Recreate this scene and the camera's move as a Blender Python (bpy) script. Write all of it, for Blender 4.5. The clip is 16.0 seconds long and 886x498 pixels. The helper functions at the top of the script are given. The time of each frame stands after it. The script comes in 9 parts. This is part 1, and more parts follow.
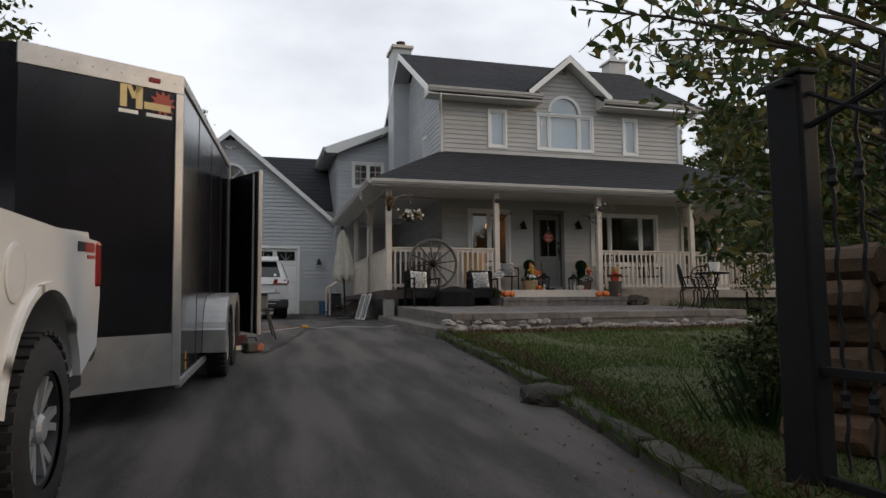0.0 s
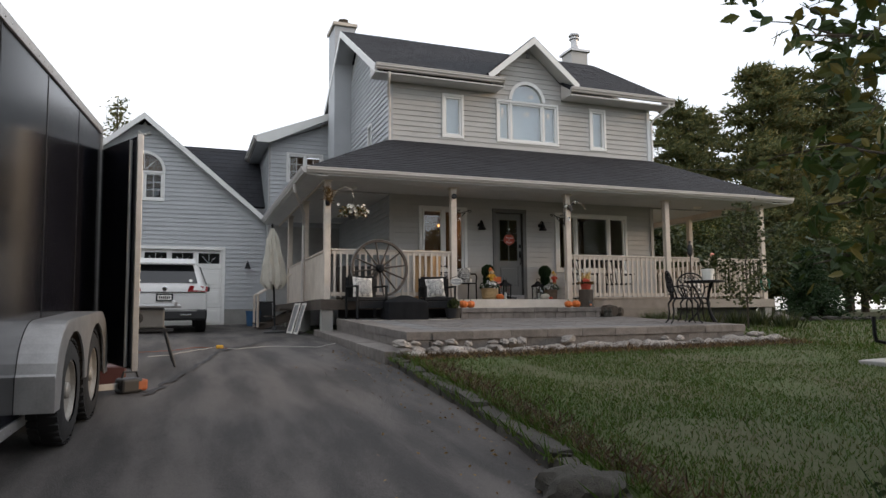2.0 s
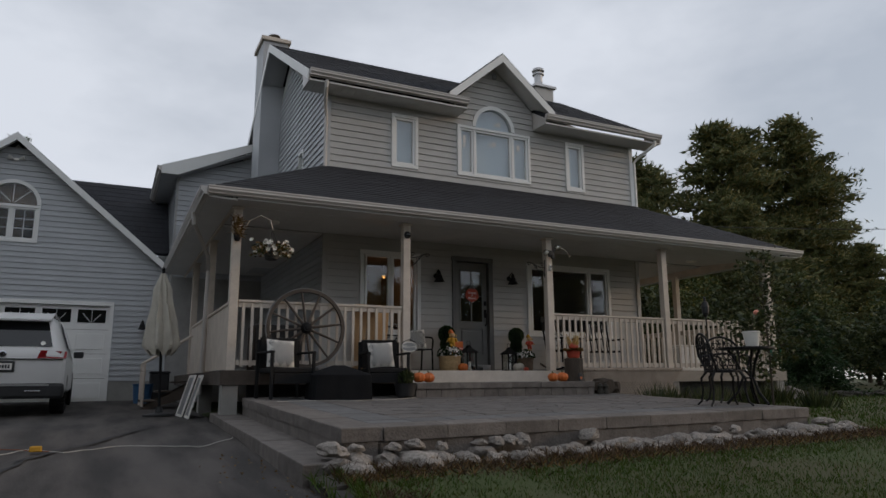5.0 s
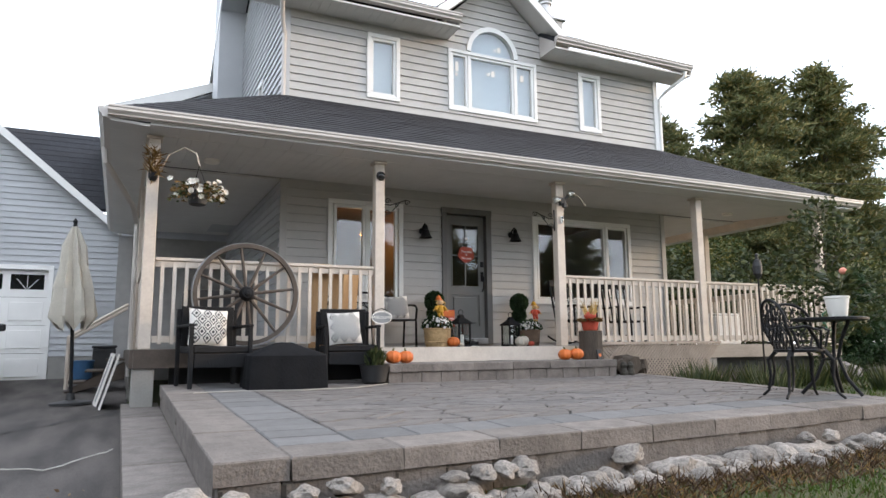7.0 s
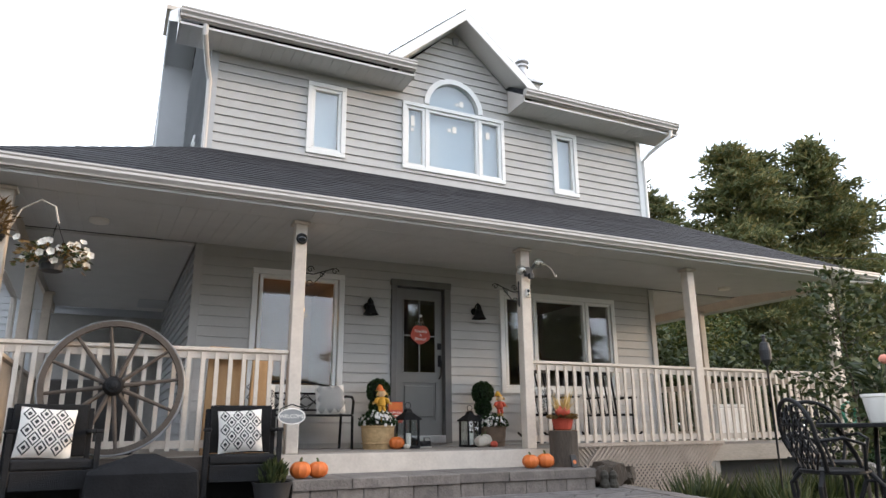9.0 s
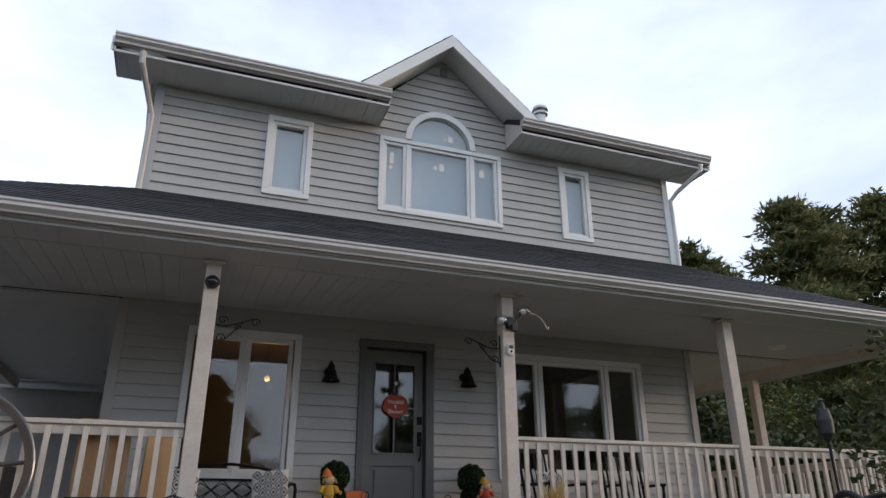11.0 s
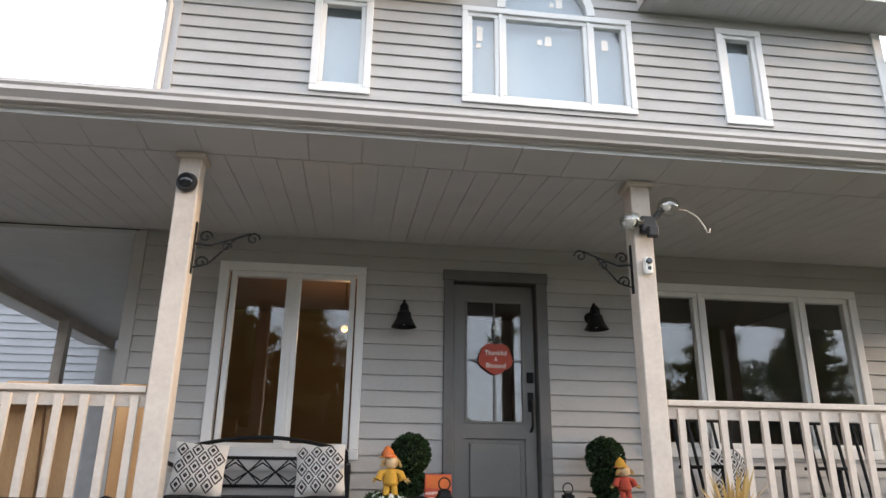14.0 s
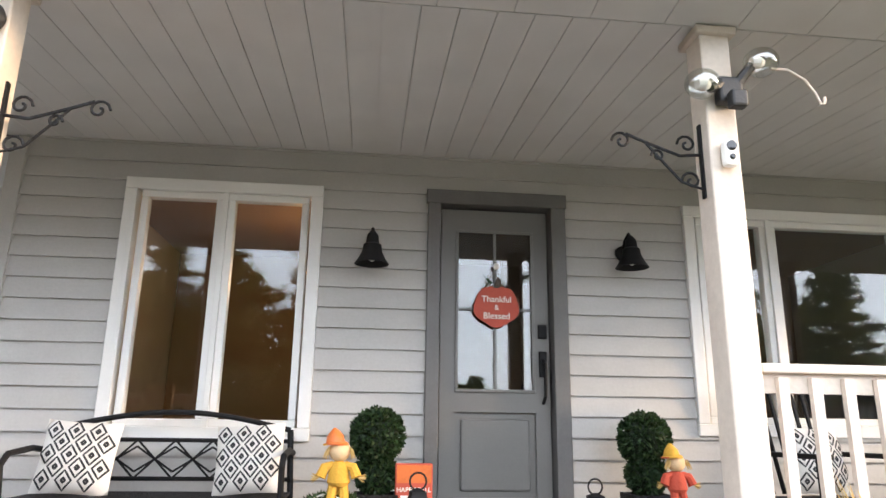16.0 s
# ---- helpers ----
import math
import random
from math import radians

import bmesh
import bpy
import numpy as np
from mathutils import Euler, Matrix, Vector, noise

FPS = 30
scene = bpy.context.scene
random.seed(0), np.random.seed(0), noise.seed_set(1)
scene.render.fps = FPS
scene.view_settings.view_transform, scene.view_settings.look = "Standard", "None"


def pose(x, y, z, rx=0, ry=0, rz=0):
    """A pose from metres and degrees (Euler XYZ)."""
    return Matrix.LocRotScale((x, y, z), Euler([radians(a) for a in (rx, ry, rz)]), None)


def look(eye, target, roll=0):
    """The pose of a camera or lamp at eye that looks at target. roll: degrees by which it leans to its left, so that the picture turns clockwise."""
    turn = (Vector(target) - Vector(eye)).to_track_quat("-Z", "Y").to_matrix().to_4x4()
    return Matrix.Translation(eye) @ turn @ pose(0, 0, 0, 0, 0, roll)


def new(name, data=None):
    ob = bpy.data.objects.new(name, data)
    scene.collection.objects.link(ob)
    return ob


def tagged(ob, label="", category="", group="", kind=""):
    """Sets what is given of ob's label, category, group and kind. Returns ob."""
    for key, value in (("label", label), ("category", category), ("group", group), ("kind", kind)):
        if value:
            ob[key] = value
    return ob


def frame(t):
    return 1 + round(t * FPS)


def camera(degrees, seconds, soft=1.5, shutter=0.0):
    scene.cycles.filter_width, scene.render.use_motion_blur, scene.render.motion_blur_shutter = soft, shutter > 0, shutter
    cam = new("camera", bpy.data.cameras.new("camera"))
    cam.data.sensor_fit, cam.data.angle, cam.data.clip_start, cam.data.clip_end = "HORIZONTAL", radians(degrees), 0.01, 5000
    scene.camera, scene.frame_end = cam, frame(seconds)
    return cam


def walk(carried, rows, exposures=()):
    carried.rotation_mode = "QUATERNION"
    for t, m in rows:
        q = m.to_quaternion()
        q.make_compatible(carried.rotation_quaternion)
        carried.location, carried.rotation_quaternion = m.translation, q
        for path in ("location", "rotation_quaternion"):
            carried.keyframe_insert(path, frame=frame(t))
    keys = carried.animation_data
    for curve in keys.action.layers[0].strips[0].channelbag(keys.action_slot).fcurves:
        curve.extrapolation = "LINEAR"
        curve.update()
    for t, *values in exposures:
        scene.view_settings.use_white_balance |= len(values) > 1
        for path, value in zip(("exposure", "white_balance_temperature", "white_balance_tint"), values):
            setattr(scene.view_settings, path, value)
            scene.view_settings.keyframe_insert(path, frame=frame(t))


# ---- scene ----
cam = camera(66.1, 16.0)
PATH = [
    (0, (0.089, -0.089, 1.087), (0.618, 1.831, 1.266), -0.5),
    (0.5, (0.133, 0.489, 1.12), (0.687, 2.403, 1.291), -0.6),
    (0.7, (0.218, 0.701, 1.172), (0.805, 2.605, 1.342), -0.4),
    (1, (0.308, 1.103, 1.159), (0.93, 2.995, 1.336), -0.5),
    (1.5, (0.431, 1.577, 1.247), (1.113, 3.449, 1.421), -0.5),
    (2, (0.549, 2.144, 1.266), (1.243, 4.01, 1.455), -0.5),
    (2.5, (0.721, 2.713, 1.304), (1.466, 4.556, 1.52), -0.5),
    (3, (0.867, 3.267, 1.374), (1.605, 5.096, 1.702), -0.5),
    (3.5, (1.041, 3.788, 1.371), (1.789, 5.595, 1.79), -0.5),
    (4, (1.185, 4.31, 1.374), (1.94, 6.11, 1.81), -0.5),
    (4.5, (1.363, 4.852, 1.379), (2.195, 6.617, 1.817), -0.4),
    (5, (1.533, 5.357, 1.387), (2.387, 7.124, 1.769), -0.4),
    (7.5, (3.092, 7.664, 1.622), (3.938, 9.453, 1.909), -0.6),
    (8, (3.366, 7.927, 1.704), (4.219, 9.705, 2.039), -0.5),
    (8.5, (3.696, 8.203, 1.734), (4.543, 9.958, 2.185), -0.5),
    (9, (4.032, 8.472, 1.778), (4.873, 10.213, 2.29), -0.5),
    (11.5, (5.922, 9.776, 1.887), (6.455, 11.548, 2.646), 0.1),
    (12, (6.217, 10.069, 1.908), (6.61, 11.874, 2.675), 0.4),
    (12.5, (6.43, 10.397, 1.929), (6.769, 12.204, 2.718), 0.6),
    (13, (6.6, 10.721, 1.958), (6.873, 12.535, 2.754), 0.6),
    (13.5, (6.656, 11.134, 1.956), (6.903, 12.972, 2.704), 0.7),
    (14, (6.676, 11.466, 2.148), (6.916, 13.353, 2.766), 0.7),
    (14.5, (6.786, 11.828, 2.205), (7.021, 13.742, 2.735), 0.5),
    (15, (6.838, 12.172, 2.223), (7.063, 14.091, 2.737), 0.5),
    (15.5, (6.919, 12.548, 2.246), (7.144, 14.47, 2.75), 0.6),
    (16, (7.061, 12.921, 2.313), (7.267, 14.845, 2.817), 0.8),
]
EXPOSURES = [(0.0, -1.27, 6500, 14), (0.6, -1.16, 6500, 14), (1.5, -0.72, 6450, 14), (2.5, -0.69, 6400, 14), (3.2, -1.13, 6300, 14), (4.0, -1.44, 6250, 14), (5.0, -1.72, 6250, 14), (6.2, -0.61, 6200, 14), (7.4, 0.36, 6150, 14), (8.5, 0.30, 6150, 14), (9.2, 0.06, 6100, 14), (10.2, -0.41, 6050, 14), (11.4, -1.05, 5800, 15), (12.8, -0.71, 5880, 15), (13.5, -0.12, 6000, 15), (14.2, 0.38, 6180, 15), (15.0, 0.85, 6220, 15), (16.0, 1.32, 6220, 15)]
walk(cam, [(t, look(eye, target, roll)) for t, eye, target, roll in PATH],
     EXPOSURES)

# ---- light ----
world = bpy.data.worlds.new("dusk_sky")
scene.world = world
world.use_nodes = True
wn, wl = world.node_tree.nodes, world.node_tree.links
sky = wn.new("ShaderNodeTexSky")
sky.sky_type, sky.sun_disc = "NISHITA", False
sky.sun_elevation, sky.sun_rotation = radians(9), radians(105)
sky.air_density, sky.dust_density, sky.ozone_density = 1.0, 1.2, 1.4
skybg = wn["Background"]
skybg.inputs[1].default_value = 0.30
cloudbg = wn.new("ShaderNodeBackground")
cloudbg.inputs[0].default_value, cloudbg.inputs[1].default_value = (0.91, 0.962, 1.0, 1), 2.5
wtc = wn.new("ShaderNodeTexCoord")
wmap = wn.new("ShaderNodeMapping")
wmap.inputs["Scale"].default_value = (1.0, 1.0, 2.2)
cn = wn.new("ShaderNodeTexNoise")
cn.inputs["Scale"].default_value, cn.inputs["Detail"].default_value, cn.inputs["Roughness"].default_value = 1.7, 6, 0.55
cr = wn.new("ShaderNodeValToRGB")
cr.color_ramp.elements[0].position, cr.color_ramp.elements[1].position = 0.36, 0.66
cr.color_ramp.elements[0].color = (0.55, 0.55, 0.55, 1)
wmix = wn.new("ShaderNodeMixShader")
wl.new(wtc.outputs["Generated"], wmap.inputs[0])
wl.new(wmap.outputs[0], cn.inputs["Vector"])
wl.new(cn.outputs["Fac"], cr.inputs[0])
wl.new(sky.outputs[0], skybg.inputs[0])
wl.new(cr.outputs[0], wmix.inputs[0])
wl.new(skybg.outputs[0], wmix.inputs[1])
wl.new(cloudbg.outputs[0], wmix.inputs[2])
wl.new(wmix.outputs[0], wn["World Output"].inputs[0])

sun_data = bpy.data.lights.new("low_sun", "SUN")
sun_data.energy, sun_data.angle, sun_data.color = 2.3, radians(6), (1.0, 0.72, 0.42)
sun = new("low_sun", sun_data)
sun.matrix_world = look((30, -8.0, 6.0), (0, 0, 0))

# ---- materials ----


def mat(name, color, rough=0.7, metal=0.0, vary=0.15, scale=6.0, bump=0.0, bump_scale=80.0, island=0.0, each=0.0, spec=0.5, coords="Object", stretch=(1, 1, 1), second=None, sharp=0.2):
    """Principled paint with two scales of mottling, fine relief and small differences from piece to piece."""
    m = bpy.data.materials.new(name)
    m.use_nodes = True
    n, l = m.node_tree.nodes, m.node_tree.links
    p = n["Principled BSDF"]
    p.inputs["Roughness"].default_value = rough
    p.inputs["Metallic"].default_value = metal
    p.inputs["Specular IOR Level"].default_value = spec
    tc = n.new("ShaderNodeTexCoord")
    mp = n.new("ShaderNodeMapping")
    mp.inputs["Scale"].default_value = stretch
    l.new(tc.outputs[coords], mp.inputs[0])
    big = n.new("ShaderNodeTexNoise")
    big.inputs["Scale"].default_value, big.inputs["Detail"].default_value = scale, 6
    l.new(mp.outputs[0], big.inputs["Vector"])
    small = n.new("ShaderNodeTexNoise")
    small.inputs["Scale"].default_value, small.inputs["Detail"].default_value = bump_scale, 4
    l.new(mp.outputs[0], small.inputs["Vector"])
    ramp = n.new("ShaderNodeValToRGB")
    ramp.color_ramp.elements[0].position, ramp.color_ramp.elements[1].position = 0.5 - sharp, 0.5 + sharp
    low = second or [c * (1 - vary) for c in color]
    high = [min(1, c * (1 + vary * 0.6)) for c in color]
    ramp.color_ramp.elements[0].color, ramp.color_ramp.elements[1].color = (*low, 1), (*high, 1)
    add = n.new("ShaderNodeMath")
    add.operation = "MULTIPLY_ADD"
    add.inputs[1].default_value, add.inputs[2].default_value = 0.35, 0.0
    l.new(small.outputs["Fac"], add.inputs[0])
    mixf = n.new("ShaderNodeMath")
    mixf.operation = "MULTIPLY_ADD"
    mixf.inputs[1].default_value = 0.65
    l.new(big.outputs["Fac"], mixf.inputs[0])
    l.new(add.outputs[0], mixf.inputs[2])
    l.new(mixf.outputs[0], ramp.inputs[0])
    col = ramp.outputs[0]
    if island or each:
        if island:
            src = n.new("ShaderNodeNewGeometry").outputs["Random Per Island"]
        else:
            src = n.new("ShaderNodeObjectInfo").outputs["Random"]
        k = island or each
        mr = n.new("ShaderNodeMapRange")
        mr.inputs[3].default_value, mr.inputs[4].default_value = 1 - k, 1 + k * 0.7
        l.new(src, mr.inputs[0])
        hs = n.new("ShaderNodeHueSaturation")
        l.new(mr.outputs[0], hs.inputs["Value"])
        l.new(col, hs.inputs["Color"])
        col = hs.outputs[0]
    l.new(col, p.inputs["Base Color"])
    if bump:
        b = n.new("ShaderNodeBump")
        b.inputs["Strength"].default_value, b.inputs["Distance"].default_value = bump, 0.01
        l.new(small.outputs["Fac"], b.inputs["Height"])
        l.new(b.outputs[0], p.inputs["Normal"])
    return m


def leaf_mat(name, a, b, c):
    """Leaves whose colour differs from leaf to leaf, a little light coming through."""
    m = bpy.data.materials.new(name)
    m.use_nodes = True
    n, l = m.node_tree.nodes, m.node_tree.links
    p = n["Principled BSDF"]
    p.inputs["Roughness"].default_value = 0.55
    p.inputs["Specular IOR Level"].default_value = 0.3
    g = n.new("ShaderNodeNewGeometry")
    r = n.new("ShaderNodeValToRGB")
    r.color_ramp.elements[0].color, r.color_ramp.elements[1].color = (*a, 1), (*c, 1)
    e = r.color_ramp.elements.new(0.6)
    e.color = (*b, 1)
    l.new(g.outputs["Random Per Island"], r.inputs[0])
    l.new(r.outputs[0], p.inputs["Base Color"])
    tr = n.new("ShaderNodeBsdfTranslucent")
    l.new(r.outputs[0], tr.inputs[0])
    mx = n.new("ShaderNodeMixShader")
    mx.inputs[0].default_value = 0.25
    l.new(p.outputs[0], mx.inputs[1])
    l.new(tr.outputs[0], mx.inputs[2])
    l.new(mx.outputs[0], n["Material Output"].inputs[0])
    return m


def glass_mat(name, gloss=0.1, tint=(0.96, 0.98, 0.98)):
    m = bpy.data.materials.new(name)
    m.use_nodes = True
    n, l = m.node_tree.nodes, m.node_tree.links
    n.remove(n["Principled BSDF"])
    t = n.new("ShaderNodeBsdfTransparent")
    t.inputs[0].default_value = (*tint, 1)
    g = n.new("ShaderNodeBsdfGlossy")
    g.inputs["Roughness"].default_value = 0.015
    x = n.new("ShaderNodeMixShader")
    x.inputs[0].default_value = gloss
    l.new(t.outputs[0], x.inputs[1])
    l.new(g.outputs[0], x.inputs[2])
    l.new(x.outputs[0], n["Material Output"].inputs[0])
    return m


def glow_mat(name, color, strength):
    m = bpy.data.materials.new(name)
    m.use_nodes = True
    p = m.node_tree.nodes["Principled BSDF"]
    p.inputs["Base Color"].default_value = (*color, 1)
    p.inputs["Emission Color"].default_value = (*color, 1)
    p.inputs["Emission Strength"].default_value = strength
    return m


SIDING = mat("vinyl_siding", (0.475, 0.46, 0.435), 0.55, vary=0.10, scale=2.0, bump=0.08, bump_scale=60, each=0.05)
# same siding with the bluish sky light of the left walls in its colour
SIDING_SKYLIT = mat("vinyl_siding_skylit", (0.44, 0.45, 0.46), 0.55, vary=0.10, scale=2.0, bump=0.08, bump_scale=60, each=0.05)
CORE = mat("wall_core", (0.40, 0.39, 0.37), 0.8)
WHITE = mat("white_trim", (0.80, 0.79, 0.76), 0.45, vary=0.06, scale=3, bump=0.04)
CREAM = mat("almond_paint", (0.62, 0.545, 0.46), 0.6, vary=0.12, scale=4, bump=0.15, bump_scale=40, second=(0.50, 0.43, 0.36))
SOFFIT = mat("soffit_vinyl", (0.62, 0.61, 0.59), 0.55, vary=0.08, scale=3, bump=0.2, bump_scale=220)
GUTTER = mat("gutter_metal", (0.58, 0.545, 0.51), 0.38, vary=0.08, scale=3)
SHINGLE = mat("asphalt_shingle", (0.019, 0.020, 0.025), 0.9, vary=0.45, scale=14, bump=0.7, bump_scale=140, island=0.25)
ASPHALT = mat("asphalt", (0.066, 0.057, 0.052), 0.85, vary=0.62, scale=1.15, bump=0.65, bump_scale=90, stretch=(2.6, 0.5, 1), sharp=0.085)
LAWN = mat("lawn_soil", (0.030, 0.046, 0.008), 0.95, vary=0.45, scale=0.7, bump=0.8, bump_scale=50, second=(0.052, 0.050, 0.018), sharp=0.1)
CONCRETE = mat("concrete", (0.30, 0.29, 0.27), 0.85, vary=0.2, scale=4, bump=0.4, bump_scale=70)
COPING = mat("cast_coping_stone", (0.165, 0.145, 0.13), 0.85, vary=0.25, scale=7, bump=1.0, bump_scale=45, each=0.16, sharp=0.12)
PAVER = mat("slate_paver", (0.140, 0.127, 0.118), 0.8, vary=0.22, scale=9, bump=0.7, bump_scale=50, each=0.15, sharp=0.12)
PAVER_DARK = mat("slate_paver_border", (0.135, 0.133, 0.132), 0.8, vary=0.22, scale=9, bump=0.6, bump_scale=50, each=0.2)
JOINT = mat("joint_sand", (0.045, 0.041, 0.037), 0.95, vary=0.3, scale=20)
ROCK = mat("field_stone", (0.29, 0.26, 0.23), 0.85, vary=0.4, scale=5, bump=0.7, bump_scale=30, each=0.3, sharp=0.12)
ROCK_DARK = mat("mossy_stone", (0.045, 0.040, 0.031), 0.92, vary=0.5, scale=5, bump=1.0, bump_scale=28, each=0.3)
DECKWOOD = mat("deck_board", (0.33, 0.29, 0.245), 0.75, vary=0.25, scale=4, bump=0.35, bump_scale=60, each=0.12, stretch=(0.3, 1, 1))
RAWWOOD = mat("pine_lumber", (0.52, 0.34, 0.17), 0.65, vary=0.25, scale=3, bump=0.25, stretch=(4, 4, 0.5), second=(0.38, 0.22, 0.10))
GREYWOOD = mat("weathered_wood", (0.085, 0.066, 0.052), 0.85, vary=0.35, scale=5, bump=0.5, bump_scale=60)
BARK = mat("bark", (0.072, 0.056, 0.042), 0.95, vary=0.4, scale=6, bump=1.0, bump_scale=22, stretch=(3, 3, 0.6))
CUTWOOD = mat("split_firewood", (0.11, 0.062, 0.032), 0.85, vary=0.5, scale=8, bump=0.6, bump_scale=40, each=0.25)
IRON = mat("black_iron", (0.009, 0.009, 0.010), 0.6, spec=0.25, vary=0.3, scale=15, bump=0.15)
WICKER = mat("black_wicker", (0.010, 0.010, 0.011), 0.7, vary=0.3, scale=30, bump=0.8, bump_scale=160, spec=0.25)
CLOTH = mat("black_cover_cloth", (0.012, 0.0125, 0.014), 0.95, vary=0.3, scale=8, bump=0.4, bump_scale=50, spec=0.15)
DOORPAINT = mat("grey_door_paint", (0.165, 0.16, 0.148), 0.4, vary=0.1, scale=4, bump=0.04)
TRIMDARK = mat("grey_door_trim", (0.14, 0.135, 0.128), 0.5, vary=0.15, scale=5)
GLASS = glass_mat("window_glass", 0.075)
GLASS_DARK = glass_mat("garage_glass", 0.03)
GLASS_UP = glass_mat("coated_glass", 0.12)
# blue-grey colour carries the sky's reflection in the upper panes
BLIND = mat("sky_toned_blind", (0.34, 0.41, 0.46), 0.8, vary=0.06)
ROOMWALL = mat("room_wall", (0.19, 0.115, 0.06), 0.8, vary=0.25, scale=1.5)
ROOMFLOOR = mat("room_floor", (0.12, 0.075, 0.045), 0.5, vary=0.3, scale=4)
TRAILER = mat("black_trailer_skin", (0.012, 0.012, 0.016), 0.16, vary=0.4, scale=1.4, bump=0.02, bump_scale=5)
ALU = mat("aluminium_trim", (0.52, 0.51, 0.50), 0.38, metal=0.75, vary=0.2, scale=9)
CHECKER = mat("tread_plate", (0.34, 0.33, 0.32), 0.38, metal=0.7, vary=0.25, scale=5, bump=0.5, bump_scale=140)
CARWHITE = mat("white_car_paint", (0.76, 0.75, 0.73), 0.18, vary=0.03, scale=2, spec=0.7)
CARGLASS = mat("dark_car_glass", (0.012, 0.013, 0.015), 0.06, vary=0.1, spec=0.7)
BLACKPLASTIC = mat("black_plastic", (0.022, 0.022, 0.023), 0.55, vary=0.2, scale=12, bump=0.2)
RUBBER = mat("tyre_rubber", (0.022, 0.021, 0.021), 0.8, vary=0.3, scale=12, bump=0.3)
TAILRED = mat("tail_light_red", (0.26, 0.012, 0.014), 0.15, vary=0.2)
CHROME = mat("chrome", (0.65, 0.65, 0.66), 0.15, metal=1.0, vary=0.05)
STEEL = mat("dull_steel", (0.33, 0.33, 0.33), 0.4, metal=0.7, vary=0.2, scale=9)
ORANGE = mat("pumpkin_skin", (0.62, 0.15, 0.025), 0.5, vary=0.25, scale=9, bump=0.1)
PALEPUMP = mat("white_pumpkin", (0.55, 0.50, 0.42), 0.5, vary=0.2, scale=9)
STEM = mat("stem_green", (0.09, 0.10, 0.035), 0.8)
REDSIGN = mat("red_sign_paint", (0.48, 0.075, 0.04), 0.6, vary=0.12)
SIGNWHITE = mat("sign_lettering", (0.85, 0.82, 0.76), 0.6, vary=0.03)
YELLOW = mat("yellow_cloth", (0.55, 0.30, 0.03), 0.85, vary=0.2, bump=0.3)
REDCLOTH = mat("red_cloth", (0.42, 0.06, 0.03), 0.85, vary=0.25, bump=0.3)
SKINCLOTH = mat("straw_sack", (0.66, 0.47, 0.27), 0.9, vary=0.15, bump=0.3)
PILLOWW = mat("white_canvas", (0.74, 0.71, 0.66), 0.9, vary=0.08, bump=0.3, bump_scale=150)
PILLOWK = mat("black_print", (0.03, 0.03, 0.032), 0.9, vary=0.2)
WICKERTAN = mat("tan_basket", (0.46, 0.31, 0.15), 0.8, vary=0.3, scale=20, bump=0.8, bump_scale=70)
BARREL = mat("brown_bucket", (0.13, 0.085, 0.055), 0.75, vary=0.3, scale=12, bump=0.5)
CANVAS = mat("beige_canvas", (0.55, 0.515, 0.44), 0.9, vary=0.2, scale=5, bump=0.3)
REDPAINT = mat("red_tool", (0.40, 0.05, 0.03), 0.45, vary=0.2)
BLUEBIN = mat("blue_plastic", (0.04, 0.11, 0.22), 0.5, vary=0.15)
GREENHOSE = mat("green_hose", (0.02, 0.16, 0.09), 0.45, vary=0.2)
CORD = mat("pale_cord", (0.42, 0.40, 0.36), 0.6)
CORDO = mat("orange_cord", (0.22, 0.06, 0.02), 0.6)
# almond paint again, darkened for the shade the lattice stands in
LATTICE = mat("shaded_almond_paint", (0.36, 0.30, 0.25), 0.75, vary=0.3, scale=5, bump=0.3, bump_scale=50)
CLEARBULB = glass_mat("clear_bulb_glass", 0.22, (0.86, 0.88, 0.86))
LAMPGLASS = mat("frosted_bulb", (0.62, 0.61, 0.57), 0.25, vary=0.1)
GLOW = glow_mat("lit_bulb", (1.0, 0.55, 0.2), 1.2)
PINE = leaf_mat("pine_needles", (0.070, 0.088, 0.036), (0.120, 0.130, 0.046), (0.24, 0.20, 0.07))
FOLIAGE = leaf_mat("broad_leaves", (0.036, 0.056, 0.016), (0.066, 0.088, 0.024), (0.18, 0.15, 0.035))
SHRUB = leaf_mat("shrub_leaves", (0.026, 0.038, 0.014), (0.048, 0.064, 0.023), (0.12, 0.125, 0.045))
BOX = leaf_mat("box_leaves", (0.014, 0.032, 0.012), (0.026, 0.055, 0.018), (0.045, 0.08, 0.026))
GRASS = leaf_mat("grass_blades", (0.030, 0.066, 0.005), (0.048, 0.092, 0.007), (0.085, 0.078, 0.024))
DRYLEAF = leaf_mat("dry_leaves", (0.16, 0.09, 0.03), (0.22, 0.14, 0.05), (0.10, 0.06, 0.03))
DEADWEED = leaf_mat("dead_weeds", (0.034, 0.020, 0.011), (0.060, 0.034, 0.018), (0.10, 0.065, 0.03))
PETAL = leaf_mat("white_petals", (0.80, 0.78, 0.74), (0.88, 0.86, 0.82), (0.75, 0.70, 0.60))
STRAW = leaf_mat("straw", (0.55, 0.37, 0.12), (0.66, 0.48, 0.2), (0.45, 0.28, 0.08))

# ---- builders ----


def mesh_of(name, bm, *mats, smooth=False):
    me = bpy.data.meshes.new(name)
    bmesh.ops.recalc_face_normals(bm, faces=bm.faces)
    bm.to_mesh(me)
    bm.free()
    for m in mats:
        me.materials.append(m)
    if smooth:
        me.shade_smooth()
        me.set_sharp_from_angle(angle=radians(38))
    return me


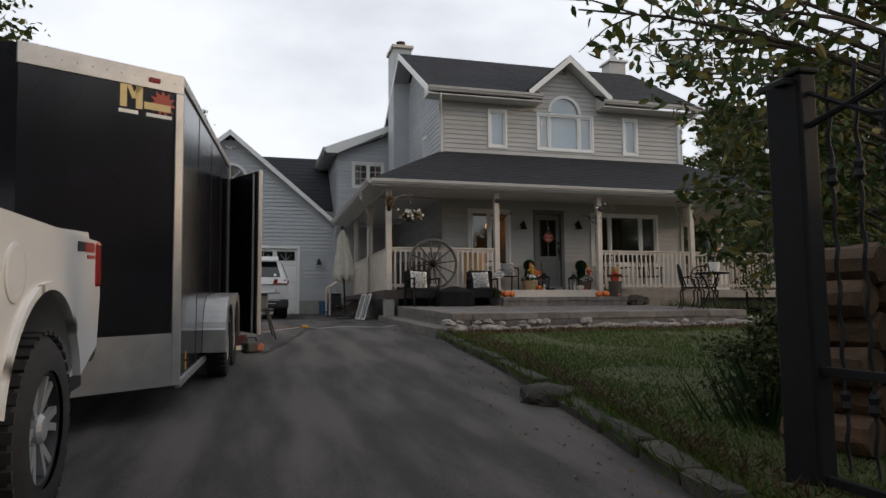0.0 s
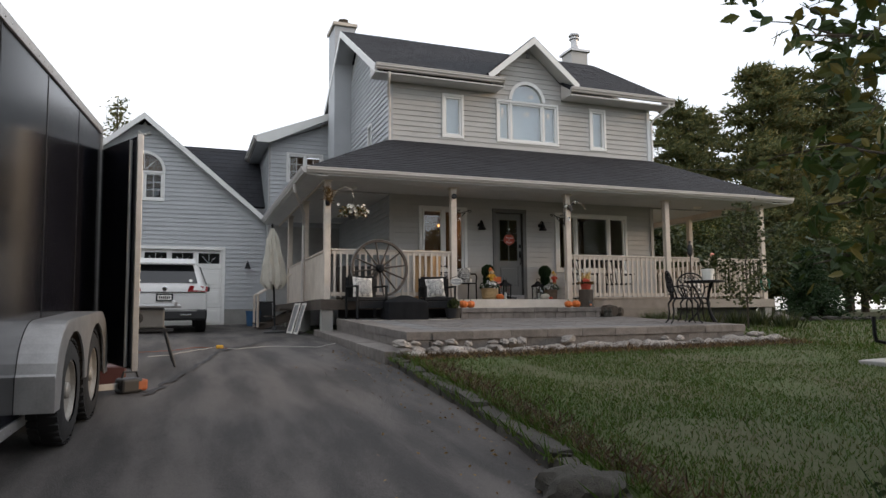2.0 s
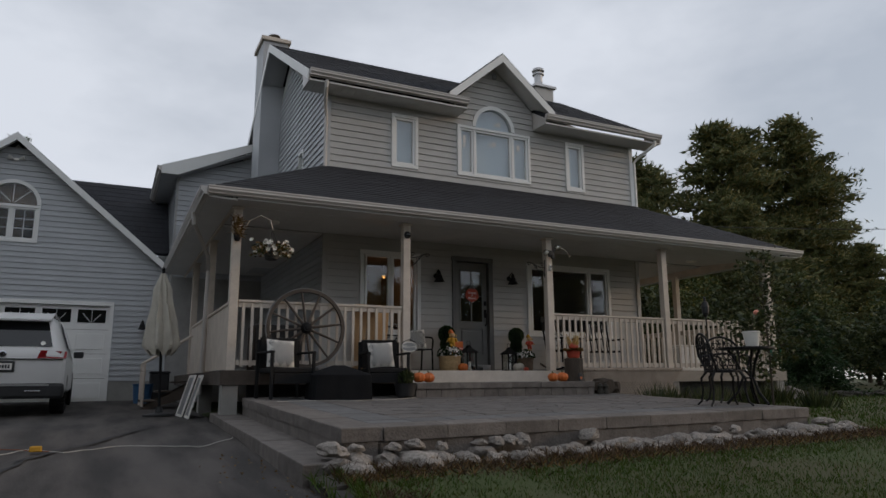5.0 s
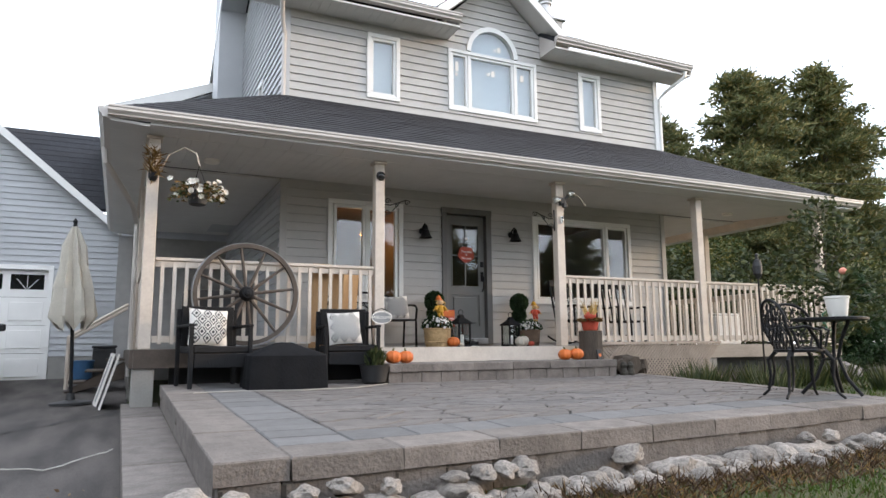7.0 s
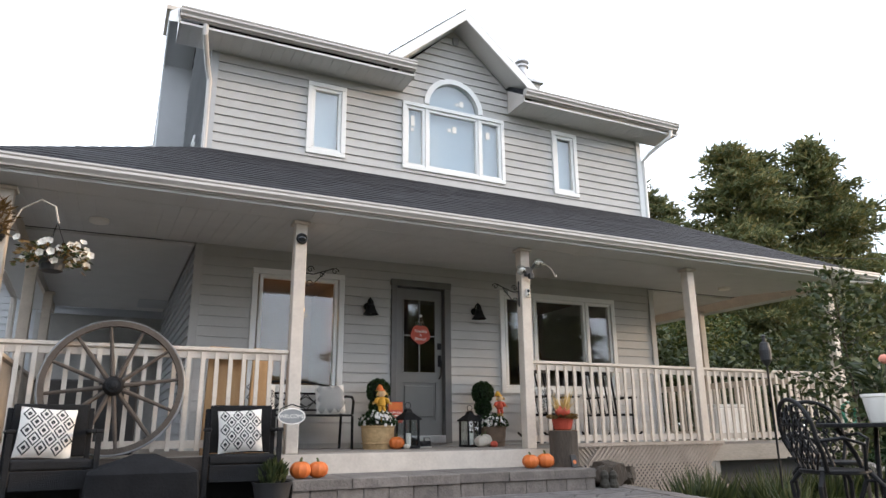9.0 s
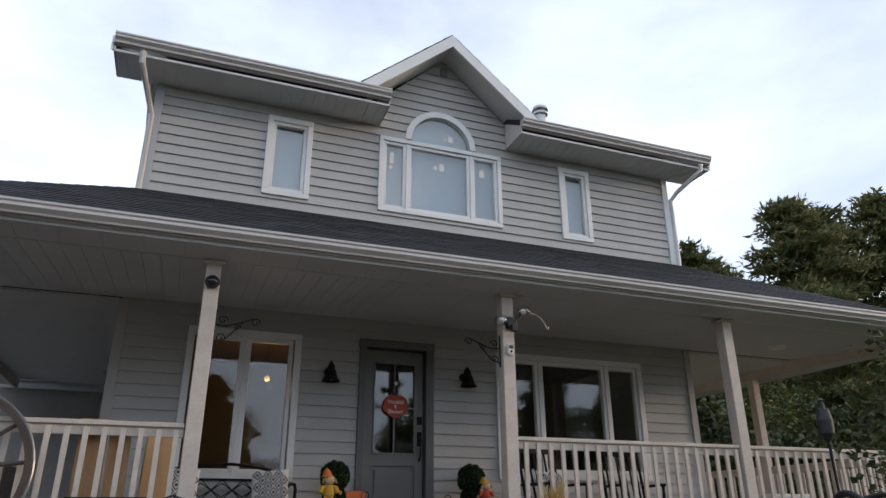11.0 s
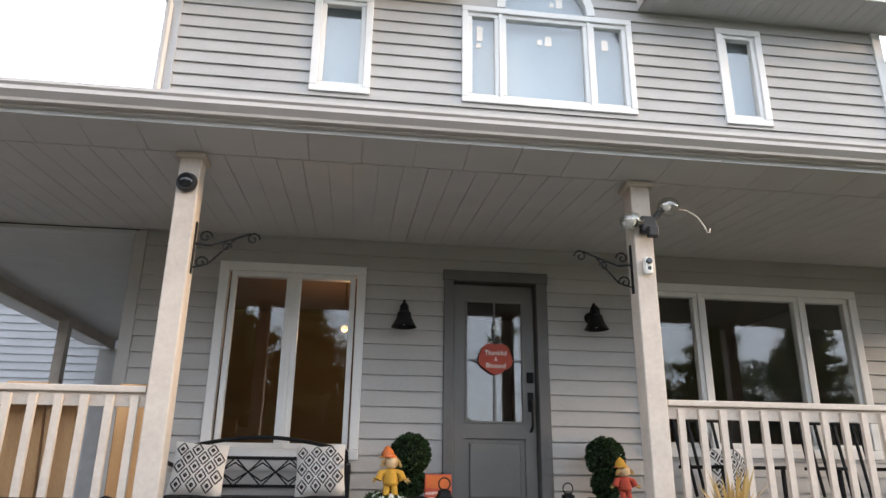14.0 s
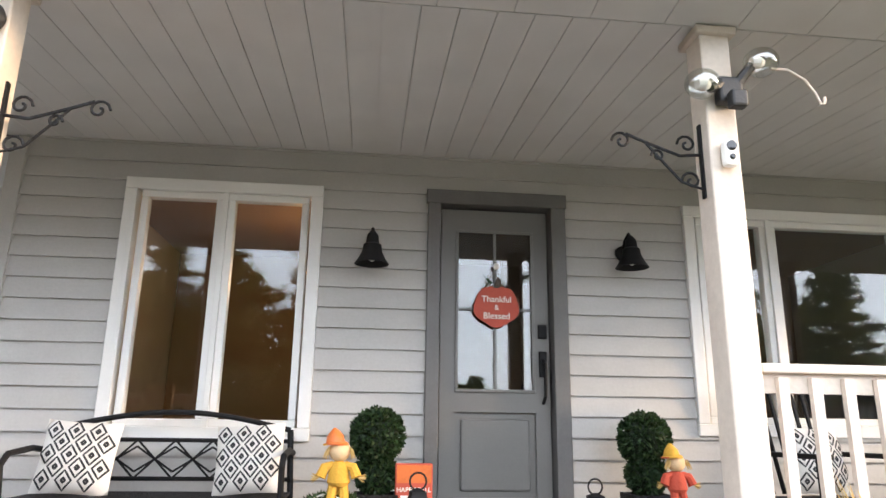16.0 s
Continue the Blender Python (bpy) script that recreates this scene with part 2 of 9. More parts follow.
def part(name, bm, material, parent, label="", smooth=False):
    """One mesh object under a thing or a part."""
    ob = new(name, mesh_of(name, bm, material, smooth=smooth))
    ob.parent = parent
    if label:
        tagged(ob, label)
    return ob


def thing(name, label, category, group="", m=None):
    ob = new(name)
    ob.empty_display_size = 0.1
    if m is not None:
        ob.matrix_basis = m
    return tagged(ob, label, category, group)


def solo(name, bm, material, label, category, group="", kind="", smooth=False, m=None):
    ob = new(name, mesh_of(name, bm, material, smooth=smooth))
    if m is not None:
        ob.matrix_basis = m
    return tagged(ob, label, category, group, kind)


def B():
    return bmesh.new()


def box(bm, x0, y0, z0, x1, y1, z1, bevel=0.0, m=None):
    r = bmesh.ops.create_cube(bm, size=1)
    vs = r["verts"]
    mm = Matrix.Translation(((x0 + x1) / 2, (y0 + y1) / 2, (z0 + z1) / 2)) @ Matrix.Diagonal((abs(x1 - x0), abs(y1 - y0), abs(z1 - z0), 1))
    bmesh.ops.transform(bm, matrix=mm, verts=vs)
    if bevel:
        es = list({e for v in vs for e in v.link_edges})
        g = bmesh.ops.bevel(bm, geom=es, offset=bevel, segments=2, affect="EDGES", profile=0.5)
        vs = list({v for f in g["faces"] for v in f.verts} | {v for v in vs if v.is_valid})
    if m is not None:
        bmesh.ops.transform(bm, matrix=m, verts=[v for v in vs if v.is_valid])
    return bm


def poly(bm, pts, depth):
    """A prism: a flat outline pushed along the vector depth."""
    a = [bm.verts.new(p) for p in pts]
    b = [bm.verts.new(Vector(p) + Vector(depth)) for p in pts]
    bm.faces.new(a)
    bm.faces.new(b[::-1])
    n = len(a)
    for i in range(n):
        bm.faces.new((a[i], b[i], b[(i + 1) % n], a[(i + 1) % n]))
    return bm


def lathe(bm, profile, seg=20, m=None, ribs=0, rib=0.0, caps=True):
    """A turned form: (radius, height) rows from bottom to top, closed at both ends."""
    rings = []
    for r, z in profile:
        ring = []
        for i in range(seg):
            a = 2 * math.pi * i / seg
            k = r * (1 + rib * math.cos(ribs * a)) if ribs else r
            ring.append(bm.verts.new((k * math.cos(a), k * math.sin(a), z)))
        rings.append(ring)
    for p, q in zip(rings, rings[1:]):
        for i in range(seg):
            j = (i + 1) % seg
            bm.faces.new((p[i], p[j], q[j], q[i]))
    if caps:
        bm.faces.new(rings[0][::-1])
        bm.faces.new(rings[-1])
    if m is not None:
        bmesh.ops.transform(bm, matrix=m, verts=[v for ring in rings for v in ring])
    return bm


def tube(bm, pts, r, seg=8, r2=None, closed=False):
    """A round bar along points, tapering to r2."""
    pts = [Vector(p) for p in pts]
    n = len(pts)
    rings = []
    up = None
    for i, p in enumerate(pts):
        if closed:
            d = (pts[(i + 1) % n] - pts[i - 1]).normalized()
        else:
            d = (pts[min(i + 1, n - 1)] - pts[max(i - 1, 0)]).normalized()
        if up is None:
            up = d.orthogonal().normalized()
        up = (up - d * up.dot(d))
        up = up.normalized() if up.length > 1e-6 else d.orthogonal().normalized()
        side = d.cross(up)
        k = r if r2 is None else r + (r2 - r) * i / max(1, n - 1)
        rings.append([bm.verts.new(p + k * (math.cos(2 * math.pi * j / seg) * up + math.sin(2 * math.pi * j / seg) * side)) for j in range(seg)])
    pairs = list(zip(rings, rings[1:])) + ([(rings[-1], rings[0])] if closed else [])
    for a, b in pairs:
        for j in range(seg):
            bm.faces.new((a[j], a[(j + 1) % seg], b[(j + 1) % seg], b[j]))
    if not closed:
        bm.faces.new(rings[0][::-1])
        bm.faces.new(rings[-1])
    return bm


def arc(c, r, a0, a1, n, plane="xz"):
    out = []
    for i in range(n + 1):
        a = radians(a0 + (a1 - a0) * i / n)
        u, v = r * math.cos(a), r * math.sin(a)
        out.append({"xz": (c[0] + u, c[1], c[2] + v), "xy": (c[0] + u, c[1] + v, c[2]), "yz": (c[0], c[1] + u, c[2] + v)}[plane])
    return out


def ground_z(x, y):
    """The drive climbs to the house and flattens before the garage."""
    ys = (-60.0, -20.0, 0.0, 5.0, 10.0, 13.0, 15.0, 17.5, 23.0, 60.0)
    zs = (-1.5, -0.9, 0.0, 0.30, 0.62, 0.78, 0.85, 0.89, 1.0, 1.3)
    return float(np.interp(y, ys, zs))


def kerb_x(y):
    return float(np.interp(y, (-8, 2.6, 4.3, 5.4, 6.5, 8, 9.5, 10.4, 60), (1.68, 2.18, 2.42, 2.56, 2.68, 2.81, 2.90, 2.95, 2.99)))


def blades(name, mat_, n, place, size, parent=None, label="", category="", kind="stuff", shape="leaf"):
    """Many small leaves as one mesh. place(rng) gives position, direction; size gives length and width."""
    rng = random.Random(len(name) * 31 + n)
    vs, fs = [], []
    for _ in range(n):
        p, d, ln, w = place(rng)
        p, d = Vector(p), Vector(d).normalized()
        s = d.cross(Vector((rng.uniform(-1, 1), rng.uniform(-1, 1), rng.uniform(-1, 1))))
        s = s.normalized() if s.length > 1e-4 else d.orthogonal().normalized()
        nrm = d.cross(s)
        k = len(vs)
        if shape == "blade":
            vs += [p - s * w, p + s * w, p + d * ln]
            fs.append((k, k + 1, k + 2))
        else:
            vs += [p, p + d * ln * 0.4 + s * w, p + d * ln + nrm * ln * 0.1, p + d * ln * 0.4 - s * w]
            fs.append((k, k + 1, k + 2, k + 3))
    me = bpy.data.meshes.new(name)
    me.from_pydata([tuple(v) for v in vs], [], fs)
    me.materials.append(mat_)
    ob = new(name, me)
    if parent is not None:
        ob.parent = parent
        if label:
            tagged(ob, label)
    else:
        tagged(ob, label, category, "", kind)
    return ob

# ---- ground ----
W, P = 17.145, 15.30          # front wall face, post line
DECK, CEIL = 1.56, 4.02


def sheet(name, xs, ys, height, material, label, category):
    bm = B()
    g = [[bm.verts.new((x, y, height(x, y))) for x in xs] for y in ys]
    for j in range(len(ys) - 1):
        for i in range(len(xs) - 1):
            bm.faces.new((g[j][i], g[j][i + 1], g[j + 1][i + 1], g[j + 1][i]))
    return solo(name, bm, material, label, category, kind="structure", smooth=True)


def lawn_z(x, y):
    z = ground_z(x, y)
    k = min(1, max(0, (x - kerb_x(y) + 0.02) / 0.12))
    if y > 16:
        k *= max(0, 1 - (y - 16) / 3) if x < 12 else 1
    return z - 0.05 + k * 0.15 + (0.03 * noise.noise((x * 0.4, y * 0.4, 0)) if x > 4 else 0)


gx = [-900, -300, -100, -50, -30, -20, -14, -9, -6, -3, 0, 1.2, 1.6] + [1.8 + 0.1 * i for i in range(16)] + [3.6, 4, 4.5, 5, 6, 7, 8, 9, 10, 11, 12, 13, 14, 16, 19, 24, 32, 45, 70, 120, 300, 900]
gy = [-900, -300, -100, -50, -30, -20, -12] + [-8 + 0.8 * i for i in range(38)] + [23, 25, 28, 33, 40, 55, 80, 130, 300, 900]
sheet("ground", gx, gy, lawn_z, LAWN, "patchy green lawn and earth round the house", "ground")

bm = B()
ny = 70
rows_ = []
for j in range(ny + 1):
    y = -10 + 33.2 * j / ny
    row = []
    for i in range(25):
        x = -5.5 + (kerb_x(y) - 0.03 + 5.5) * i / 24
        row.append(bm.verts.new((x, y, ground_z(x, y) + 0.012 * noise.noise((x * 0.9, y * 0.9, 3)))))
    rows_.append(row)
for a, b in zip(rows_, rows_[1:]):
    for i in range(24):
        bm.faces.new((a[i], a[i + 1], b[i + 1], b[i]))
solo("driveway", bm, ASPHALT, "worn grey asphalt driveway with tyre marks", "driveway", kind="structure", smooth=True)

# cracks filled with tar
rng = random.Random(4)
for k, (x0, y0, x1, y1) in enumerate(((0.9, 12.2, 2.0, 14.6), (0.5, 10.2, 0.95, 12.3), (0.2, 8.9, 0.55, 10.3), (2.0, 14.6, 3.0, 15.9))):
    bm = B()
    n = 14
    pts = []
    for i in range(n + 1):
        f = i / n
        pts.append((x0 + (x1 - x0) * f + rng.uniform(-0.05, 0.05), y0 + (y1 - y0) * f))
    vs = []
    for x, y in pts:
        w = rng.uniform(0.012, 0.035)
        vs.append((bm.verts.new((x - w, y, ground_z(x, y) + 0.016)), bm.verts.new((x + w, y, ground_z(x, y) + 0.016))))
    for a, b in zip(vs, vs[1:]):
        bm.faces.new((a[0], a[1], b[1], b[0]))
    solo("crack_filler", bm, RUBBER, "black tar seam in the asphalt", "crack", kind="structure")

# ---- siding ----


def wall_core(name, o, u, n, spans, thick, material, label):
    """A wall as bands of boxes: spans are (u0, u1, z0, z1) in the wall's plane; n points outwards."""
    bm = B()
    o, u, n = Vector((*o, 0)), Vector((*u, 0)), Vector((*n, 0))
    for span in spans:
        if len(span) == 4:
            u0, u1, z0, z1 = span
            pts = [(u0, z0), (u1, z0), (u1, z1), (u0, z1)]
        else:
            pts = [(span[i], span[i + 1]) for i in range(0, len(span), 2)]
        poly(bm, [o + u * a + Vector((0, 0, b)) for a, b in pts], -n * thick)
    return solo(name, bm, material, label, "wall", kind="structure")


def siding(parent, o, u, n, z0, z1, course, ends, holes, material):
    """Lap boards, each one a piece: ends(z) gives the run at a height, holes are functions z -> (u0, u1) or None with their z bounds."""
    o, u, n = Vector((*o, 0)), Vector((*u, 0)), Vector((*n, 0))
    cuts = sorted({round(c, 4) for h in holes for c in h[0]})
    z = z0
    while z < z1 - 0.01:
        top = min(z + course, z1)
        levels = [z] + [c for c in cuts if z + 0.004 < c < top - 0.004] + [top]
        for a, b in zip(levels, levels[1:]):
            mid = (a + b) / 2
            lo_a, hi_a = ends(a)
            lo_b, hi_b = ends(b)
            if hi_a - lo_a < 0.03:
                continue
            runs = [(lo_a, hi_a, lo_b, hi_b)]
            for zs, f in holes:
                if zs[0] <= mid <= zs[-1]:
                    h0, h1 = f(mid)
                    out = []
                    for r in runs:
                        if h1 <= r[0] or h0 >= r[1]:
                            out.append(r)
                            continue
                        if h0 - r[0] > 0.01:
                            out.append((r[0], h0, r[2], h0))
                        if r[1] - h1 > 0.01:
                            out.append((h1, r[1], h1, r[3]))
                    runs = out
            for ua, ub, va, vb in runs:
                ta = 0.027 - 0.022 * (a - z) / course
                tb = 0.027 - 0.022 * (b - z) / course
                bm = B()
                q = [o + u * ua + Vector((0, 0, a)), o + u * ub + Vector((0, 0, a)), o + u * vb + Vector((0, 0, b)), o + u * va + Vector((0, 0, b))]
                back = [bm.verts.new(p + n * 0.002) for p in q]
                front = [bm.verts.new(p + n * t) for p, t in zip(q, (ta, ta, tb, tb))]
                bm.faces.new(front)
                bm.faces.new(back[::-1])
                for i in range(4):
                    bm.faces.new((back[i], back[(i + 1) % 4], front[(i + 1) % 4], front[i]))
                part("siding_board", bm, material, parent)
        z = top


def rect_hole(u0, u1, z0, z1):
    return ((z0, z1), lambda z: (u0, u1))


def arch_hole(uc, r, zc):
    zs = tuple(zc + r * math.sin(radians(a)) for a in range(0, 91, 9))
    return (zs, lambda z: (uc - math.sqrt(max(0, r * r - (z - zc) ** 2)), uc + math.sqrt(max(0, r * r - (z - zc) ** 2))))


X0, X1 = 4.83, 12.10            # house body along x
YB = 23.15                      # its back wall
ZU = 5.25                       # porch roof meets the wall
EAVE_Z, EAVE_Y, RIDGE_Y, RIDGE_Z = 6.91, 16.63, 20.40, 9.18
GX, GZ = 8.45, 8.14             # front gable's peak
SLOPE = (RIDGE_Z - EAVE_Z) / (RIDGE_Y - EAVE_Y)
WIN1 = (6.121, 6.685, 5.474, 6.563)
BIG = (7.557, 9.309, 5.481, 6.566)
ARCH_C, ARCH_R, ARCH_Z = 8.42, 0.48, 6.575
WIN3 = (10.228, 10.726, 5.464, 6.583)
LWIN = (5.524, 6.737, 2.215, 3.795)
DOOR = (7.41, 8.315, 1.60, 3.79)
RWIN = (9.132, 11.277, 2.275, 3.782)

fw = (0.0, W), (1, 0), (0, -1)
lower_spans = [(X0, LWIN[0], 1.2, 4.1), (LWIN[0], LWIN[1], 1.2, LWIN[2]), (LWIN[0], LWIN[1], LWIN[3], 4.1), (LWIN[1], DOOR[0], 1.2, 4.1), (DOOR[0], DOOR[1], 1.2, DOOR[2]), (DOOR[0], DOOR[1], DOOR[3], 4.1),
               (DOOR[1], RWIN[0], 1.2, 4.1), (RWIN[0], RWIN[1], 1.2, RWIN[2]), (RWIN[0], RWIN[1], RWIN[3], 4.1), (RWIN[1], X1, 1.2, 4.1)]
wall_lower = wall_core("wall_front_lower", *fw, lower_spans, 0.2, CORE, "grey-beige lap-sided ground floor wall under the porch")
up_spans = [(X0, WIN1[0], 4.1, 6.75), (WIN1[0], WIN1[1], 4.1, WIN1[2]), (WIN1[0], WIN1[1], WIN1[3], 6.75), (WIN1[1], BIG[0], 4.1, 6.75), (BIG[0], BIG[1], 4.1, BIG[2]),
            (BIG[1], WIN3[0], 4.1, 6.75), (WIN3[0], WIN3[1], 4.1, WIN3[2]), (WIN3[0], WIN3[1], WIN3[3], 6.75), (WIN3[1], X1, 4.1, 6.75),
            (BIG[0], ARCH_C - ARCH_R, 6.566, 7.08), (ARCH_C + ARCH_R, BIG[1], 6.566, 7.08), (BIG[0] - 0.1, 7.05, BIG[1] + 0.2, 7.05, GX, 8.0)]
wall_upper = wall_core("wall_front_upper", *fw, up_spans, 0.2, CORE, "grey-beige lap-sided upper storey wall with front gable")
siding(wall_lower, *fw, 1.62, 4.05, 0.127, lambda z: (X0 + 0.06, X1 - 0.06), [rect_hole(*LWIN), rect_hole(*DOOR), rect_hole(*RWIN)], SIDING)


def upper_ends(z):
    if z <= 6.76:
        return (X0 + 0.07, X1 - 0.07)
    k = (7.98 - z) / 0.93
    return (max(7.50, GX - k), min(9.45, GX + k))


siding(wall_upper, *fw, 5.05, 7.96, 0.127, upper_ends, [rect_hole(*WIN1), rect_hole(*BIG), rect_hole(*WIN3), arch_hole(ARCH_C, ARCH_R + 0.02, ARCH_Z)], SIDING)

# left, right and back walls
lw = (X0, 0.0), (0, 1), (-1, 0)
LW_WIN = (18.75, 19.15, 5.40, 6.15)
left_spans = [(W + 0.2, YB, 1.2, 5.40), (W + 0.2, LW_WIN[0], 5.40, 6.15), (LW_WIN[1], YB, 5.40, 6.15), (W + 0.2, YB, 6.15, 6.7), (W + 0.2, 6.7, YB, 6.7, RIDGE_Y, 8.8)]
wall_left = wall_core("wall_left", *lw, left_spans, 0.2, CORE, "blue-grey lap-sided gable wall")
siding(wall_left, *lw, 4.9, 8.75, 0.127, lambda z: (W + 0.05, YB) if z < 6.75 else (W + 0.05 + (z - 6.75) / SLOPE, YB - (z - 6.75) / SLOPE), [rect_hole(*LW_WIN)], SIDING_SKYLIT)
siding(wall_left, *lw, 1.62, 4.0, 0.127, lambda z: (W + 0.05, YB), [], SIDING_SKYLIT)
wall_right = wall_core("wall_right", (X1, 0.0), (0, 1), (1, 0), [(W + 0.2, YB, 1.2, 6.7), (W + 0.2, 6.7, YB, 6.7, RIDGE_Y, 8.8)], 0.2, SIDING, "lap-sided right gable wall")
wall_back = wall_core("wall_back", (0.0, YB), (1, 0), (0, 1), [(X0 + 0.2, X1 - 0.2, 1.2, 6.7)], 0.2, SIDING, "plain back wall of the house")

# corner boards
bm = B()
box(bm, X0 - 0.02, W - 0.04, 1.56, X0 + 0.075, W, 4.02)
part("corner_board", bm, SIDING, wall_lower)
bm = B()
box(bm, X1 - 0.075, W - 0.04, 1.56, X1 + 0.02, W, 4.02)
part("corner_board", bm, SIDING, wall_lower)
for xx, mm in ((X0 - 0.028, SIDING_SKYLIT), (X1 - 0.07, WHITE)):
    bm = B()
    box(bm, xx, W - 0.04, 5.0, xx + 0.098, W, 6.70)
    part("corner_board", bm, mm, wall_upper)

# rooms behind the windows
bm = B()
box(bm, X0 + 0.21, W + 0.21, 1.40, X1 - 0.21, YB - 0.21, 1.59)
solo("floor", bm, ROOMFLOOR, "dark wooden floor inside the house", "floor", kind="structure")
bm = B()
box(bm, X0 + 0.21, W + 0.21, 4.05, X1 - 0.21, YB - 0.21, 4.3)
solo("ceiling", bm, ROOMWALL, "ceiling between the storeys", "ceiling", kind="structure")
bm = B()
box(bm, X0 + 0.21, 20.2, 1.59, X1 - 0.21, 20.35, 4.05)
box(bm, 7.1, W + 0.21, 1.59, 7.2, 20.2, 4.05)
box(bm, 8.7, W + 0.21, 1.59, 8.8, 20.2, 4.05)
solo("wall_inner", bm, ROOMWALL, "warm tan walls inside the rooms", "wall", kind="structure")

# ---- roofs ----


def shingled(name, quad, material, label, courses, thick=0.07, proud=0.008):
    """A roof plane: a slab with shingle courses laid over it. quad: eave left, eave right, top right, top left."""
    a, b, c, d = [Vector(p) for p in quad]
    nrm = (b - a).cross(d - a).normalized()
    bm = B()
    poly(bm, [a, b, c, d], -nrm * thick)
    slab = solo(name, bm, material, label, "roof", kind="structure")
    bm = B()
    rng = random.Random(int(abs(a.x * 97 + b.y * 31)))
    for i in range(courses):
        f0, f1 = i / courses, (i + 1) / courses
        p0, p1 = a.lerp(d, f0), b.lerp(c, f0)
        q0, q1 = a.lerp(d, f1), b.lerp(c, f1)
        n = max(1, int((p1 - p0).length / 0.32))
        off = rng.random() / n
        cuts = [0] + [min(1, max(0, (k + rng.uniform(-0.12, 0.12)) / n + off)) for k in range(1, n)] + [1]
        for s0, s1 in zip(cuts, cuts[1:]):
            if s1 - s0 < 0.004:
                continue
            e = 0.0012 / max(0.3, (p1 - p0).length)
            h = proud * rng.uniform(0.7, 1.2)
            v = [p0.lerp(p1, s0 + e) + nrm * h, p0.lerp(p1, s1 - e) + nrm * h, q0.lerp(q1, s1 - e) + nrm * 0.002, q0.lerp(q1, s0 + e) + nrm * 0.002]
            w = [bm.verts.new(x) for x in v]
            x = [bm.verts.new(p0.lerp(p1, s0 + e)), bm.verts.new(p0.lerp(p1, s1 - e))]
            bm.faces.new(w)
            bm.faces.new((x[0], x[1], w[1], w[0]))
    me = bpy.data.meshes.new("shingles")
    bm.to_mesh(me)
    bm.free()
    me.materials.append(material)
    ob = new("shingles", me)
    ob.parent = slab
    tagged(ob, kind="stuff")
    return slab


XL, XR = 4.35, 12.55
shingled("roof_main_front", [(XL, EAVE_Y, EAVE_Z), (7.55, EAVE_Y, EAVE_Z), (7.55, RIDGE_Y, RIDGE_Z), (XL, RIDGE_Y, RIDGE_Z)], SHINGLE, "dark charcoal shingle roof", 26)
shingled("roof_main_front_right", [(9.40, EAVE_Y, EAVE_Z), (XR, EAVE_Y, EAVE_Z), (XR, RIDGE_Y, RIDGE_Z), (9.40, RIDGE_Y, RIDGE_Z)], SHINGLE, "dark charcoal shingle roof", 26)
yg = EAVE_Y + (7.35 - EAVE_Z) / SLOPE
shingled("roof_main_middle", [(7.55, yg, 7.35), (9.40, yg, 7.35), (9.40, RIDGE_Y, RIDGE_Z), (7.55, RIDGE_Y, RIDGE_Z)], SHINGLE, "dark charcoal shingle roof behind the gable", 20)
shingled("roof_main_back", [(XR, 23.7, EAVE_Z), (XL, 23.7, EAVE_Z), (XL, RIDGE_Y, RIDGE_Z), (XR, RIDGE_Y, RIDGE_Z)], SHINGLE, "dark shingle roof at the back", 12)
GLX, GRX, GEZ = 7.19, 9.72, 7.06
GF = 16.72
yb0 = EAVE_Y + (GZ - EAVE_Z) / SLOPE
yb1 = EAVE_Y + (GEZ - EAVE_Z) / SLOPE
shingled("roof_gable_left", [(GLX, yb1, GEZ), (GLX, GF, GEZ), (GX, GF, GZ), (GX, yb0, GZ)], SHINGLE, "dark shingle slope of the front gable", 9)
shingled("roof_gable_right", [(GRX, GF, GEZ), (GRX, yb1, GEZ), (GX, yb0, GZ), (GX, GF, GZ)], SHINGLE, "dark shingle slope of the front gable", 9)

# gable barge boards and its soffit
for sx, xe in ((-1, GLX), (1, GRX)):
    bm = B()
    poly(bm, [(xe, GF - 0.012, GEZ - 0.02), (GX, GF - 0.012, GZ - 0.02), (GX, GF - 0.012, GZ - 0.20), (xe + -sx * 0.12, GF - 0.012, GEZ - 0.10), (xe - sx * 0.02, GF - 0.012, GEZ - 0.10)], (0, 0.03, 0))
    solo("trim", bm, WHITE, "white barge board along the front gable", "trim", kind="structure")
    bm = B()
    poly(bm, [(xe - sx * 0.14, GF + 0.018, GEZ - 0.03), (GX, GF + 0.018, GZ - 0.145), (GX, W + 0.01, GZ - 0.145), (xe - sx * 0.14, W + 0.01, GEZ - 0.03)], (0, 0, -0.012))
    solo("trim", bm, SOFFIT, "pale vinyl soffit under the front gable", "soffit", kind="structure")


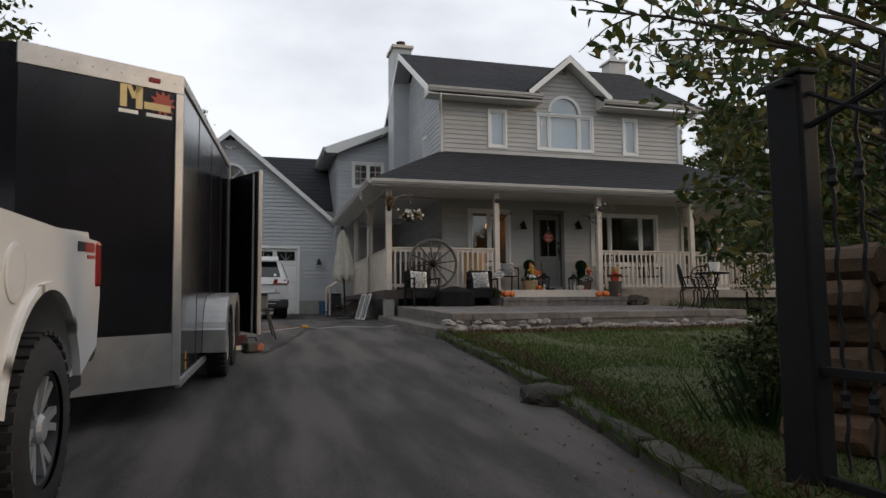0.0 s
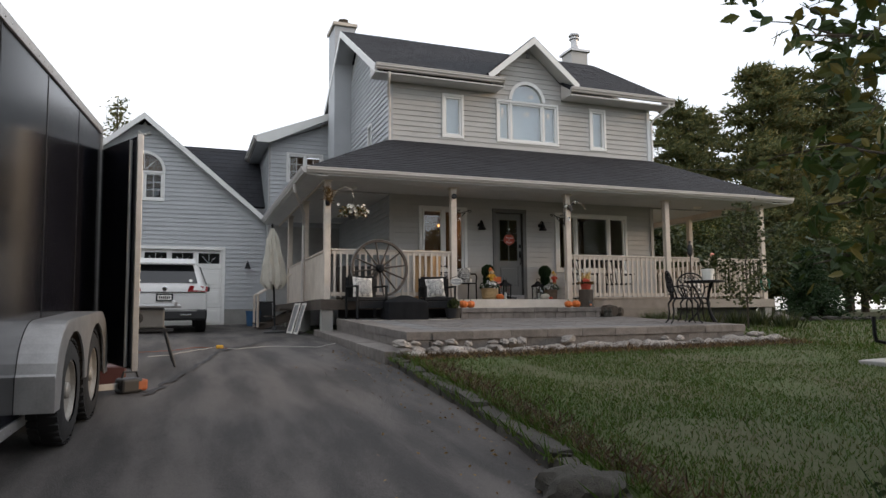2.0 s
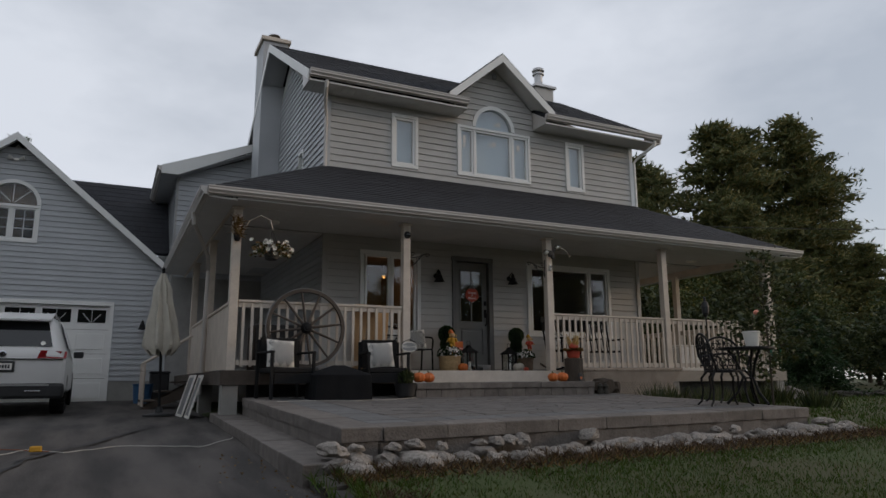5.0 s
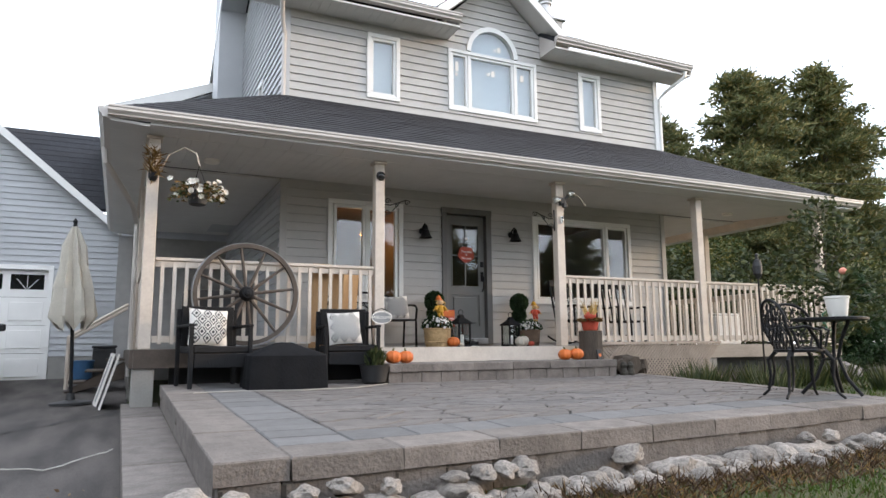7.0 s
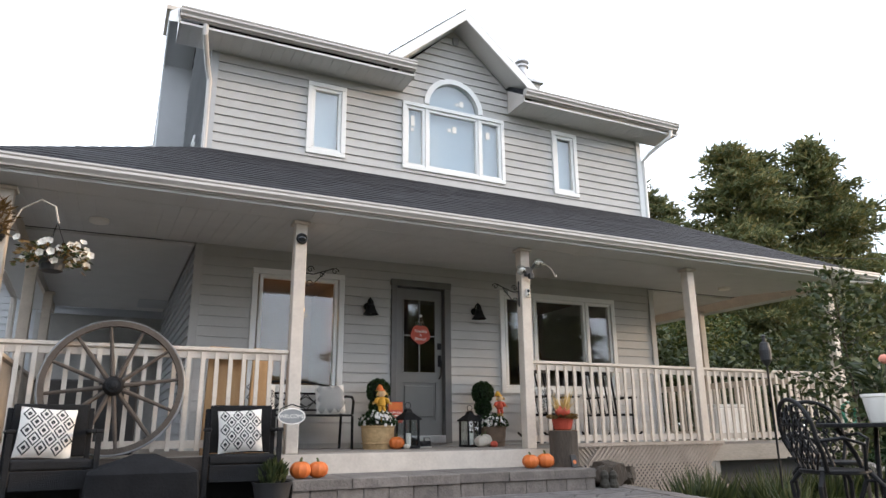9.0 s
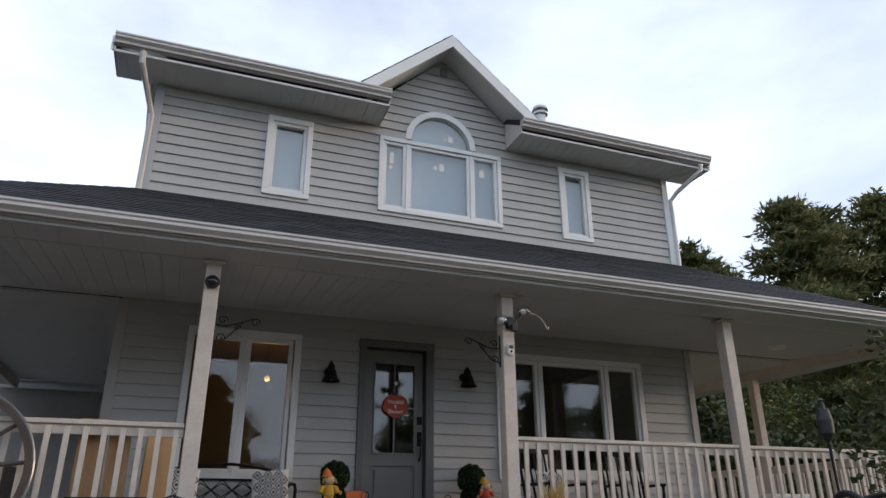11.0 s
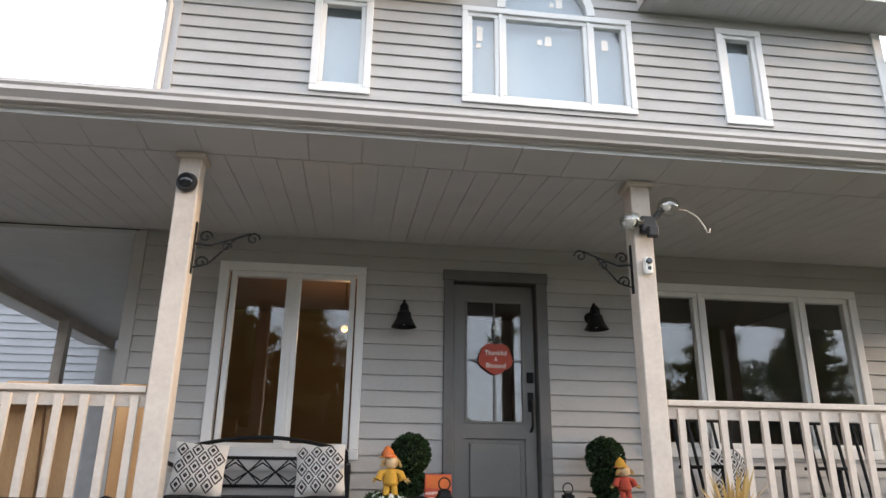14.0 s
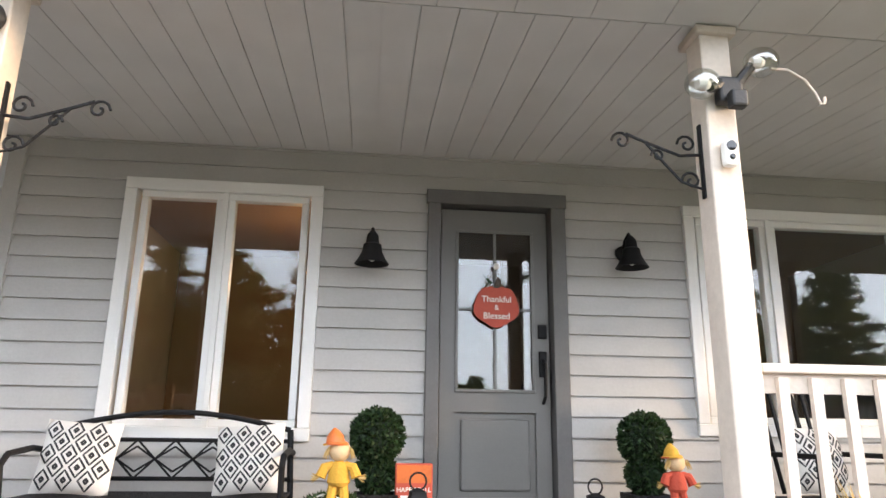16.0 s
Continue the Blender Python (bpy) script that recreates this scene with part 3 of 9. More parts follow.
def gutter(name, a, b, drop=0.11, depth=0.10, out=(0, -1)):
    """An ogee gutter along an eave, with fascia behind."""
    a, b, o = Vector(a), Vector(b), Vector((*out, 0))
    prof = [(0.0, 0.0), (depth, 0.0), (depth, -0.018), (depth - 0.012, -0.03), (depth - 0.01, -0.055), (depth - 0.045, -0.085), (depth - 0.05, -drop), (0.0, -drop)]
    bm = B()
    pts = [a + o * p + Vector((0, 0, q)) for p, q in prof]
    poly(bm, pts, b - a)
    g = solo(name, bm, GUTTER, "pale grey metal eaves gutter with rolled lip", "gutter", kind="structure")
    bm = B()
    poly(bm, [a + o * 0.004 + Vector((0, 0, -0.005)), a + o * -0.02 + Vector((0, 0, -0.005)), a + o * -0.02 + Vector((0, 0, -drop - 0.012)), a + o * 0.012 + Vector((0, 0, -drop - 0.012)), a + o * 0.012 + Vector((0, 0, -drop - 0.001)), a + o * 0.004 + Vector((0, 0, -drop - 0.001))], b - a)
    part("fascia", bm, GUTTER, g)
    return g


gutter("gutter_upper_left", (XL, EAVE_Y, EAVE_Z), (7.55, EAVE_Y, EAVE_Z))
gutter("gutter_upper_right", (9.40, EAVE_Y, EAVE_Z), (XR, EAVE_Y, EAVE_Z))


def soffit(name, x0, x1, y0, y1, z, pitch, label, along="y", mat_=SOFFIT, rise=0.0, rise_x=0.0):
    """Grooved vinyl panels: one mesh with a groove between every two panels."""
    bm = B()
    if along == "y":
        n = max(1, int((x1 - x0) / pitch))
        for i in range(n):
            a = x0 + (x1 - x0) * i / n
            b = x0 + (x1 - x0) * (i + 1) / n
            box(bm, a + 0.0019, y0, z, b - 0.0019, y1, z + 0.012)
        box(bm, x0, y0, z + 0.0122, x1, y1, z + 0.03)
    else:
        n = max(1, int((y1 - y0) / pitch))
        for i in range(n):
            a = y0 + (y1 - y0) * i / n
            b = y0 + (y1 - y0) * (i + 1) / n
            box(bm, x0, a + 0.0019, z, x1, b - 0.0019, z + 0.012)
        box(bm, x0, y0, z + 0.0122, x1, y1, z + 0.03)
    for q in bm.verts:
        q.co.z += (q.co.y - y0) * rise + (q.co.x - x0) * rise_x
    return solo(name, bm, mat_, label, "soffit", kind="structure")


SOFZ = 6.71
soffit("soffit_upper_left", XL, 7.55, EAVE_Y, W, SOFZ, 0.13, "grooved pale soffit under the upper eave")
soffit("soffit_upper_right", 9.40, XR, EAVE_Y, W, SOFZ, 0.13, "grooved pale soffit under the upper eave")
for xa, xb in ((7.535, 7.55), (9.40, 9.415), (XL, XL + 0.015), (XR - 0.015, XR)):
    bm = B()
    poly(bm, [(xa, EAVE_Y, SOFZ), (xa, W - 0.03, SOFZ), (xa, W - 0.03, EAVE_Z + (W - EAVE_Y) * SLOPE - 0.085), (xa, EAVE_Y, EAVE_Z - 0.09)], (xb - xa, 0, 0))
    solo("trim", bm, GUTTER, "boxed end of the eave", "trim", kind="structure")
# rake overhangs on the two gable ends
for xa, xb in ((XL - 0.02, X0), (X1, XR + 0.02)):
    for y0, z0 in ((EAVE_Y, EAVE_Z), (23.7, EAVE_Z)):
        bm = B()
        poly(bm, [(xa, y0, z0 - 0.09), (xa, RIDGE_Y, RIDGE_Z - 0.09), (xa, RIDGE_Y, RIDGE_Z - 0.115), (xa, y0, z0 - 0.115)], (xb - xa, 0, 0))
        solo("trim", bm, SIDING_SKYLIT, "soffit under the gable's overhang", "soffit", kind="structure")
        xo = xa if xa < 8 else xb
        bm = B()
        poly(bm, [(xo - 0.012, y0, z0 + 0.0), (xo - 0.012, RIDGE_Y, RIDGE_Z), (xo - 0.012, RIDGE_Y, RIDGE_Z - 0.19), (xo - 0.012, y0, z0 - 0.19)], (0.024, 0, 0))
        solo("trim", bm, WHITE, "white barge board of the gable end", "trim", kind="structure")

# porch roof
PEL, PER, PEY, PEZ = 2.56, 14.62, 14.92, 4.06
PBY = 22.5
shingled("roof_porch_front", [(PEL, PEY, PEZ), (PER, PEY, PEZ), (X1, W, 5.325), (X0, W, 5.325)], SHINGLE, "dark charcoal shingle porch roof", 20)
shingled("roof_porch_left", [(PEL, PBY, PEZ), (PEL, PEY, PEZ), (X0, W, 5.30), (X0, PBY, 5.30)], SHINGLE, "dark shingle roof over the side porch", 16)
shingled("roof_porch_right", [(PER, PEY, PEZ), (PER, PBY, PEZ), (X1, PBY, 5.30), (X1, W, 5.30)], SHINGLE, "dark shingle roof over the far side porch", 16)
gutter("gutter_porch", (PEL, PEY, PEZ), (PER, PEY, PEZ), drop=0.10, depth=0.10)
gutter("gutter_porch_left", (PEL, PBY, PEZ), (PEL, PEY, PEZ), out=(-1, 0))
gutter("gutter_porch_right", (PER, PEY, PEZ), (PER, PBY, PEZ), out=(1, 0))
soffit("soffit_porch_front", 2.97, 14.03, PEY + 0.02, P - 0.06, 3.922, 0.30, "perforated pale vinyl soffit along the porch eave", rise=-0.08)
soffit("soffit_porch_left", PEL + 0.02, 2.968, PEY + 0.02, PBY, 3.922, 0.30, "pale vinyl soffit along the side eave", along="x", rise_x=-0.06)
soffit("soffit_porch_right", 14.032, PER - 0.02, PEY + 0.02, PBY, 3.898, 0.30, "pale vinyl soffit along the far eave", along="x", rise_x=0.04)
soffit("ceiling_porch", 2.97, 14.03, P - 0.056, W - 0.002, 3.896, 0.15, "grooved pale vinyl porch ceiling", rise=0.078)
soffit("ceiling_porch_left", 2.97, X0 - 0.03, W, PBY, 4.005, 0.12, "grooved pale ceiling of the side porch", along="x")
bm = B()
box(bm, 2.95, P - 0.05, 3.86, 2.99, PBY, 4.03)
box(bm, 14.01, P - 0.05, 3.86, 14.05, PBY, 4.03)
solo("side_beam", bm, CREAM, "boxed beam above the side posts", "beam", kind="structure")
soffit("ceiling_porch_right", X1 + 0.03, 14.03, W, PBY, 4.005, 0.12, "grooved pale ceiling of the far side porch", along="x")
bm = B()
box(bm, PEL + 0.4, P - 0.055, 3.935, PER - 0.4, P + 0.055, 4.0)
solo("porch_beam", bm, CREAM, "boxed beam above the porch posts", "beam", kind="structure")

# ---- porch deck ----
deck = tagged(new("porch_deck"), "weathered pale wooden porch deck", "deck", kind="structure")
n = 13
for i in range(n):
    y0 = P - 0.10 + (W - P + 0.1) * i / n
    bm = B()
    box(bm, 2.93, y0, DECK - 0.03, 14.1, y0 + (W - P + 0.1) / n - 0.006, DECK)
    part("deck_board", bm, DECKWOOD, deck)
bm = B()
box(bm, 2.93, W, DECK - 0.03, X0, PBY, DECK - 0.002)
box(bm, X1, W, DECK - 0.03, 14.1, PBY, DECK - 0.002)
part("side_deck", bm, DECKWOOD, deck)
for a, b in (((2.93, P - 0.14), (5.52, P - 0.102)), ((5.522, P - 0.14), (8.70, P - 0.102)), ((8.702, P - 0.14), (14.1, P - 0.102)), ((2.89, P - 0.14), (2.928, PBY)), ((14.1, P - 0.14), (14.14, PBY))):
    bm = B()
    box(bm, a[0], a[1], DECK - 0.20, b[0], b[1], DECK - 0.004)
    part("fascia_board", bm, CREAM if 5.53 > a[0] > 5.5 else GREYWOOD if a[0] < 5 else DECKWOOD, deck)
# black sheet added for the dark void beneath the deck
bm = B()
box(bm, 3.3, P + 0.15, 0.6, 13.8, P + 0.2, DECK - 0.04)
part("void_sheet", bm, BLACKPLASTIC, deck)
for x, y in ((3.03, P), (3.03, 17.9), (3.03, 20.5), (11.1, P), (13.97, P)):
    bm = B()
    box(bm, x - 0.11, y - 0.11, 0.3, x + 0.11, y + 0.11, DECK - 0.2, 0.01)
    part("pier", bm, CONCRETE, deck)


def post(x, y, top=3.894, label="almond painted square porch post"):
    p = thing("porch_post", label, "post", "porch posts", pose(x, y, DECK))
    bm = B()
    h = top - DECK
    box(bm, -0.062, -0.062, 0, 0.062, 0.062, h, 0.008)
    part("shaft", bm, CREAM, p)
    bm = B()
    box(bm, -0.085, -0.085, h - 0.035, 0.085, 0.085, h - 0.001, 0.006)
    part("cap", bm, CREAM, p)
    return p


POSTX = (3.03, 5.67, 8.40, 11.08, 13.97)
for x in POSTX:
    post(x, P)
for y in (17.9, 20.5):
    post(3.03, y)
    post(13.97, y)


def railing(x0, y0, x1, y1, n, label="almond painted porch railing with square balusters"):
    d = Vector((x1 - x0, y1 - y0, 0))
    L = d.length
    r = thing("porch_railing", label, "railing", "porch railings", Matrix.Translation((x0, y0, DECK)) @ Matrix.Rotation(math.atan2(d.y, d.x), 4, "Z"))
    bm = B()
    box(bm, 0.07, -0.045, 0.955, L - 0.07, 0.045, 0.99, 0.006)
    part("top_rail", bm, CREAM, r)
    bm = B()
    box(bm, 0.07, -0.02, 0.885, L - 0.07, 0.02, 0.954)
    part("upper_rail", bm, CREAM, r)
    bm = B()
    box(bm, 0.07, -0.022, 0.07, L - 0.07, 0.022, 0.14)
    part("bottom_rail", bm, CREAM, r)
    bm = B()
    box(bm, -0.019, -0.046, 0.05, 0.019, -0.0225, 0.94)
    me = mesh_of("baluster", bm, CREAM)
    for i in range(n):
        o = new("baluster", me)
        o.parent = r
        o.location = (0.07 + (L - 0.14) * (i + 0.6) / n, 0, 0)
    return r


railing(POSTX[0], P, POSTX[1], P, 20)
railing(POSTX[2], P, POSTX[3], P, 20)
railing(POSTX[3], P, POSTX[4], P, 21)
railing(13.97, P, 13.97, 17.9, 20)
railing(13.97, 17.9, 13.97, 20.5, 20)
# boarded side railing
for y0, y1 in ((P, 17.9), (17.9, 20.5)):
    r = thing("boarded_railing", "almond painted solid board railing of the side porch", "railing", "side railings", pose(3.03, y0, DECK))
    n = 18
    for i in range(n):
        a = 0.07 + (y1 - y0 - 0.14) * i / n
        b = 0.07 + (y1 - y0 - 0.14) * (i + 1) / n
        bm = B()
        box(bm, -0.03, a + 0.004, 0.02, -0.005, b - 0.004, 0.93)
        part("board", bm, CREAM, r)
    bm = B()
    box(bm, -0.05, 0.07, 0.931, 0.05, y1 - y0 - 0.07, 0.97, 0.005)
    part("top_rail", bm, CREAM, r)

# ---- windows and door ----


def frame_bars(win, u0, u1, z0, z1, w, y0, y1, material=WHITE, name="frame"):
    """Four butted bars round an opening."""
    for a, b, c, d in ((u0, u1, z1 - w, z1), (u0, u1, z0, z0 + w), (u0, u0 + w, z0 + w, z1 - w), (u1 - w, u1, z0 + w, z1 - w)):
        bm = B()
        box(bm, a, y0, c, b, y1, d, 0.006)
        part(name, bm, material, win)


def window(name, r, y, sashes, label, glass=GLASS, trim=0.075, blind=None, blinddepth=0.12, cross=None):
    """A white framed window in a wall that faces -y: r is its outer rectangle, sashes the edges of the lights."""
    w = tagged(new(name), label, "window", kind="structure")
    u0, u1, z0, z1 = r
    frame_bars(w, u0, u1, z0, z1, trim, y - 0.045, y + 0.06, name="casing")
    for a, b in sashes:
        frame_bars(w, a, b, z0 + trim, z1 - trim, 0.045, y - 0.02, y + 0.05, name="sash")
        bm = B()
        box(bm, a + 0.04, y + 0.012, z0 + trim + 0.04, b - 0.04, y + 0.018, z1 - trim - 0.04)
        g = part("pane", bm, glass, w)
        g.visible_shadow = False
        if cross:
            for i in range(1, cross[0]):
                bm = B()
                xx = a + 0.045 + (b - a - 0.09) * i / cross[0]
                box(bm, xx - 0.008, y + 0.0, z0 + trim + 0.045, xx + 0.008, y + 0.011, z1 - trim - 0.045)
                part("glazing_bar", bm, WHITE, w)
            for i in range(1, cross[1]):
                bm = B()
                zz = z0 + trim + 0.045 + (z1 - z0 - 2 * trim - 0.09) * i / cross[1]
                box(bm, a + 0.045, y - 0.002, zz - 0.008, b - 0.045, y + 0.010, zz + 0.008)
                part("glazing_bar", bm, WHITE, w)
    for (a0, b0), (a1, b1) in zip(sashes, sashes[1:]):
        bm = B()
        box(bm, b0, y - 0.035, z0 + trim, a1, y + 0.055, z1 - trim)
        part("mullion", bm, WHITE, w)
    if blind:
        bm = B()
        box(bm, u0 + 0.03, y + blinddepth, z0 + 0.03, u1 - 0.03, y + blinddepth + 0.01, z1 - 0.03)
        part("blind", bm, blind, w)
    return w


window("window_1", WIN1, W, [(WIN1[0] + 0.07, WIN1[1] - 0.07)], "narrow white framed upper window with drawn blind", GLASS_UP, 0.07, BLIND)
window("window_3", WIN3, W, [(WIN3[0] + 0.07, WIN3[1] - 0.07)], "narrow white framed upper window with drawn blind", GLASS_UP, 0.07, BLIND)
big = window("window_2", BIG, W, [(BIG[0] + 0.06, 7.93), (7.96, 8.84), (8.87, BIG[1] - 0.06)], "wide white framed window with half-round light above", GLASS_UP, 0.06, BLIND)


def half_round(win, uc, zc, r, y, glass, spokes=0):
    bm = B()
    n = 24
    for k in range(n):
        a0, a1 = math.pi * k / n, math.pi * (k + 1) / n
        q = []
        for a, rr in ((a0, r), (a1, r), (a1, r + 0.085), (a0, r + 0.085)):
            q.append((uc + rr * math.cos(a), y - 0.04, zc + rr * math.sin(a)))
        poly(bm, q, (0, 0.10, 0))
    bmesh.ops.remove_doubles(bm, verts=bm.verts, dist=0.0005)
    part("arch_casing", bm, WHITE, win)
    bm = B()
    poly(bm, [(uc + (r - 0.0) * math.cos(math.pi * k / n), y + 0.012, zc + r * math.sin(math.pi * k / n)) for k in range(n + 1)], (0, 0.006, 0))
    g = part("arch_pane", bm, glass, win)
    g.visible_shadow = False
    # backing holds the reflected sky's tone; the garage's dark one its unlit inside
    bm = B()
    poly(bm, [(uc + (r + 0.05) * math.cos(math.pi * k / n), y + 0.14, zc + (r + 0.05) * math.sin(math.pi * k / n)) for k in range(n + 1)], (0, 0.006, 0))
    part("arch_backing", bm, BLIND if not spokes else ROOMFLOOR, win)
    for k in range(spokes):
        a = math.pi * (k + 1) / (spokes + 1)
        bm = B()
        tube(bm, [(uc + 0.05 * math.cos(a), y, zc + 0.05 * math.sin(a)), (uc + r * math.cos(a), y, zc + r * math.sin(a))], 0.010, 6)
        part("glazing_bar", bm, WHITE, win)


half_round(big, ARCH_C, ARCH_Z + 0.01, ARCH_R - 0.055, W, GLASS_UP)
# paper stickers left on the new glass
for u, z, w_, h in ((7.74, 6.28, 0.06, 0.17), (8.44, 6.26, 0.07, 0.11), (8.35, 6.24, 0.05, 0.06), (9.03, 6.27, 0.07, 0.12), (8.57, 6.72, 0.07, 0.10), (8.49, 6.70, 0.05, 0.05), (7.73, 6.14, 0.05, 0.05)):
    bm = B()
    box(bm, u - w_ / 2, W + 0.008, z - h / 2, u + w_ / 2, W + 0.0115, z + h / 2)
    part("sticker", bm, SIGNWHITE, big)
window("window_4", LWIN, W, [(5.62, 6.12), (6.15, 6.65)], "tall white framed double window beside the door", GLASS, 0.075)
window("window_5", RWIN, W, [(9.225, 9.72), (9.75, 10.70), (10.73, 11.20)], "wide white framed window with three lights", GLASS, 0.075)
wl_ = tagged(new("window_6"), "small white framed window in the gable wall", "window", kind="structure")
for a, b, c, d in ((18.75, 19.15, 6.09, 6.15), (18.75, 19.15, 5.40, 5.46), (18.75, 18.80, 5.46, 6.09), (19.10, 19.15, 5.46, 6.09)):
    bm = B()
    box(bm, X0 - 0.04, a, c, X0 + 0.05, b, d)
    part("casing", bm, WHITE, wl_)
bm = B()
box(bm, X0 + 0.02, 18.8, 5.46, X0 + 0.026, 19.1, 6.09)
part("pane", bm, GLASS_UP, wl_)

# front door
door = tagged(new("door_1"), "grey painted panelled front door with four glass lights", "door", kind="structure")
dx0, dx1, dz0, dz1 = 7.505, 8.205, 1.70, 3.70
for a, b, c, d, nm in ((DOOR[0], dx0 - 0.012, DOOR[2], 3.715, "jamb_casing"), (dx1 + 0.012, DOOR[1], DOOR[2], 3.715, "jamb_casing"), (DOOR[0] - 0.01, DOOR[1] + 0.01, 3.716, DOOR[3] + 0.02, "head_casing")):
    bm = B()
    box(bm, a, W - 0.05, c, b, W + 0.10, d, 0.006)
    part(nm, bm, TRIMDARK, door)
bm = B()
box(bm, dx0 - 0.011, W - 0.06, 1.60, dx1 + 0.011, W + 0.12, 1.698, 0.006)
part("threshold", bm, ALU, door)
lx0, lx1, lz0, lz1 = 7.60, 8.11, 2.52, 3.56
ys0, ys1 = W + 0.03, W + 0.075
for a, b, c, d in ((dx0, lx0, dz0, dz1), (lx1, dx1, dz0, dz1), (lx0, lx1, lz1, dz1), (lx0, lx1, dz0, 1.90), (lx0, lx1, 2.40, lz0)):
    bm = B()
    box(bm, a, ys0, c, b, ys1, d)
    part("stile" if b - a < 0.2 else "rail", bm, DOORPAINT, door)
bm = B()
box(bm, lx0 + 0.001, ys0 + 0.024, 1.901, lx1 - 0.001, ys1 - 0.01, 2.399)
part("recess", bm, DOORPAINT, door)
bm = B()
box(bm, lx0 + 0.04, ys0 + 0.004, 1.94, lx1 - 0.04, ys0 + 0.0238, 2.36, 0.012)
part("panel", bm, DOORPAINT, door)
for a, b, c, d in ((lx0, lx1, lz1 - 0.02, lz1), (lx0, lx1, lz0, lz0 + 0.02), (lx0, lx0 + 0.02, lz0 + 0.02, lz1 - 0.02), (lx1 - 0.02, lx1, lz0 + 0.02, lz1 - 0.02)):
    bm = B()
    box(bm, a, ys0 - 0.012, c, b, ys0 - 0.001, d, 0.003)
    part("bead", bm, DOORPAINT, door)
xm, zm = (lx0 + lx1) / 2, (lz0 + lz1) / 2
for a, b, c, d in ((xm - 0.009, xm + 0.009, lz0 + 0.02, lz1 - 0.02), (lx0 + 0.02, xm - 0.009, zm - 0.009, zm + 0.009), (xm + 0.009, lx1 - 0.02, zm - 0.009, zm + 0.009)):
    bm = B()
    box(bm, a, ys0 - 0.008, c, b, ys0 + 0.004, d)
    part("glazing_bar", bm, DOORPAINT, door)
for a, b in ((lx0 + 0.02, xm), (xm, lx1 - 0.02)):
    for c, d in ((lz0 + 0.02, zm), (zm, lz1 - 0.02)):
        bm = B()
        box(bm, a, ys0 + 0.006, c, b, ys0 + 0.011, d)
        g = part("pane", bm, GLASS, door)
        g.visible_shadow = False
bm = B()
box(bm, 8.135, ys0 - 0.02, 2.62, 8.185, ys0 - 0.001, 2.78, 0.006)
hd = part("handle_plate", bm, IRON, door, "black handle set")
bm = B()
tube(bm, [(8.16, ys0 - 0.02, 2.72), (8.16, ys0 - 0.065, 2.70), (8.16, ys0 - 0.07, 2.60), (8.16, ys0 - 0.06, 2.50), (8.16, ys0 - 0.002, 2.46)], 0.011, 8)
part("grip", bm, IRON, hd)
bm = B()
box(bm, 8.13, ys0 - 0.018, 2.86, 8.19, ys0 - 0.001, 2.95, 0.008)
part("lock", bm, IRON, door, "black deadbolt keypad")

# ---- chimneys ----
bm = B()
box(bm, 4.33, 21.2, 4.0, 4.93, 22.1, 9.70)
ch = solo("chimney", bm, SIDING_SKYLIT, "tall grey sided chimney chase on the gable wall", "chimney", kind="structure")
bm = B()
box(bm, 4.27, 21.13, 9.68, 4.99, 22.17, 9.78, 0.01)
part("cap", bm, CREAM, ch)
bm = B()
lathe(bm, [(0.12, 9.78), (0.12, 9.98), (0.15, 9.99), (0.15, 10.03)], 16, Matrix.Translation((4.66, 21.6, 0)))
part("flue", bm, GREYWOOD, ch)
bm = B()
box(bm, 11.95, 20.7, 8.4, 12.55, 21.3, 9.72)
ch = solo("chimney_right", bm, SIDING, "short sided chimney on the far gable", "chimney", kind="structure")
bm = B()
box(bm, 11.88, 20.63, 9.72, 12.62, 21.37, 9.79)
part("cap", bm, ALU, ch)
bm = B()
lathe(bm, [(0.22, 9.79), (0.12, 10.0), (0.12, 10.22), (0.17, 10.23), (0.17, 10.27), (0.10, 10.28), (0.10, 10.34), (0.18, 10.35), (0.16, 10.42)], 18, Matrix.Translation((12.25, 21.0, 0)))
part("flue", bm, ALU, ch)

# ---- garage ----
GY = 23.3
GC, GTOP, GEX, GEV = -0.795, 6.975, 2.75, 3.955
gk = (GTOP - GEV) / (GEX - GC)
gf = (0.0, GY), (1, 0), (0, -1)
GD = (-2.95, 1.42, 0.9, 3.195)
GWIN = (-1.34, -0.21, 4.58, 5.46)
gs = [(-4.1, GD[0], 0.6, 4.1), (GD[1], 2.75, 0.6, 3.9), (GD[0], GD[1], GD[3], 4.1), (GD[1], 3.9, 2.6, 3.9, GD[1], 4.1), (-4.1, 4.1, GWIN[0], 4.1, GWIN[0], 4.1 + (GWIN[0] + 4.1) * gk), (GWIN[1], 4.1, 2.5, 4.1, GWIN[1], 3.95 + (2.75 - GWIN[1]) * gk),
      (GWIN[0], GWIN[1], 4.1, GWIN[2]), (GWIN[0], 6.06, GWIN[1], 6.06, GC, 6.9)]
wall_garage = wall_core("wall_garage", *gf, gs, 0.2, CORE, "grey lap-sided garage front with gable")
siding(wall_garage, *gf, 1.45, 6.8, 0.127, lambda z: (-4.05, 2.72) if z < GEV else (GC - (GTOP - z) / gk, GC + (GTOP - z) / gk),
       [rect_hole(GD[0] - 0.06, GD[1] + 0.06, 0.5, GD[3] + 0.06), rect_hole(*GWIN), arch_hole((GWIN[0] + GWIN[1]) / 2, 0.565, 5.45)], SIDING_SKYLIT)
bm = B()
box(bm, GD[1] + 0.06, GY - 0.012, 0.8, 2.75, GY, 1.45)
part("foundation", bm, CONCRETE, wall_garage)
bm = B()
box(bm, -4.1, GY + 0.2, 0.6, -3.9, 31, 4.1)
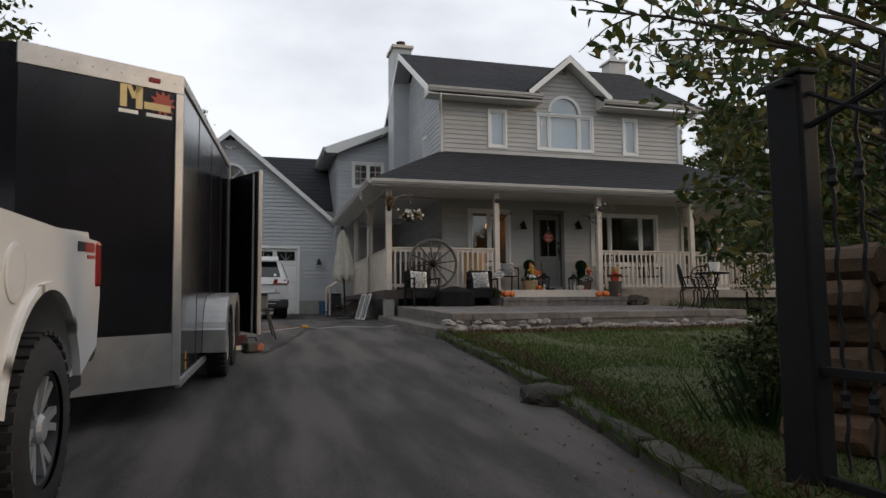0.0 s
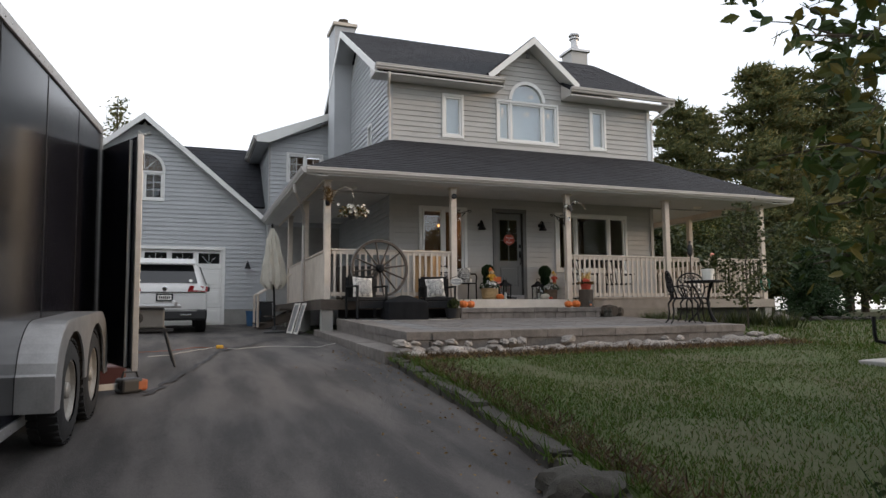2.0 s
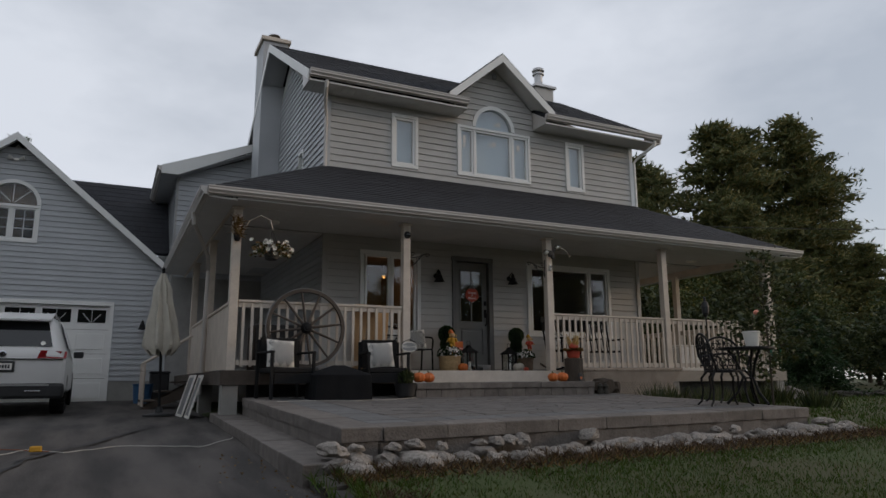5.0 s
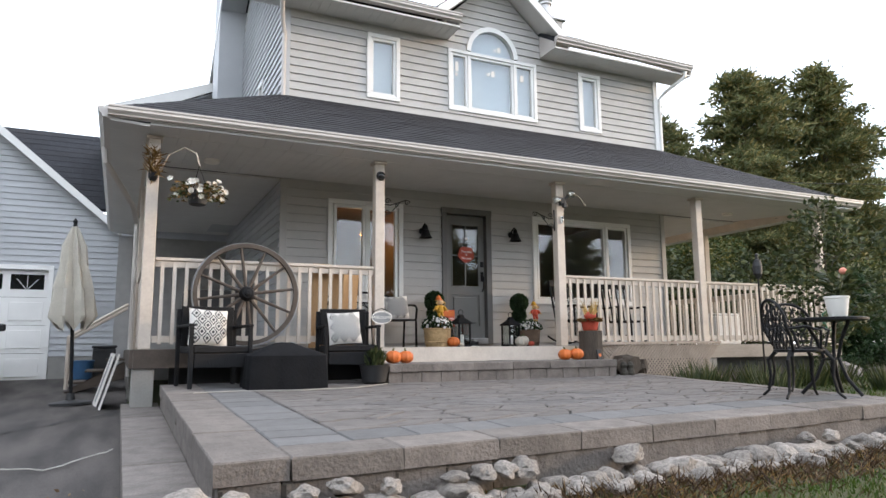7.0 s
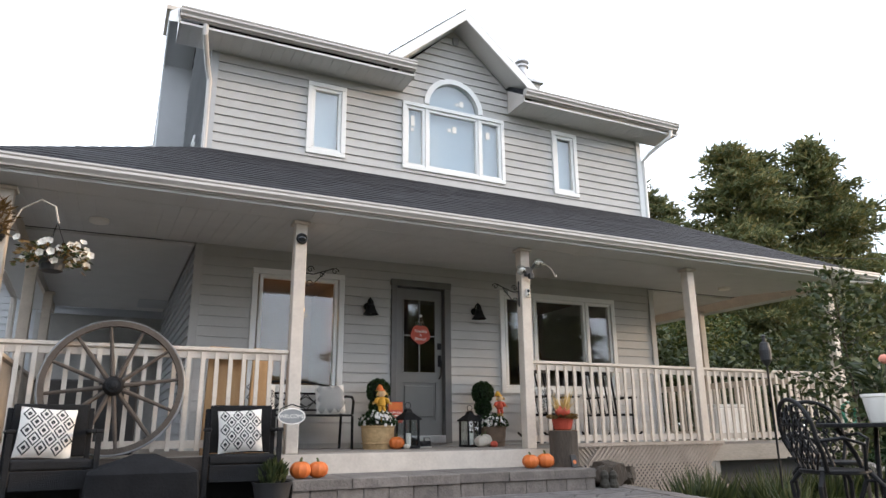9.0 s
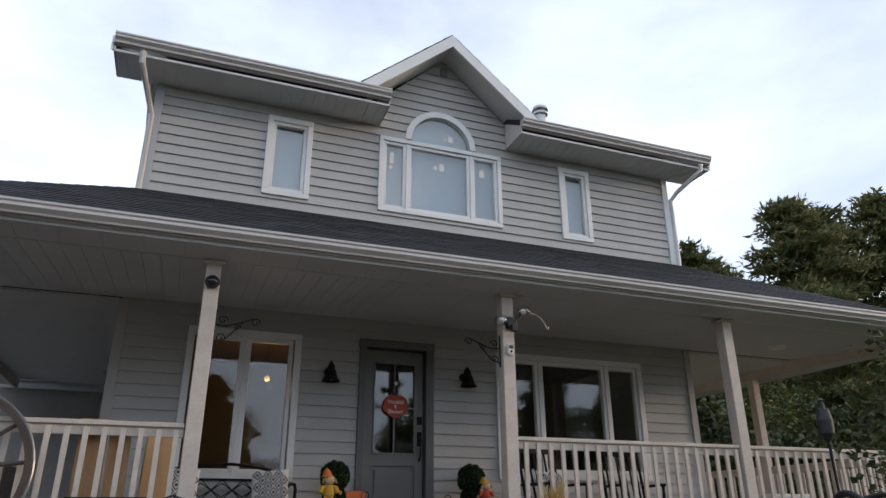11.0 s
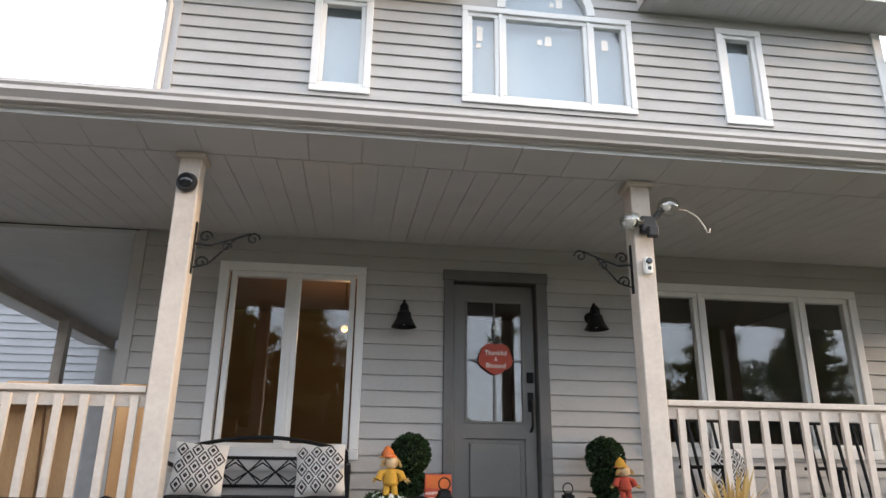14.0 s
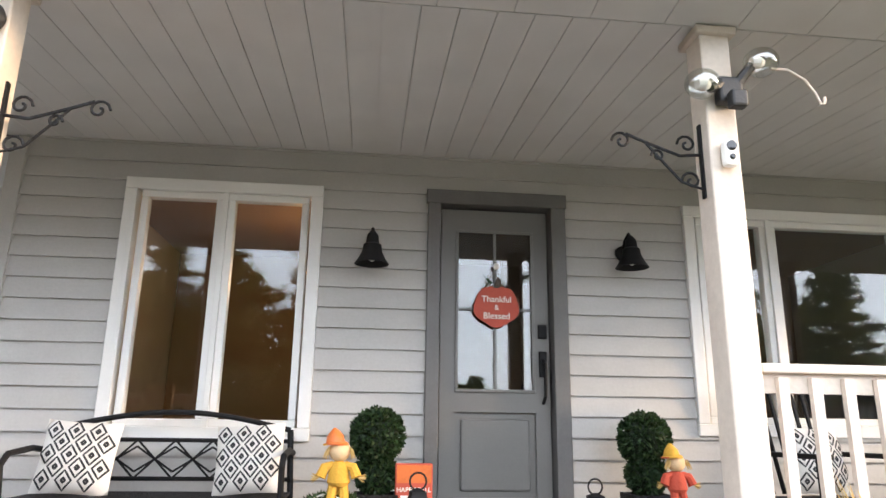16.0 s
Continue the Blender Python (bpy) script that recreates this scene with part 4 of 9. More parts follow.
box(bm, 2.55, GY + 0.2, 0.6, 2.75, 31, 4.1)
box(bm, -4.1, 31, 0.6, 2.75, 31.2, 4.1)
solo("wall_garage_side", bm, SIDING_SKYLIT, "plain side walls of the garage", "wall", kind="structure")
for s in (-1, 1):
    xe = GC + s * (GEX - GC + 0.28)
    ze = GEV - 0.28 * gk + 0.12
    q = [(xe, GY - 0.3, ze), (xe, 31.2, ze), (GC, 31.2, GTOP + 0.12), (GC, GY - 0.3, GTOP + 0.12)]
    if s < 0:
        q = [q[1], q[0], q[3], q[2]]
    shingled("roof_garage", q, SHINGLE, "dark shingle garage roof", 14)
    bm = B()
    poly(bm, [(xe, GY - 0.325, ze + 0.0), (GC, GY - 0.325, GTOP + 0.125), (GC, GY - 0.325, GTOP - 0.06), (xe, GY - 0.325, ze - 0.17)], (0, 0.024, 0))
    solo("trim", bm, WHITE, "white barge board of the garage gable", "trim", kind="structure")
    bm = B()
    poly(bm, [(xe, GY - 0.3, ze - 0.08), (GC, GY - 0.3, GTOP + 0.04), (GC, GY - 0.3, GTOP + 0.02), (xe, GY - 0.3, ze - 0.10)], (0, 0.3, 0))
    solo("trim", bm, WHITE, "white soffit of the garage gable", "soffit", kind="structure")
gd = tagged(new("door_2"), "white panelled garage door with fan-shaped top lights", "garage door", kind="structure")
for a, b, c, d in ((GD[0] - 0.09, GD[0], 0.9, GD[3]), (GD[1], GD[1] + 0.09, 0.9, GD[3]), (GD[0] - 0.09, GD[1] + 0.09, GD[3], GD[3] + 0.09)):
    bm = B()
    box(bm, a, GY - 0.04, c, b, GY + 0.1, d)
    part("casing", bm, WHITE, gd)
nz, nx = 4, 6
for j in range(nz):
    za, zb = 0.95 + 2.25 * j / nz, 0.95 + 2.25 * (j + 1) / nz
    bm = B()
    box(bm, GD[0], GY + 0.06, za + 0.004, GD[1], GY + 0.1, zb - 0.004)
    sec = part("section", bm, WHITE, gd)
    for i in range(nx):
        xa = GD[0] + (GD[1] - GD[0]) * i / nx + 0.07
        xb = GD[0] + (GD[1] - GD[0]) * (i + 1) / nx - 0.07
        bm = B()
        if j < nz - 1:
            box(bm, xa, GY + 0.045, za + 0.1, xb, GY + 0.0585, zb - 0.1, 0.006)
            part("panel", bm, WHITE, sec)
        else:
            box(bm, xa, GY + 0.052, za + 0.16, xb, GY + 0.0585, zb - 0.10)
            part("light", bm, CARGLASS, sec)
            c = GD[0] + (GD[1] - GD[0]) * (2 * (i // 2) + 1) / nx if i in (2, 3) else (xa + xb) / 2
            for k in range(1, 4):
                a = math.pi * k / 4
                bm = B()
                tube(bm, [((xa + xb) / 2 + 0.03 * math.cos(a), GY + 0.048, za + 0.17), ((xa + xb) / 2 + 0.26 * math.cos(a), GY + 0.048, za + 0.17 + min(0.28, 0.28 * math.sin(a)))], 0.006, 5)
                part("spoke", bm, WHITE, sec)
gw = window("window_7", GWIN, GY, [(-1.275, -0.795), (-0.755, -0.275)], "white framed garage window with half-round top", GLASS_DARK, 0.065, None, cross=(2, 3))
half_round(gw, (GWIN[0] + GWIN[1]) / 2, 5.47, 0.49, GY, GLASS_DARK, 3)
bm = B()
box(bm, -3.9, 24.2, 0.95, 2.5, 24.3, 4.05)
box(bm, -1.6, 24.2, 4.051, 0.05, 24.3, 6.2)
solo("wall_garage_inner", bm, ROOMFLOOR, "dark inner wall of the garage", "wall", kind="structure")

# ---- rear wing ----
WY = 22.75
wf = (0.0, WY), (1, 0), (0, -1)
WW = (3.18, 4.30, 5.25, 6.16)
wall_wing = wall_core("wall_wing", *wf, [(2.68, WW[0], 0.8, 6.4), (WW[1], 4.83, 0.8, 6.4), (WW[0], WW[1], 0.8, WW[2]), (WW[0], WW[1], WW[3], 6.4), (2.68, 6.4, 4.83, 6.4, 4.83, 7.2)], 0.2, CORE, "grey lap-sided rear wing wall")
siding(wall_wing, *wf, 3.9, 7.1, 0.127, lambda z: (2.72, 4.83) if z < 6.42 else (2.72 + (z - 6.42) / 0.39, 4.83), [rect_hole(*WW)], SIDING_SKYLIT)
wl2 = wall_core("wall_wing_side", (2.68, 0.0), (0, 1), (-1, 0), [(WY + 0.2, 29, 0.8, 6.4)], 0.2, SIDING_SKYLIT, "side wall of the rear wing")
siding(wl2, (2.68, 0.0), (0, 1), (-1, 0), 4.0, 6.4, 0.127, lambda z: (WY + 0.02, 29), [], SIDING_SKYLIT)
window("window_8", WW, WY, [(3.25, 3.73), (3.76, 4.23)], "white framed wing window with small panes", GLASS_DARK, 0.065, None, cross=(2, 3))
shingled("roof_wing", [(2.28, 29, 6.55), (2.28, WY - 0.3, 6.55), (4.9, WY - 0.3, 7.58), (4.9, 29, 7.58)], SHINGLE, "dark shingle roof of the rear wing", 12)
bm = B()
poly(bm, [(2.28, WY - 0.33, 6.56), (4.9, WY - 0.33, 7.59), (4.9, WY - 0.33, 7.43), (2.66, WY - 0.33, 6.36), (2.28, WY - 0.33, 6.36)], (0, 0.03, 0))
solo("trim", bm, WHITE, "white barge board of the rear wing", "trim", kind="structure")
bm = B()
poly(bm, [(2.30, WY - 0.3, 6.36), (2.68, WY - 0.3, 6.36), (2.68, 29, 6.36), (2.30, 29, 6.36)], (0, 0, 0.02))
poly(bm, [(2.68, WY - 0.3, 6.38), (4.9, WY - 0.3, 7.36), (4.9, WY, 7.36), (2.68, WY, 6.38)], (0, 0, 0.02))
solo("trim", bm, SIDING_SKYLIT, "soffit of the rear wing", "soffit", kind="structure")
gutter("gutter_wing", (2.28, 29, 6.55), (2.28, WY - 0.3, 6.55), out=(-1, 0))
shingled("roof_link", [(-0.6, 23.6, 4.6), (2.68, 23.6, 4.6), (2.68, 26.2, 6.95), (-0.6, 26.2, 6.95)], SHINGLE, "dark shingle roof between garage and wing", 14)
bm = B()
box(bm, 2.9, 24.2, 4.9, 4.8, 24.3, 6.35)
solo("wall_wing_inner", bm, ROOMFLOOR, "dark inner wall of the wing", "wall", kind="structure")

# ---- patio ----


def patio_z(y):
    return 1.03 + 0.035 * (y - 10.65)


PX0, PX1, PYB = 3.20, 9.25, 15.18


def front_y(x):
    return 10.65 + 0.45 * (x - PX0) / (PX1 - PX0)


patio = tagged(new("patio"), "raised paved patio of irregular slate-coloured stones", "patio", kind="structure")
bm = B()
poly(bm, [(PX0 + 0.03, front_y(PX0) + 0.03, 0.4), (PX1 - 0.03, front_y(PX1) + 0.03, 0.4), (PX1 - 0.03, PYB, 0.4), (PX0 + 0.03, PYB, 0.4)], (0, 0, 0.5))
part("bed", bm, JOINT, patio)
bm = B()
v = [bm.verts.new(p) for p in ((PX0 + 0.2, front_y(PX0) + 0.2, patio_z(10.85) - 0.014), (PX1 - 0.1, front_y(PX1) + 0.2, patio_z(11.3) - 0.014), (PX1 - 0.1, PYB, patio_z(PYB) - 0.014), (PX0 + 0.2, PYB, patio_z(PYB) - 0.014))]
w = [bm.verts.new(q.co - Vector((0, 0, 0.2))) for q in v]
bm.faces.new(v)
bm.faces.new(w[::-1])
for i in range(4):
    bm.faces.new((v[i], w[i], w[(i + 1) % 4], v[(i + 1) % 4]))
part("sand_joint", bm, JOINT, patio)


def slab_piece(name, pts, zf, thick, material, parent, rough=0.0, seed=0):
    """A stone with the outline pts in plan, chamfered at the top, following the surface zf."""
    bm = B()
    c = Vector((sum(p[0] for p in pts) / len(pts), sum(p[1] for p in pts) / len(pts)))
    rng = random.Random(seed)
    dz = rng.uniform(-0.003, 0.003)
    rings = []
    for inset, drop in ((0.0, thick), (0.0, 0.008), (0.010, 0.0)):
        ring = []
        for p in pts:
            d = Vector(p) - c
            q = c + d * (1 - inset / max(0.05, d.length))
            ring.append(bm.verts.new((q.x, q.y, zf(q.y) - drop + dz)))
        rings.append(ring)
    n = len(pts)
    for a, b in zip(rings, rings[1:]):
        for i in range(n):
            bm.faces.new((a[i], a[(i + 1) % n], b[(i + 1) % n], b[i]))
    bm.faces.new(rings[-1])
    if rough:
        for q in rings[0]:
            q.co += Vector((rng.uniform(-rough, rough), rng.uniform(-rough, rough), 0))
    return part(name, bm, material, parent)


# coping along the left and the front
y = front_y(PX0)
k = 0
while y < PYB - 0.05:
    y2 = min(PYB, y + (0.34 if k == 0 else 0.62))
    slab_piece("coping_stone", [(PX0, y + 0.004), (PX0 + 0.36, y + 0.004 + 0.03 * (k == 0)), (PX0 + 0.36, y2 - 0.004), (PX0, y2 - 0.004)], patio_z, 0.11, COPING, patio, 0.006, k)
    y, k = y2, k + 1
x = PX0 + 0.36
while x < PX1 - 0.05:
    x2 = min(PX1, x + 0.60)
    slab_piece("coping_stone", [(x + 0.004, front_y(x)), (x2 - 0.004, front_y(x2)), (x2 - 0.004, front_y(x2) + 0.33), (x + 0.004, front_y(x) + 0.33)], patio_z, 0.11, COPING, patio, 0.006, k)
    x, k = x2, k + 1
y = front_y(PX1) + 0.33
while y < PYB - 0.05:
    y2 = min(PYB, y + 0.6)
    slab_piece("coping_stone", [(PX1 - 0.2, y + 0.004), (PX1, y + 0.004), (PX1, y2 - 0.004), (PX1 - 0.2, y2 - 0.004)], patio_z, 0.10, COPING, patio, 0.004, k)
    y, k = y2, k + 1
# slate border inside it
y = front_y(PX0) + 0.36
while y < PYB - 0.05:
    y2 = min(PYB, y + random.Random(int(y * 100)).choice((0.2, 0.26, 0.32)))
    slab_piece("border_paver", [(PX0 + 0.368, y + 0.004), (PX0 + 0.78, y + 0.004), (PX0 + 0.78, y2 - 0.004), (PX0 + 0.368, y2 - 0.004)], patio_z, 0.05, PAVER_DARK, patio, 0, k)
    y, k = y2, k + 1
x = PX0 + 0.785
while x < PX1 - 0.25:
    x2 = min(PX1 - 0.205, x + random.Random(int(x * 100)).choice((0.32, 0.42, 0.5)))
    slab_piece("border_paver", [(x + 0.004, front_y(x) + 0.338), (x2 - 0.004, front_y(x2) + 0.338), (x2 - 0.004, front_y(x2) + 0.68), (x + 0.004, front_y(x) + 0.68)], patio_z, 0.05, PAVER_DARK, patio, 0, k)
    x, k = x2, k + 1
# irregular field stones with wavy shared edges
NX, NY = 16, 18
rng = random.Random(11)
fx0, fx1 = PX0 + 0.79, PX1 - 0.21
grid = {}
for j in range(NY + 1):
    for i in range(NX + 1):
        x = fx0 + (fx1 - fx0) * i / NX
        yb = front_y(x) + 0.69
        y = yb + (PYB - 0.02 - yb) * j / NY
        if 0 < i < NX:
            x += rng.uniform(-0.12, 0.12) + (0.16 if j % 2 else -0.10)
        if 0 < j < NY:
            y += rng.uniform(-0.06, 0.06)
        grid[i, j] = (x, y)
mids = {}


def wavy(a, b):
    key = (a, b) if a < b else (b, a)
    if key not in mids:
        r = random.Random(hash(key) & 0xFFFF)
        p, q = Vector(grid[key[0]]), Vector(grid[key[1]])
        n = Vector((-(q - p).y, (q - p).x)).normalized()
        edge = key[0][1] in (0, NY) and key[1][1] == key[0][1] or key[0][0] in (0, NX) and key[1][0] == key[0][0]
        am = 0 if edge else 0.022
        mids[key] = [tuple(p.lerp(q, f) + n * r.uniform(-am, am)) for f in (0.28, 0.55, 0.8)]
    m = mids[key]
    return m if key == (a, b) else m[::-1]


for j in range(NY):
    for i in range(NX):
        cs = [(i, j), (i + 1, j), (i + 1, j + 1), (i, j + 1)]
        pts = []
        for a, b in zip(cs, cs[1:] + cs[:1]):
            pts.append(grid[a])
            pts += wavy(a, b)
        c = Vector((sum(p[0] for p in pts) / len(pts), sum(p[1] for p in pts) / len(pts)))
        pts = [tuple(c + (Vector(p) - c) * (1 - 0.011 / max(0.05, (Vector(p) - c).length))) for p in pts]
        slab_piece("paver", pts, patio_z, 0.05, PAVER, patio, 0, i * 50 + j)
# block course under the front coping
x = PX0 + 0.02
while x < PX1 - 0.05:
    x2 = min(PX1 - 0.02, x + 0.30)
    y = front_y(x)
    bm = B()
    box(bm, x + 0.004, y + 0.03, 0.45, x2 - 0.004, y + 0.25, patio_z(y) - 0.112, 0.006)
    part("wall_block", bm, COPING, patio)
    x = x2
# lower step along the left side
y = 10.40
k = 0
step_l = tagged(new("side_step"), "low concrete stone step beside the patio", "step", kind="structure")
while y < 15.6:
    y2 = min(15.6, y + 0.8)
    slab_piece("step_stone", [(2.84, y + 0.003), (3.21, y + 0.003), (3.21, y2 - 0.003), (2.84, y2 - 0.003)], lambda q: 0.80 + 0.034 * (q - 10.4), 0.30, COPING, step_l, 0.0, k)
    y, k = y2, k + 1
bm = B()
poly(bm, [(PX0 + 0.012, 10.75, 0.6), (PX0 + 0.012, PYB, 0.8), (PX0 + 0.012, PYB, patio_z(PYB) - 0.112), (PX0 + 0.012, 10.75, patio_z(10.75) - 0.112)], (0.017, 0, 0))
part("riser", bm, COPING, step_l)
# masonry step up to the porch
step_f = tagged(new("porch_step"), "rough block step with stone treads up to the porch", "step", kind="structure")
SX0, SX1, SY = 5.50, 8.66, 14.46
x = SX0
k = 0
while x < SX1 - 0.03:
    x2 = min(SX1, x + (0.16 if k == 0 else 0.24))
    bm = B()
    box(bm, x + 0.003, SY + 0.02, 1.10, x2 - 0.003, SY + 0.22, 1.285, 0.006)
    part("block", bm, COPING, step_f)
    x, k = x2, k + 1
x = SX0
while x < SX1 - 0.03:
    x2 = min(SX1, x + 0.53)
    slab_piece("tread_stone", [(x + 0.003, SY), (x2 - 0.003, SY), (x2 - 0.003, P - 0.145), (x + 0.003, P - 0.145)], lambda q: 1.375, 0.088, COPING, step_f, 0.004, int(x * 10))
    x = x2
bm = B()
box(bm, SX0 + 0.02, SY + 0.23, 1.0, SX1 - 0.02, P - 0.15, 1.28)
part("fill", bm, JOINT, step_f)

# lattice under the deck
lat = tagged(new("lattice_skirt"), "almond lattice under the porch, colour darkened for shade", "lattice", kind="structure")
lx0, lx1, lz0, lz1 = 8.72, 11.24, 1.05, 1.60
yl = P - 0.17
n = 0
for s in (-1, 1):
    c = -2.0
    while c < 4:
        a = (lx0 + c, lz0) if s > 0 else (lx0 + c + 0.55, lz0)
        pts = []
        x_a, x_b = (lx0 + c, lx0 + c + 0.55) if s > 0 else (lx0 + c + 0.55, lx0 + c)
        if min(x_a, x_b) > lx0 - 0.01 and max(x_a, x_b) < lx1 + 0.01:
            bm = B()
            poly(bm, [(x_a - 0.016, yl - 0.008 * s, lz0), (x_a + 0.016, yl - 0.008 * s, lz0), (x_b + 0.016, yl - 0.008 * s, lz1), (x_b - 0.016, yl - 0.008 * s, lz1)], (0, 0.007, 0))
            part("slat", bm, LATTICE, lat)
        c += 0.062
for a, b, c, d in ((lx0, lx1, lz1 - 0.03, lz1 + 0.01), (lx0, lx1, lz0 - 0.01, lz0 + 0.03)):
    bm = B()
    box(bm, a, yl - 0.022, c, b, yl + 0.004, d)
    part("edge_strip", bm, LATTICE, lat)

# ---- stones ----
STONES = []
for s in range(7):
    bm = B()
    bmesh.ops.create_icosphere(bm, subdivisions=3, radius=1)
    noise.seed_set(s + 1)
    for q in bm.verts:
        d = q.co.normalized()
        q.co = d * (1 + 0.50 * noise.noise(d * 1.1 + Vector((s * 9, 0, 0))) + 0.20 * noise.noise(d * 2.6 + Vector((0, s * 7, 0))))
        q.co.z *= 0.66
        q.co.x *= 1.12
        if q.co.z < -0.42:
            q.co.z = -0.42
    STONES.append(mesh_of("stone", bm, ROCK, smooth=True))
noise.seed_set(1)


def stone(x, y, z, r, seed, mat_=None, label="pale rounded field stone edging the patio", group="patio edge stones", name="stone"):
    o = new(name, STONES[seed % 7])
    rng = random.Random(seed)
    o.matrix_basis = pose(x, y, z + r * 0.36, rng.uniform(-14, 14), rng.uniform(-14, 14), rng.uniform(0, 360)) @ Matrix.Diagonal((r * rng.uniform(0.95, 1.3), r * rng.uniform(0.85, 1.1), r * rng.uniform(0.8, 1.05), 1))
    if mat_:
        o.data = STONES[seed % 7].copy()
        o.data.materials[0] = mat_
    return tagged(o, label, "stone", group)


rng = random.Random(5)
x = 3.1
k = 0
while x < 9.9:
    r = rng.uniform(0.06, 0.135)
    yy = front_y(min(x, PX1)) - rng.uniform(0.10, 0.2)
    stone(x, yy, lawn_z(x, yy) - 0.02, r, k)
    if rng.random() < 0.9:
        r2 = rng.uniform(0.05, 0.10)
        yy -= r + r2 * rng.uniform(0.4, 0.9)
        stone(x + rng.uniform(-0.1, 0.1), yy, lawn_z(x, yy) - 0.02, r2, k + 3)
    if rng.random() < 0.4:
        stone(x + rng.uniform(-0.05, 0.05), front_y(min(x, PX1)) - 0.1, lawn_z(x, 10.6) + 0.10, rng.uniform(0.06, 0.09), k + 5)
    x += r * rng.uniform(1.5, 2.1)
    k += 1
stone(2.44, 5.25, ground_z(2.3, 5.2) - 0.02, 0.19, 3, ROCK_DARK, "dark mossy boulder at the drive's edge", "drive stones", "boulder")
stone(14.6, 15.4, lawn_z(14.6, 15.4), 0.24, 2, None, "pale rounded boulder on the lawn", "lawn boulders", "boulder")
for i in range(26):
    xx = 14.5 + i * 0.5
    stone(xx, 16.4 - 0.06 * i + 0.15 * math.sin(i), lawn_z(xx, 16) - 0.02, 0.16, i, ROCK_DARK, "small grey stone edging a flower bed", "bed edge stones")

kerb = tagged(new("kerb"), "old mossy stone kerb between drive and lawn", "kerb", kind="structure")
y = -6.0
k = 0
while y < 10.35:
    L = random.Random(k).uniform(0.35, 0.62)
    r_ = random.Random(k + 50)
    bm = B()
    ym = y + L / 2
    h = r_.uniform(0.07, 0.11)
    box(bm, -0.085, -L / 2 + 0.008, -0.12, 0.085, L / 2 - 0.008, h, 0.022)
    for q in bm.verts:
        q.co += Vector((r_.uniform(-0.016, 0.016), r_.uniform(-0.012, 0.012), r_.uniform(-0.015, 0.015)))
    o = part("kerb_stone", bm, ROCK_DARK, kerb)
    dx = kerb_x(ym + 0.3) - kerb_x(ym - 0.3)
    o.matrix_basis = pose(kerb_x(ym) + 0.03, ym, ground_z(0, ym), 3.4, r_.uniform(-5, 5), -math.degrees(math.atan2(dx, 0.6)))
    y += L
    k += 1
bm = B()
box(bm, -0.75, -0.4, -0.05, 0.75, 0.4, 0.05, 0.015)
solo("stone_slab", bm, CONCRETE, "pale flat concrete slab lying in the lawn", "slab", m=pose(9.0, 8.0, lawn_z(9.0, 8.0) + 0.0, 2, 0, 12))

# ---- cargo trailer ----
trailer = thing("cargo_trailer", "black enclosed cargo trailer with aluminium trim and open rear door", "trailer", m=pose(-0.455, 5.30, 0.56, 3.1, 0, -2.7))
TW, TL, TH = 2.05, 4.0, 2.27
NOSE = 0.60
NA = math.degrees(math.atan2(NOSE, TW / 2 - 0.14))
NL = math.hypot(NOSE, TW / 2 - 0.14)
NM = pose(0, 0, 0, 0, 0, NA)
bm = B()
poly(bm, [(0, 0, 0.0), (0, TL - 0.02, 0.0), (-TW, TL - 0.02, 0.0), (-TW, 0, 0.0), (-TW / 2 - 0.14, -NOSE, 0.0), (-TW / 2 + 0.14, -NOSE, 0.0)], (0, 0, TH))
part("body", bm, TRAILER, trailer)
bm = B()
box(bm, -TW + 0.05, 0.03, TH - 0.005, -0.05, TL - 0.05, TH + 0.03, 0.02)
part("roof", bm, ALU, trailer)
for a, mm in (((-NL - 0.01, -0.012, TH - 0.13, 0.012, 0.02, TH + 0.01), NM), ((-0.05, -0.014, 0.0, 0.010, 0.02, TH - 0.13), NM), ((-0.002, -0.008, 0.0, 0.014, 0.05, TH - 0.13), None)):
    bm = B()
    box(bm, *a, 0.004, mm)
    part("front_trim", bm, ALU, trailer)
bm = B()
box(bm, -0.02, 0.031, TH - 0.06, 0.014, TL, TH + 0.012, 0.004)
part("roof_rail", bm, ALU, trailer)
bm = B()
box(bm, -0.02, 0.031, -0.03, 0.014, TL, 0.03, 0.004)
part("bottom_rail", bm, ALU, trailer)
bm = B()
box(bm, -NL + 0.01, -0.010, 0.0, -0.051, 0.001, 0.38, 0, NM)
part("stone_guard", bm, CHECKER, trailer, "silver tread-plate stone guard")
bm = B()
box(bm, -0.03, TL - 0.019, 0, 0.016, TL + 0.02, TH)
part("rear_frame", bm, ALU, trailer)
for i in range(1, 4):
    bm = B()
    box(bm, 0.0005, TL * i / 4 - 0.006, 0.031, 0.003, TL * i / 4 + 0.006, TH - 0.061)
    part("skin_seam", bm, BLACKPLASTIC, trailer)
rivet = mesh_of("rivet", lathe(B(), [(0.007, 0), (0.005, 0.004)], 6, Matrix.Rotation(radians(90), 4, "Y")), ALU)
for i in range(34):
    for z in (TH - 0.03, 0.0):
        o = new("rivet", rivet)
        o.parent = trailer
        o.location = (0.014, 0.10 + i * 0.114, z)
for i in range(10):
    o = new("rivet", rivet)
    o.parent = trailer
    o.matrix_basis = NM @ pose(-0.06 - i * 0.095, -0.012, TH - 0.06, 0, 0, -90)
bm = B()
box(bm, -0.25, -0.02, TH - 0.085, -0.17, -0.012, TH - 0.05, 0.006, NM)
part("marker_light", bm, TAILRED, trailer)
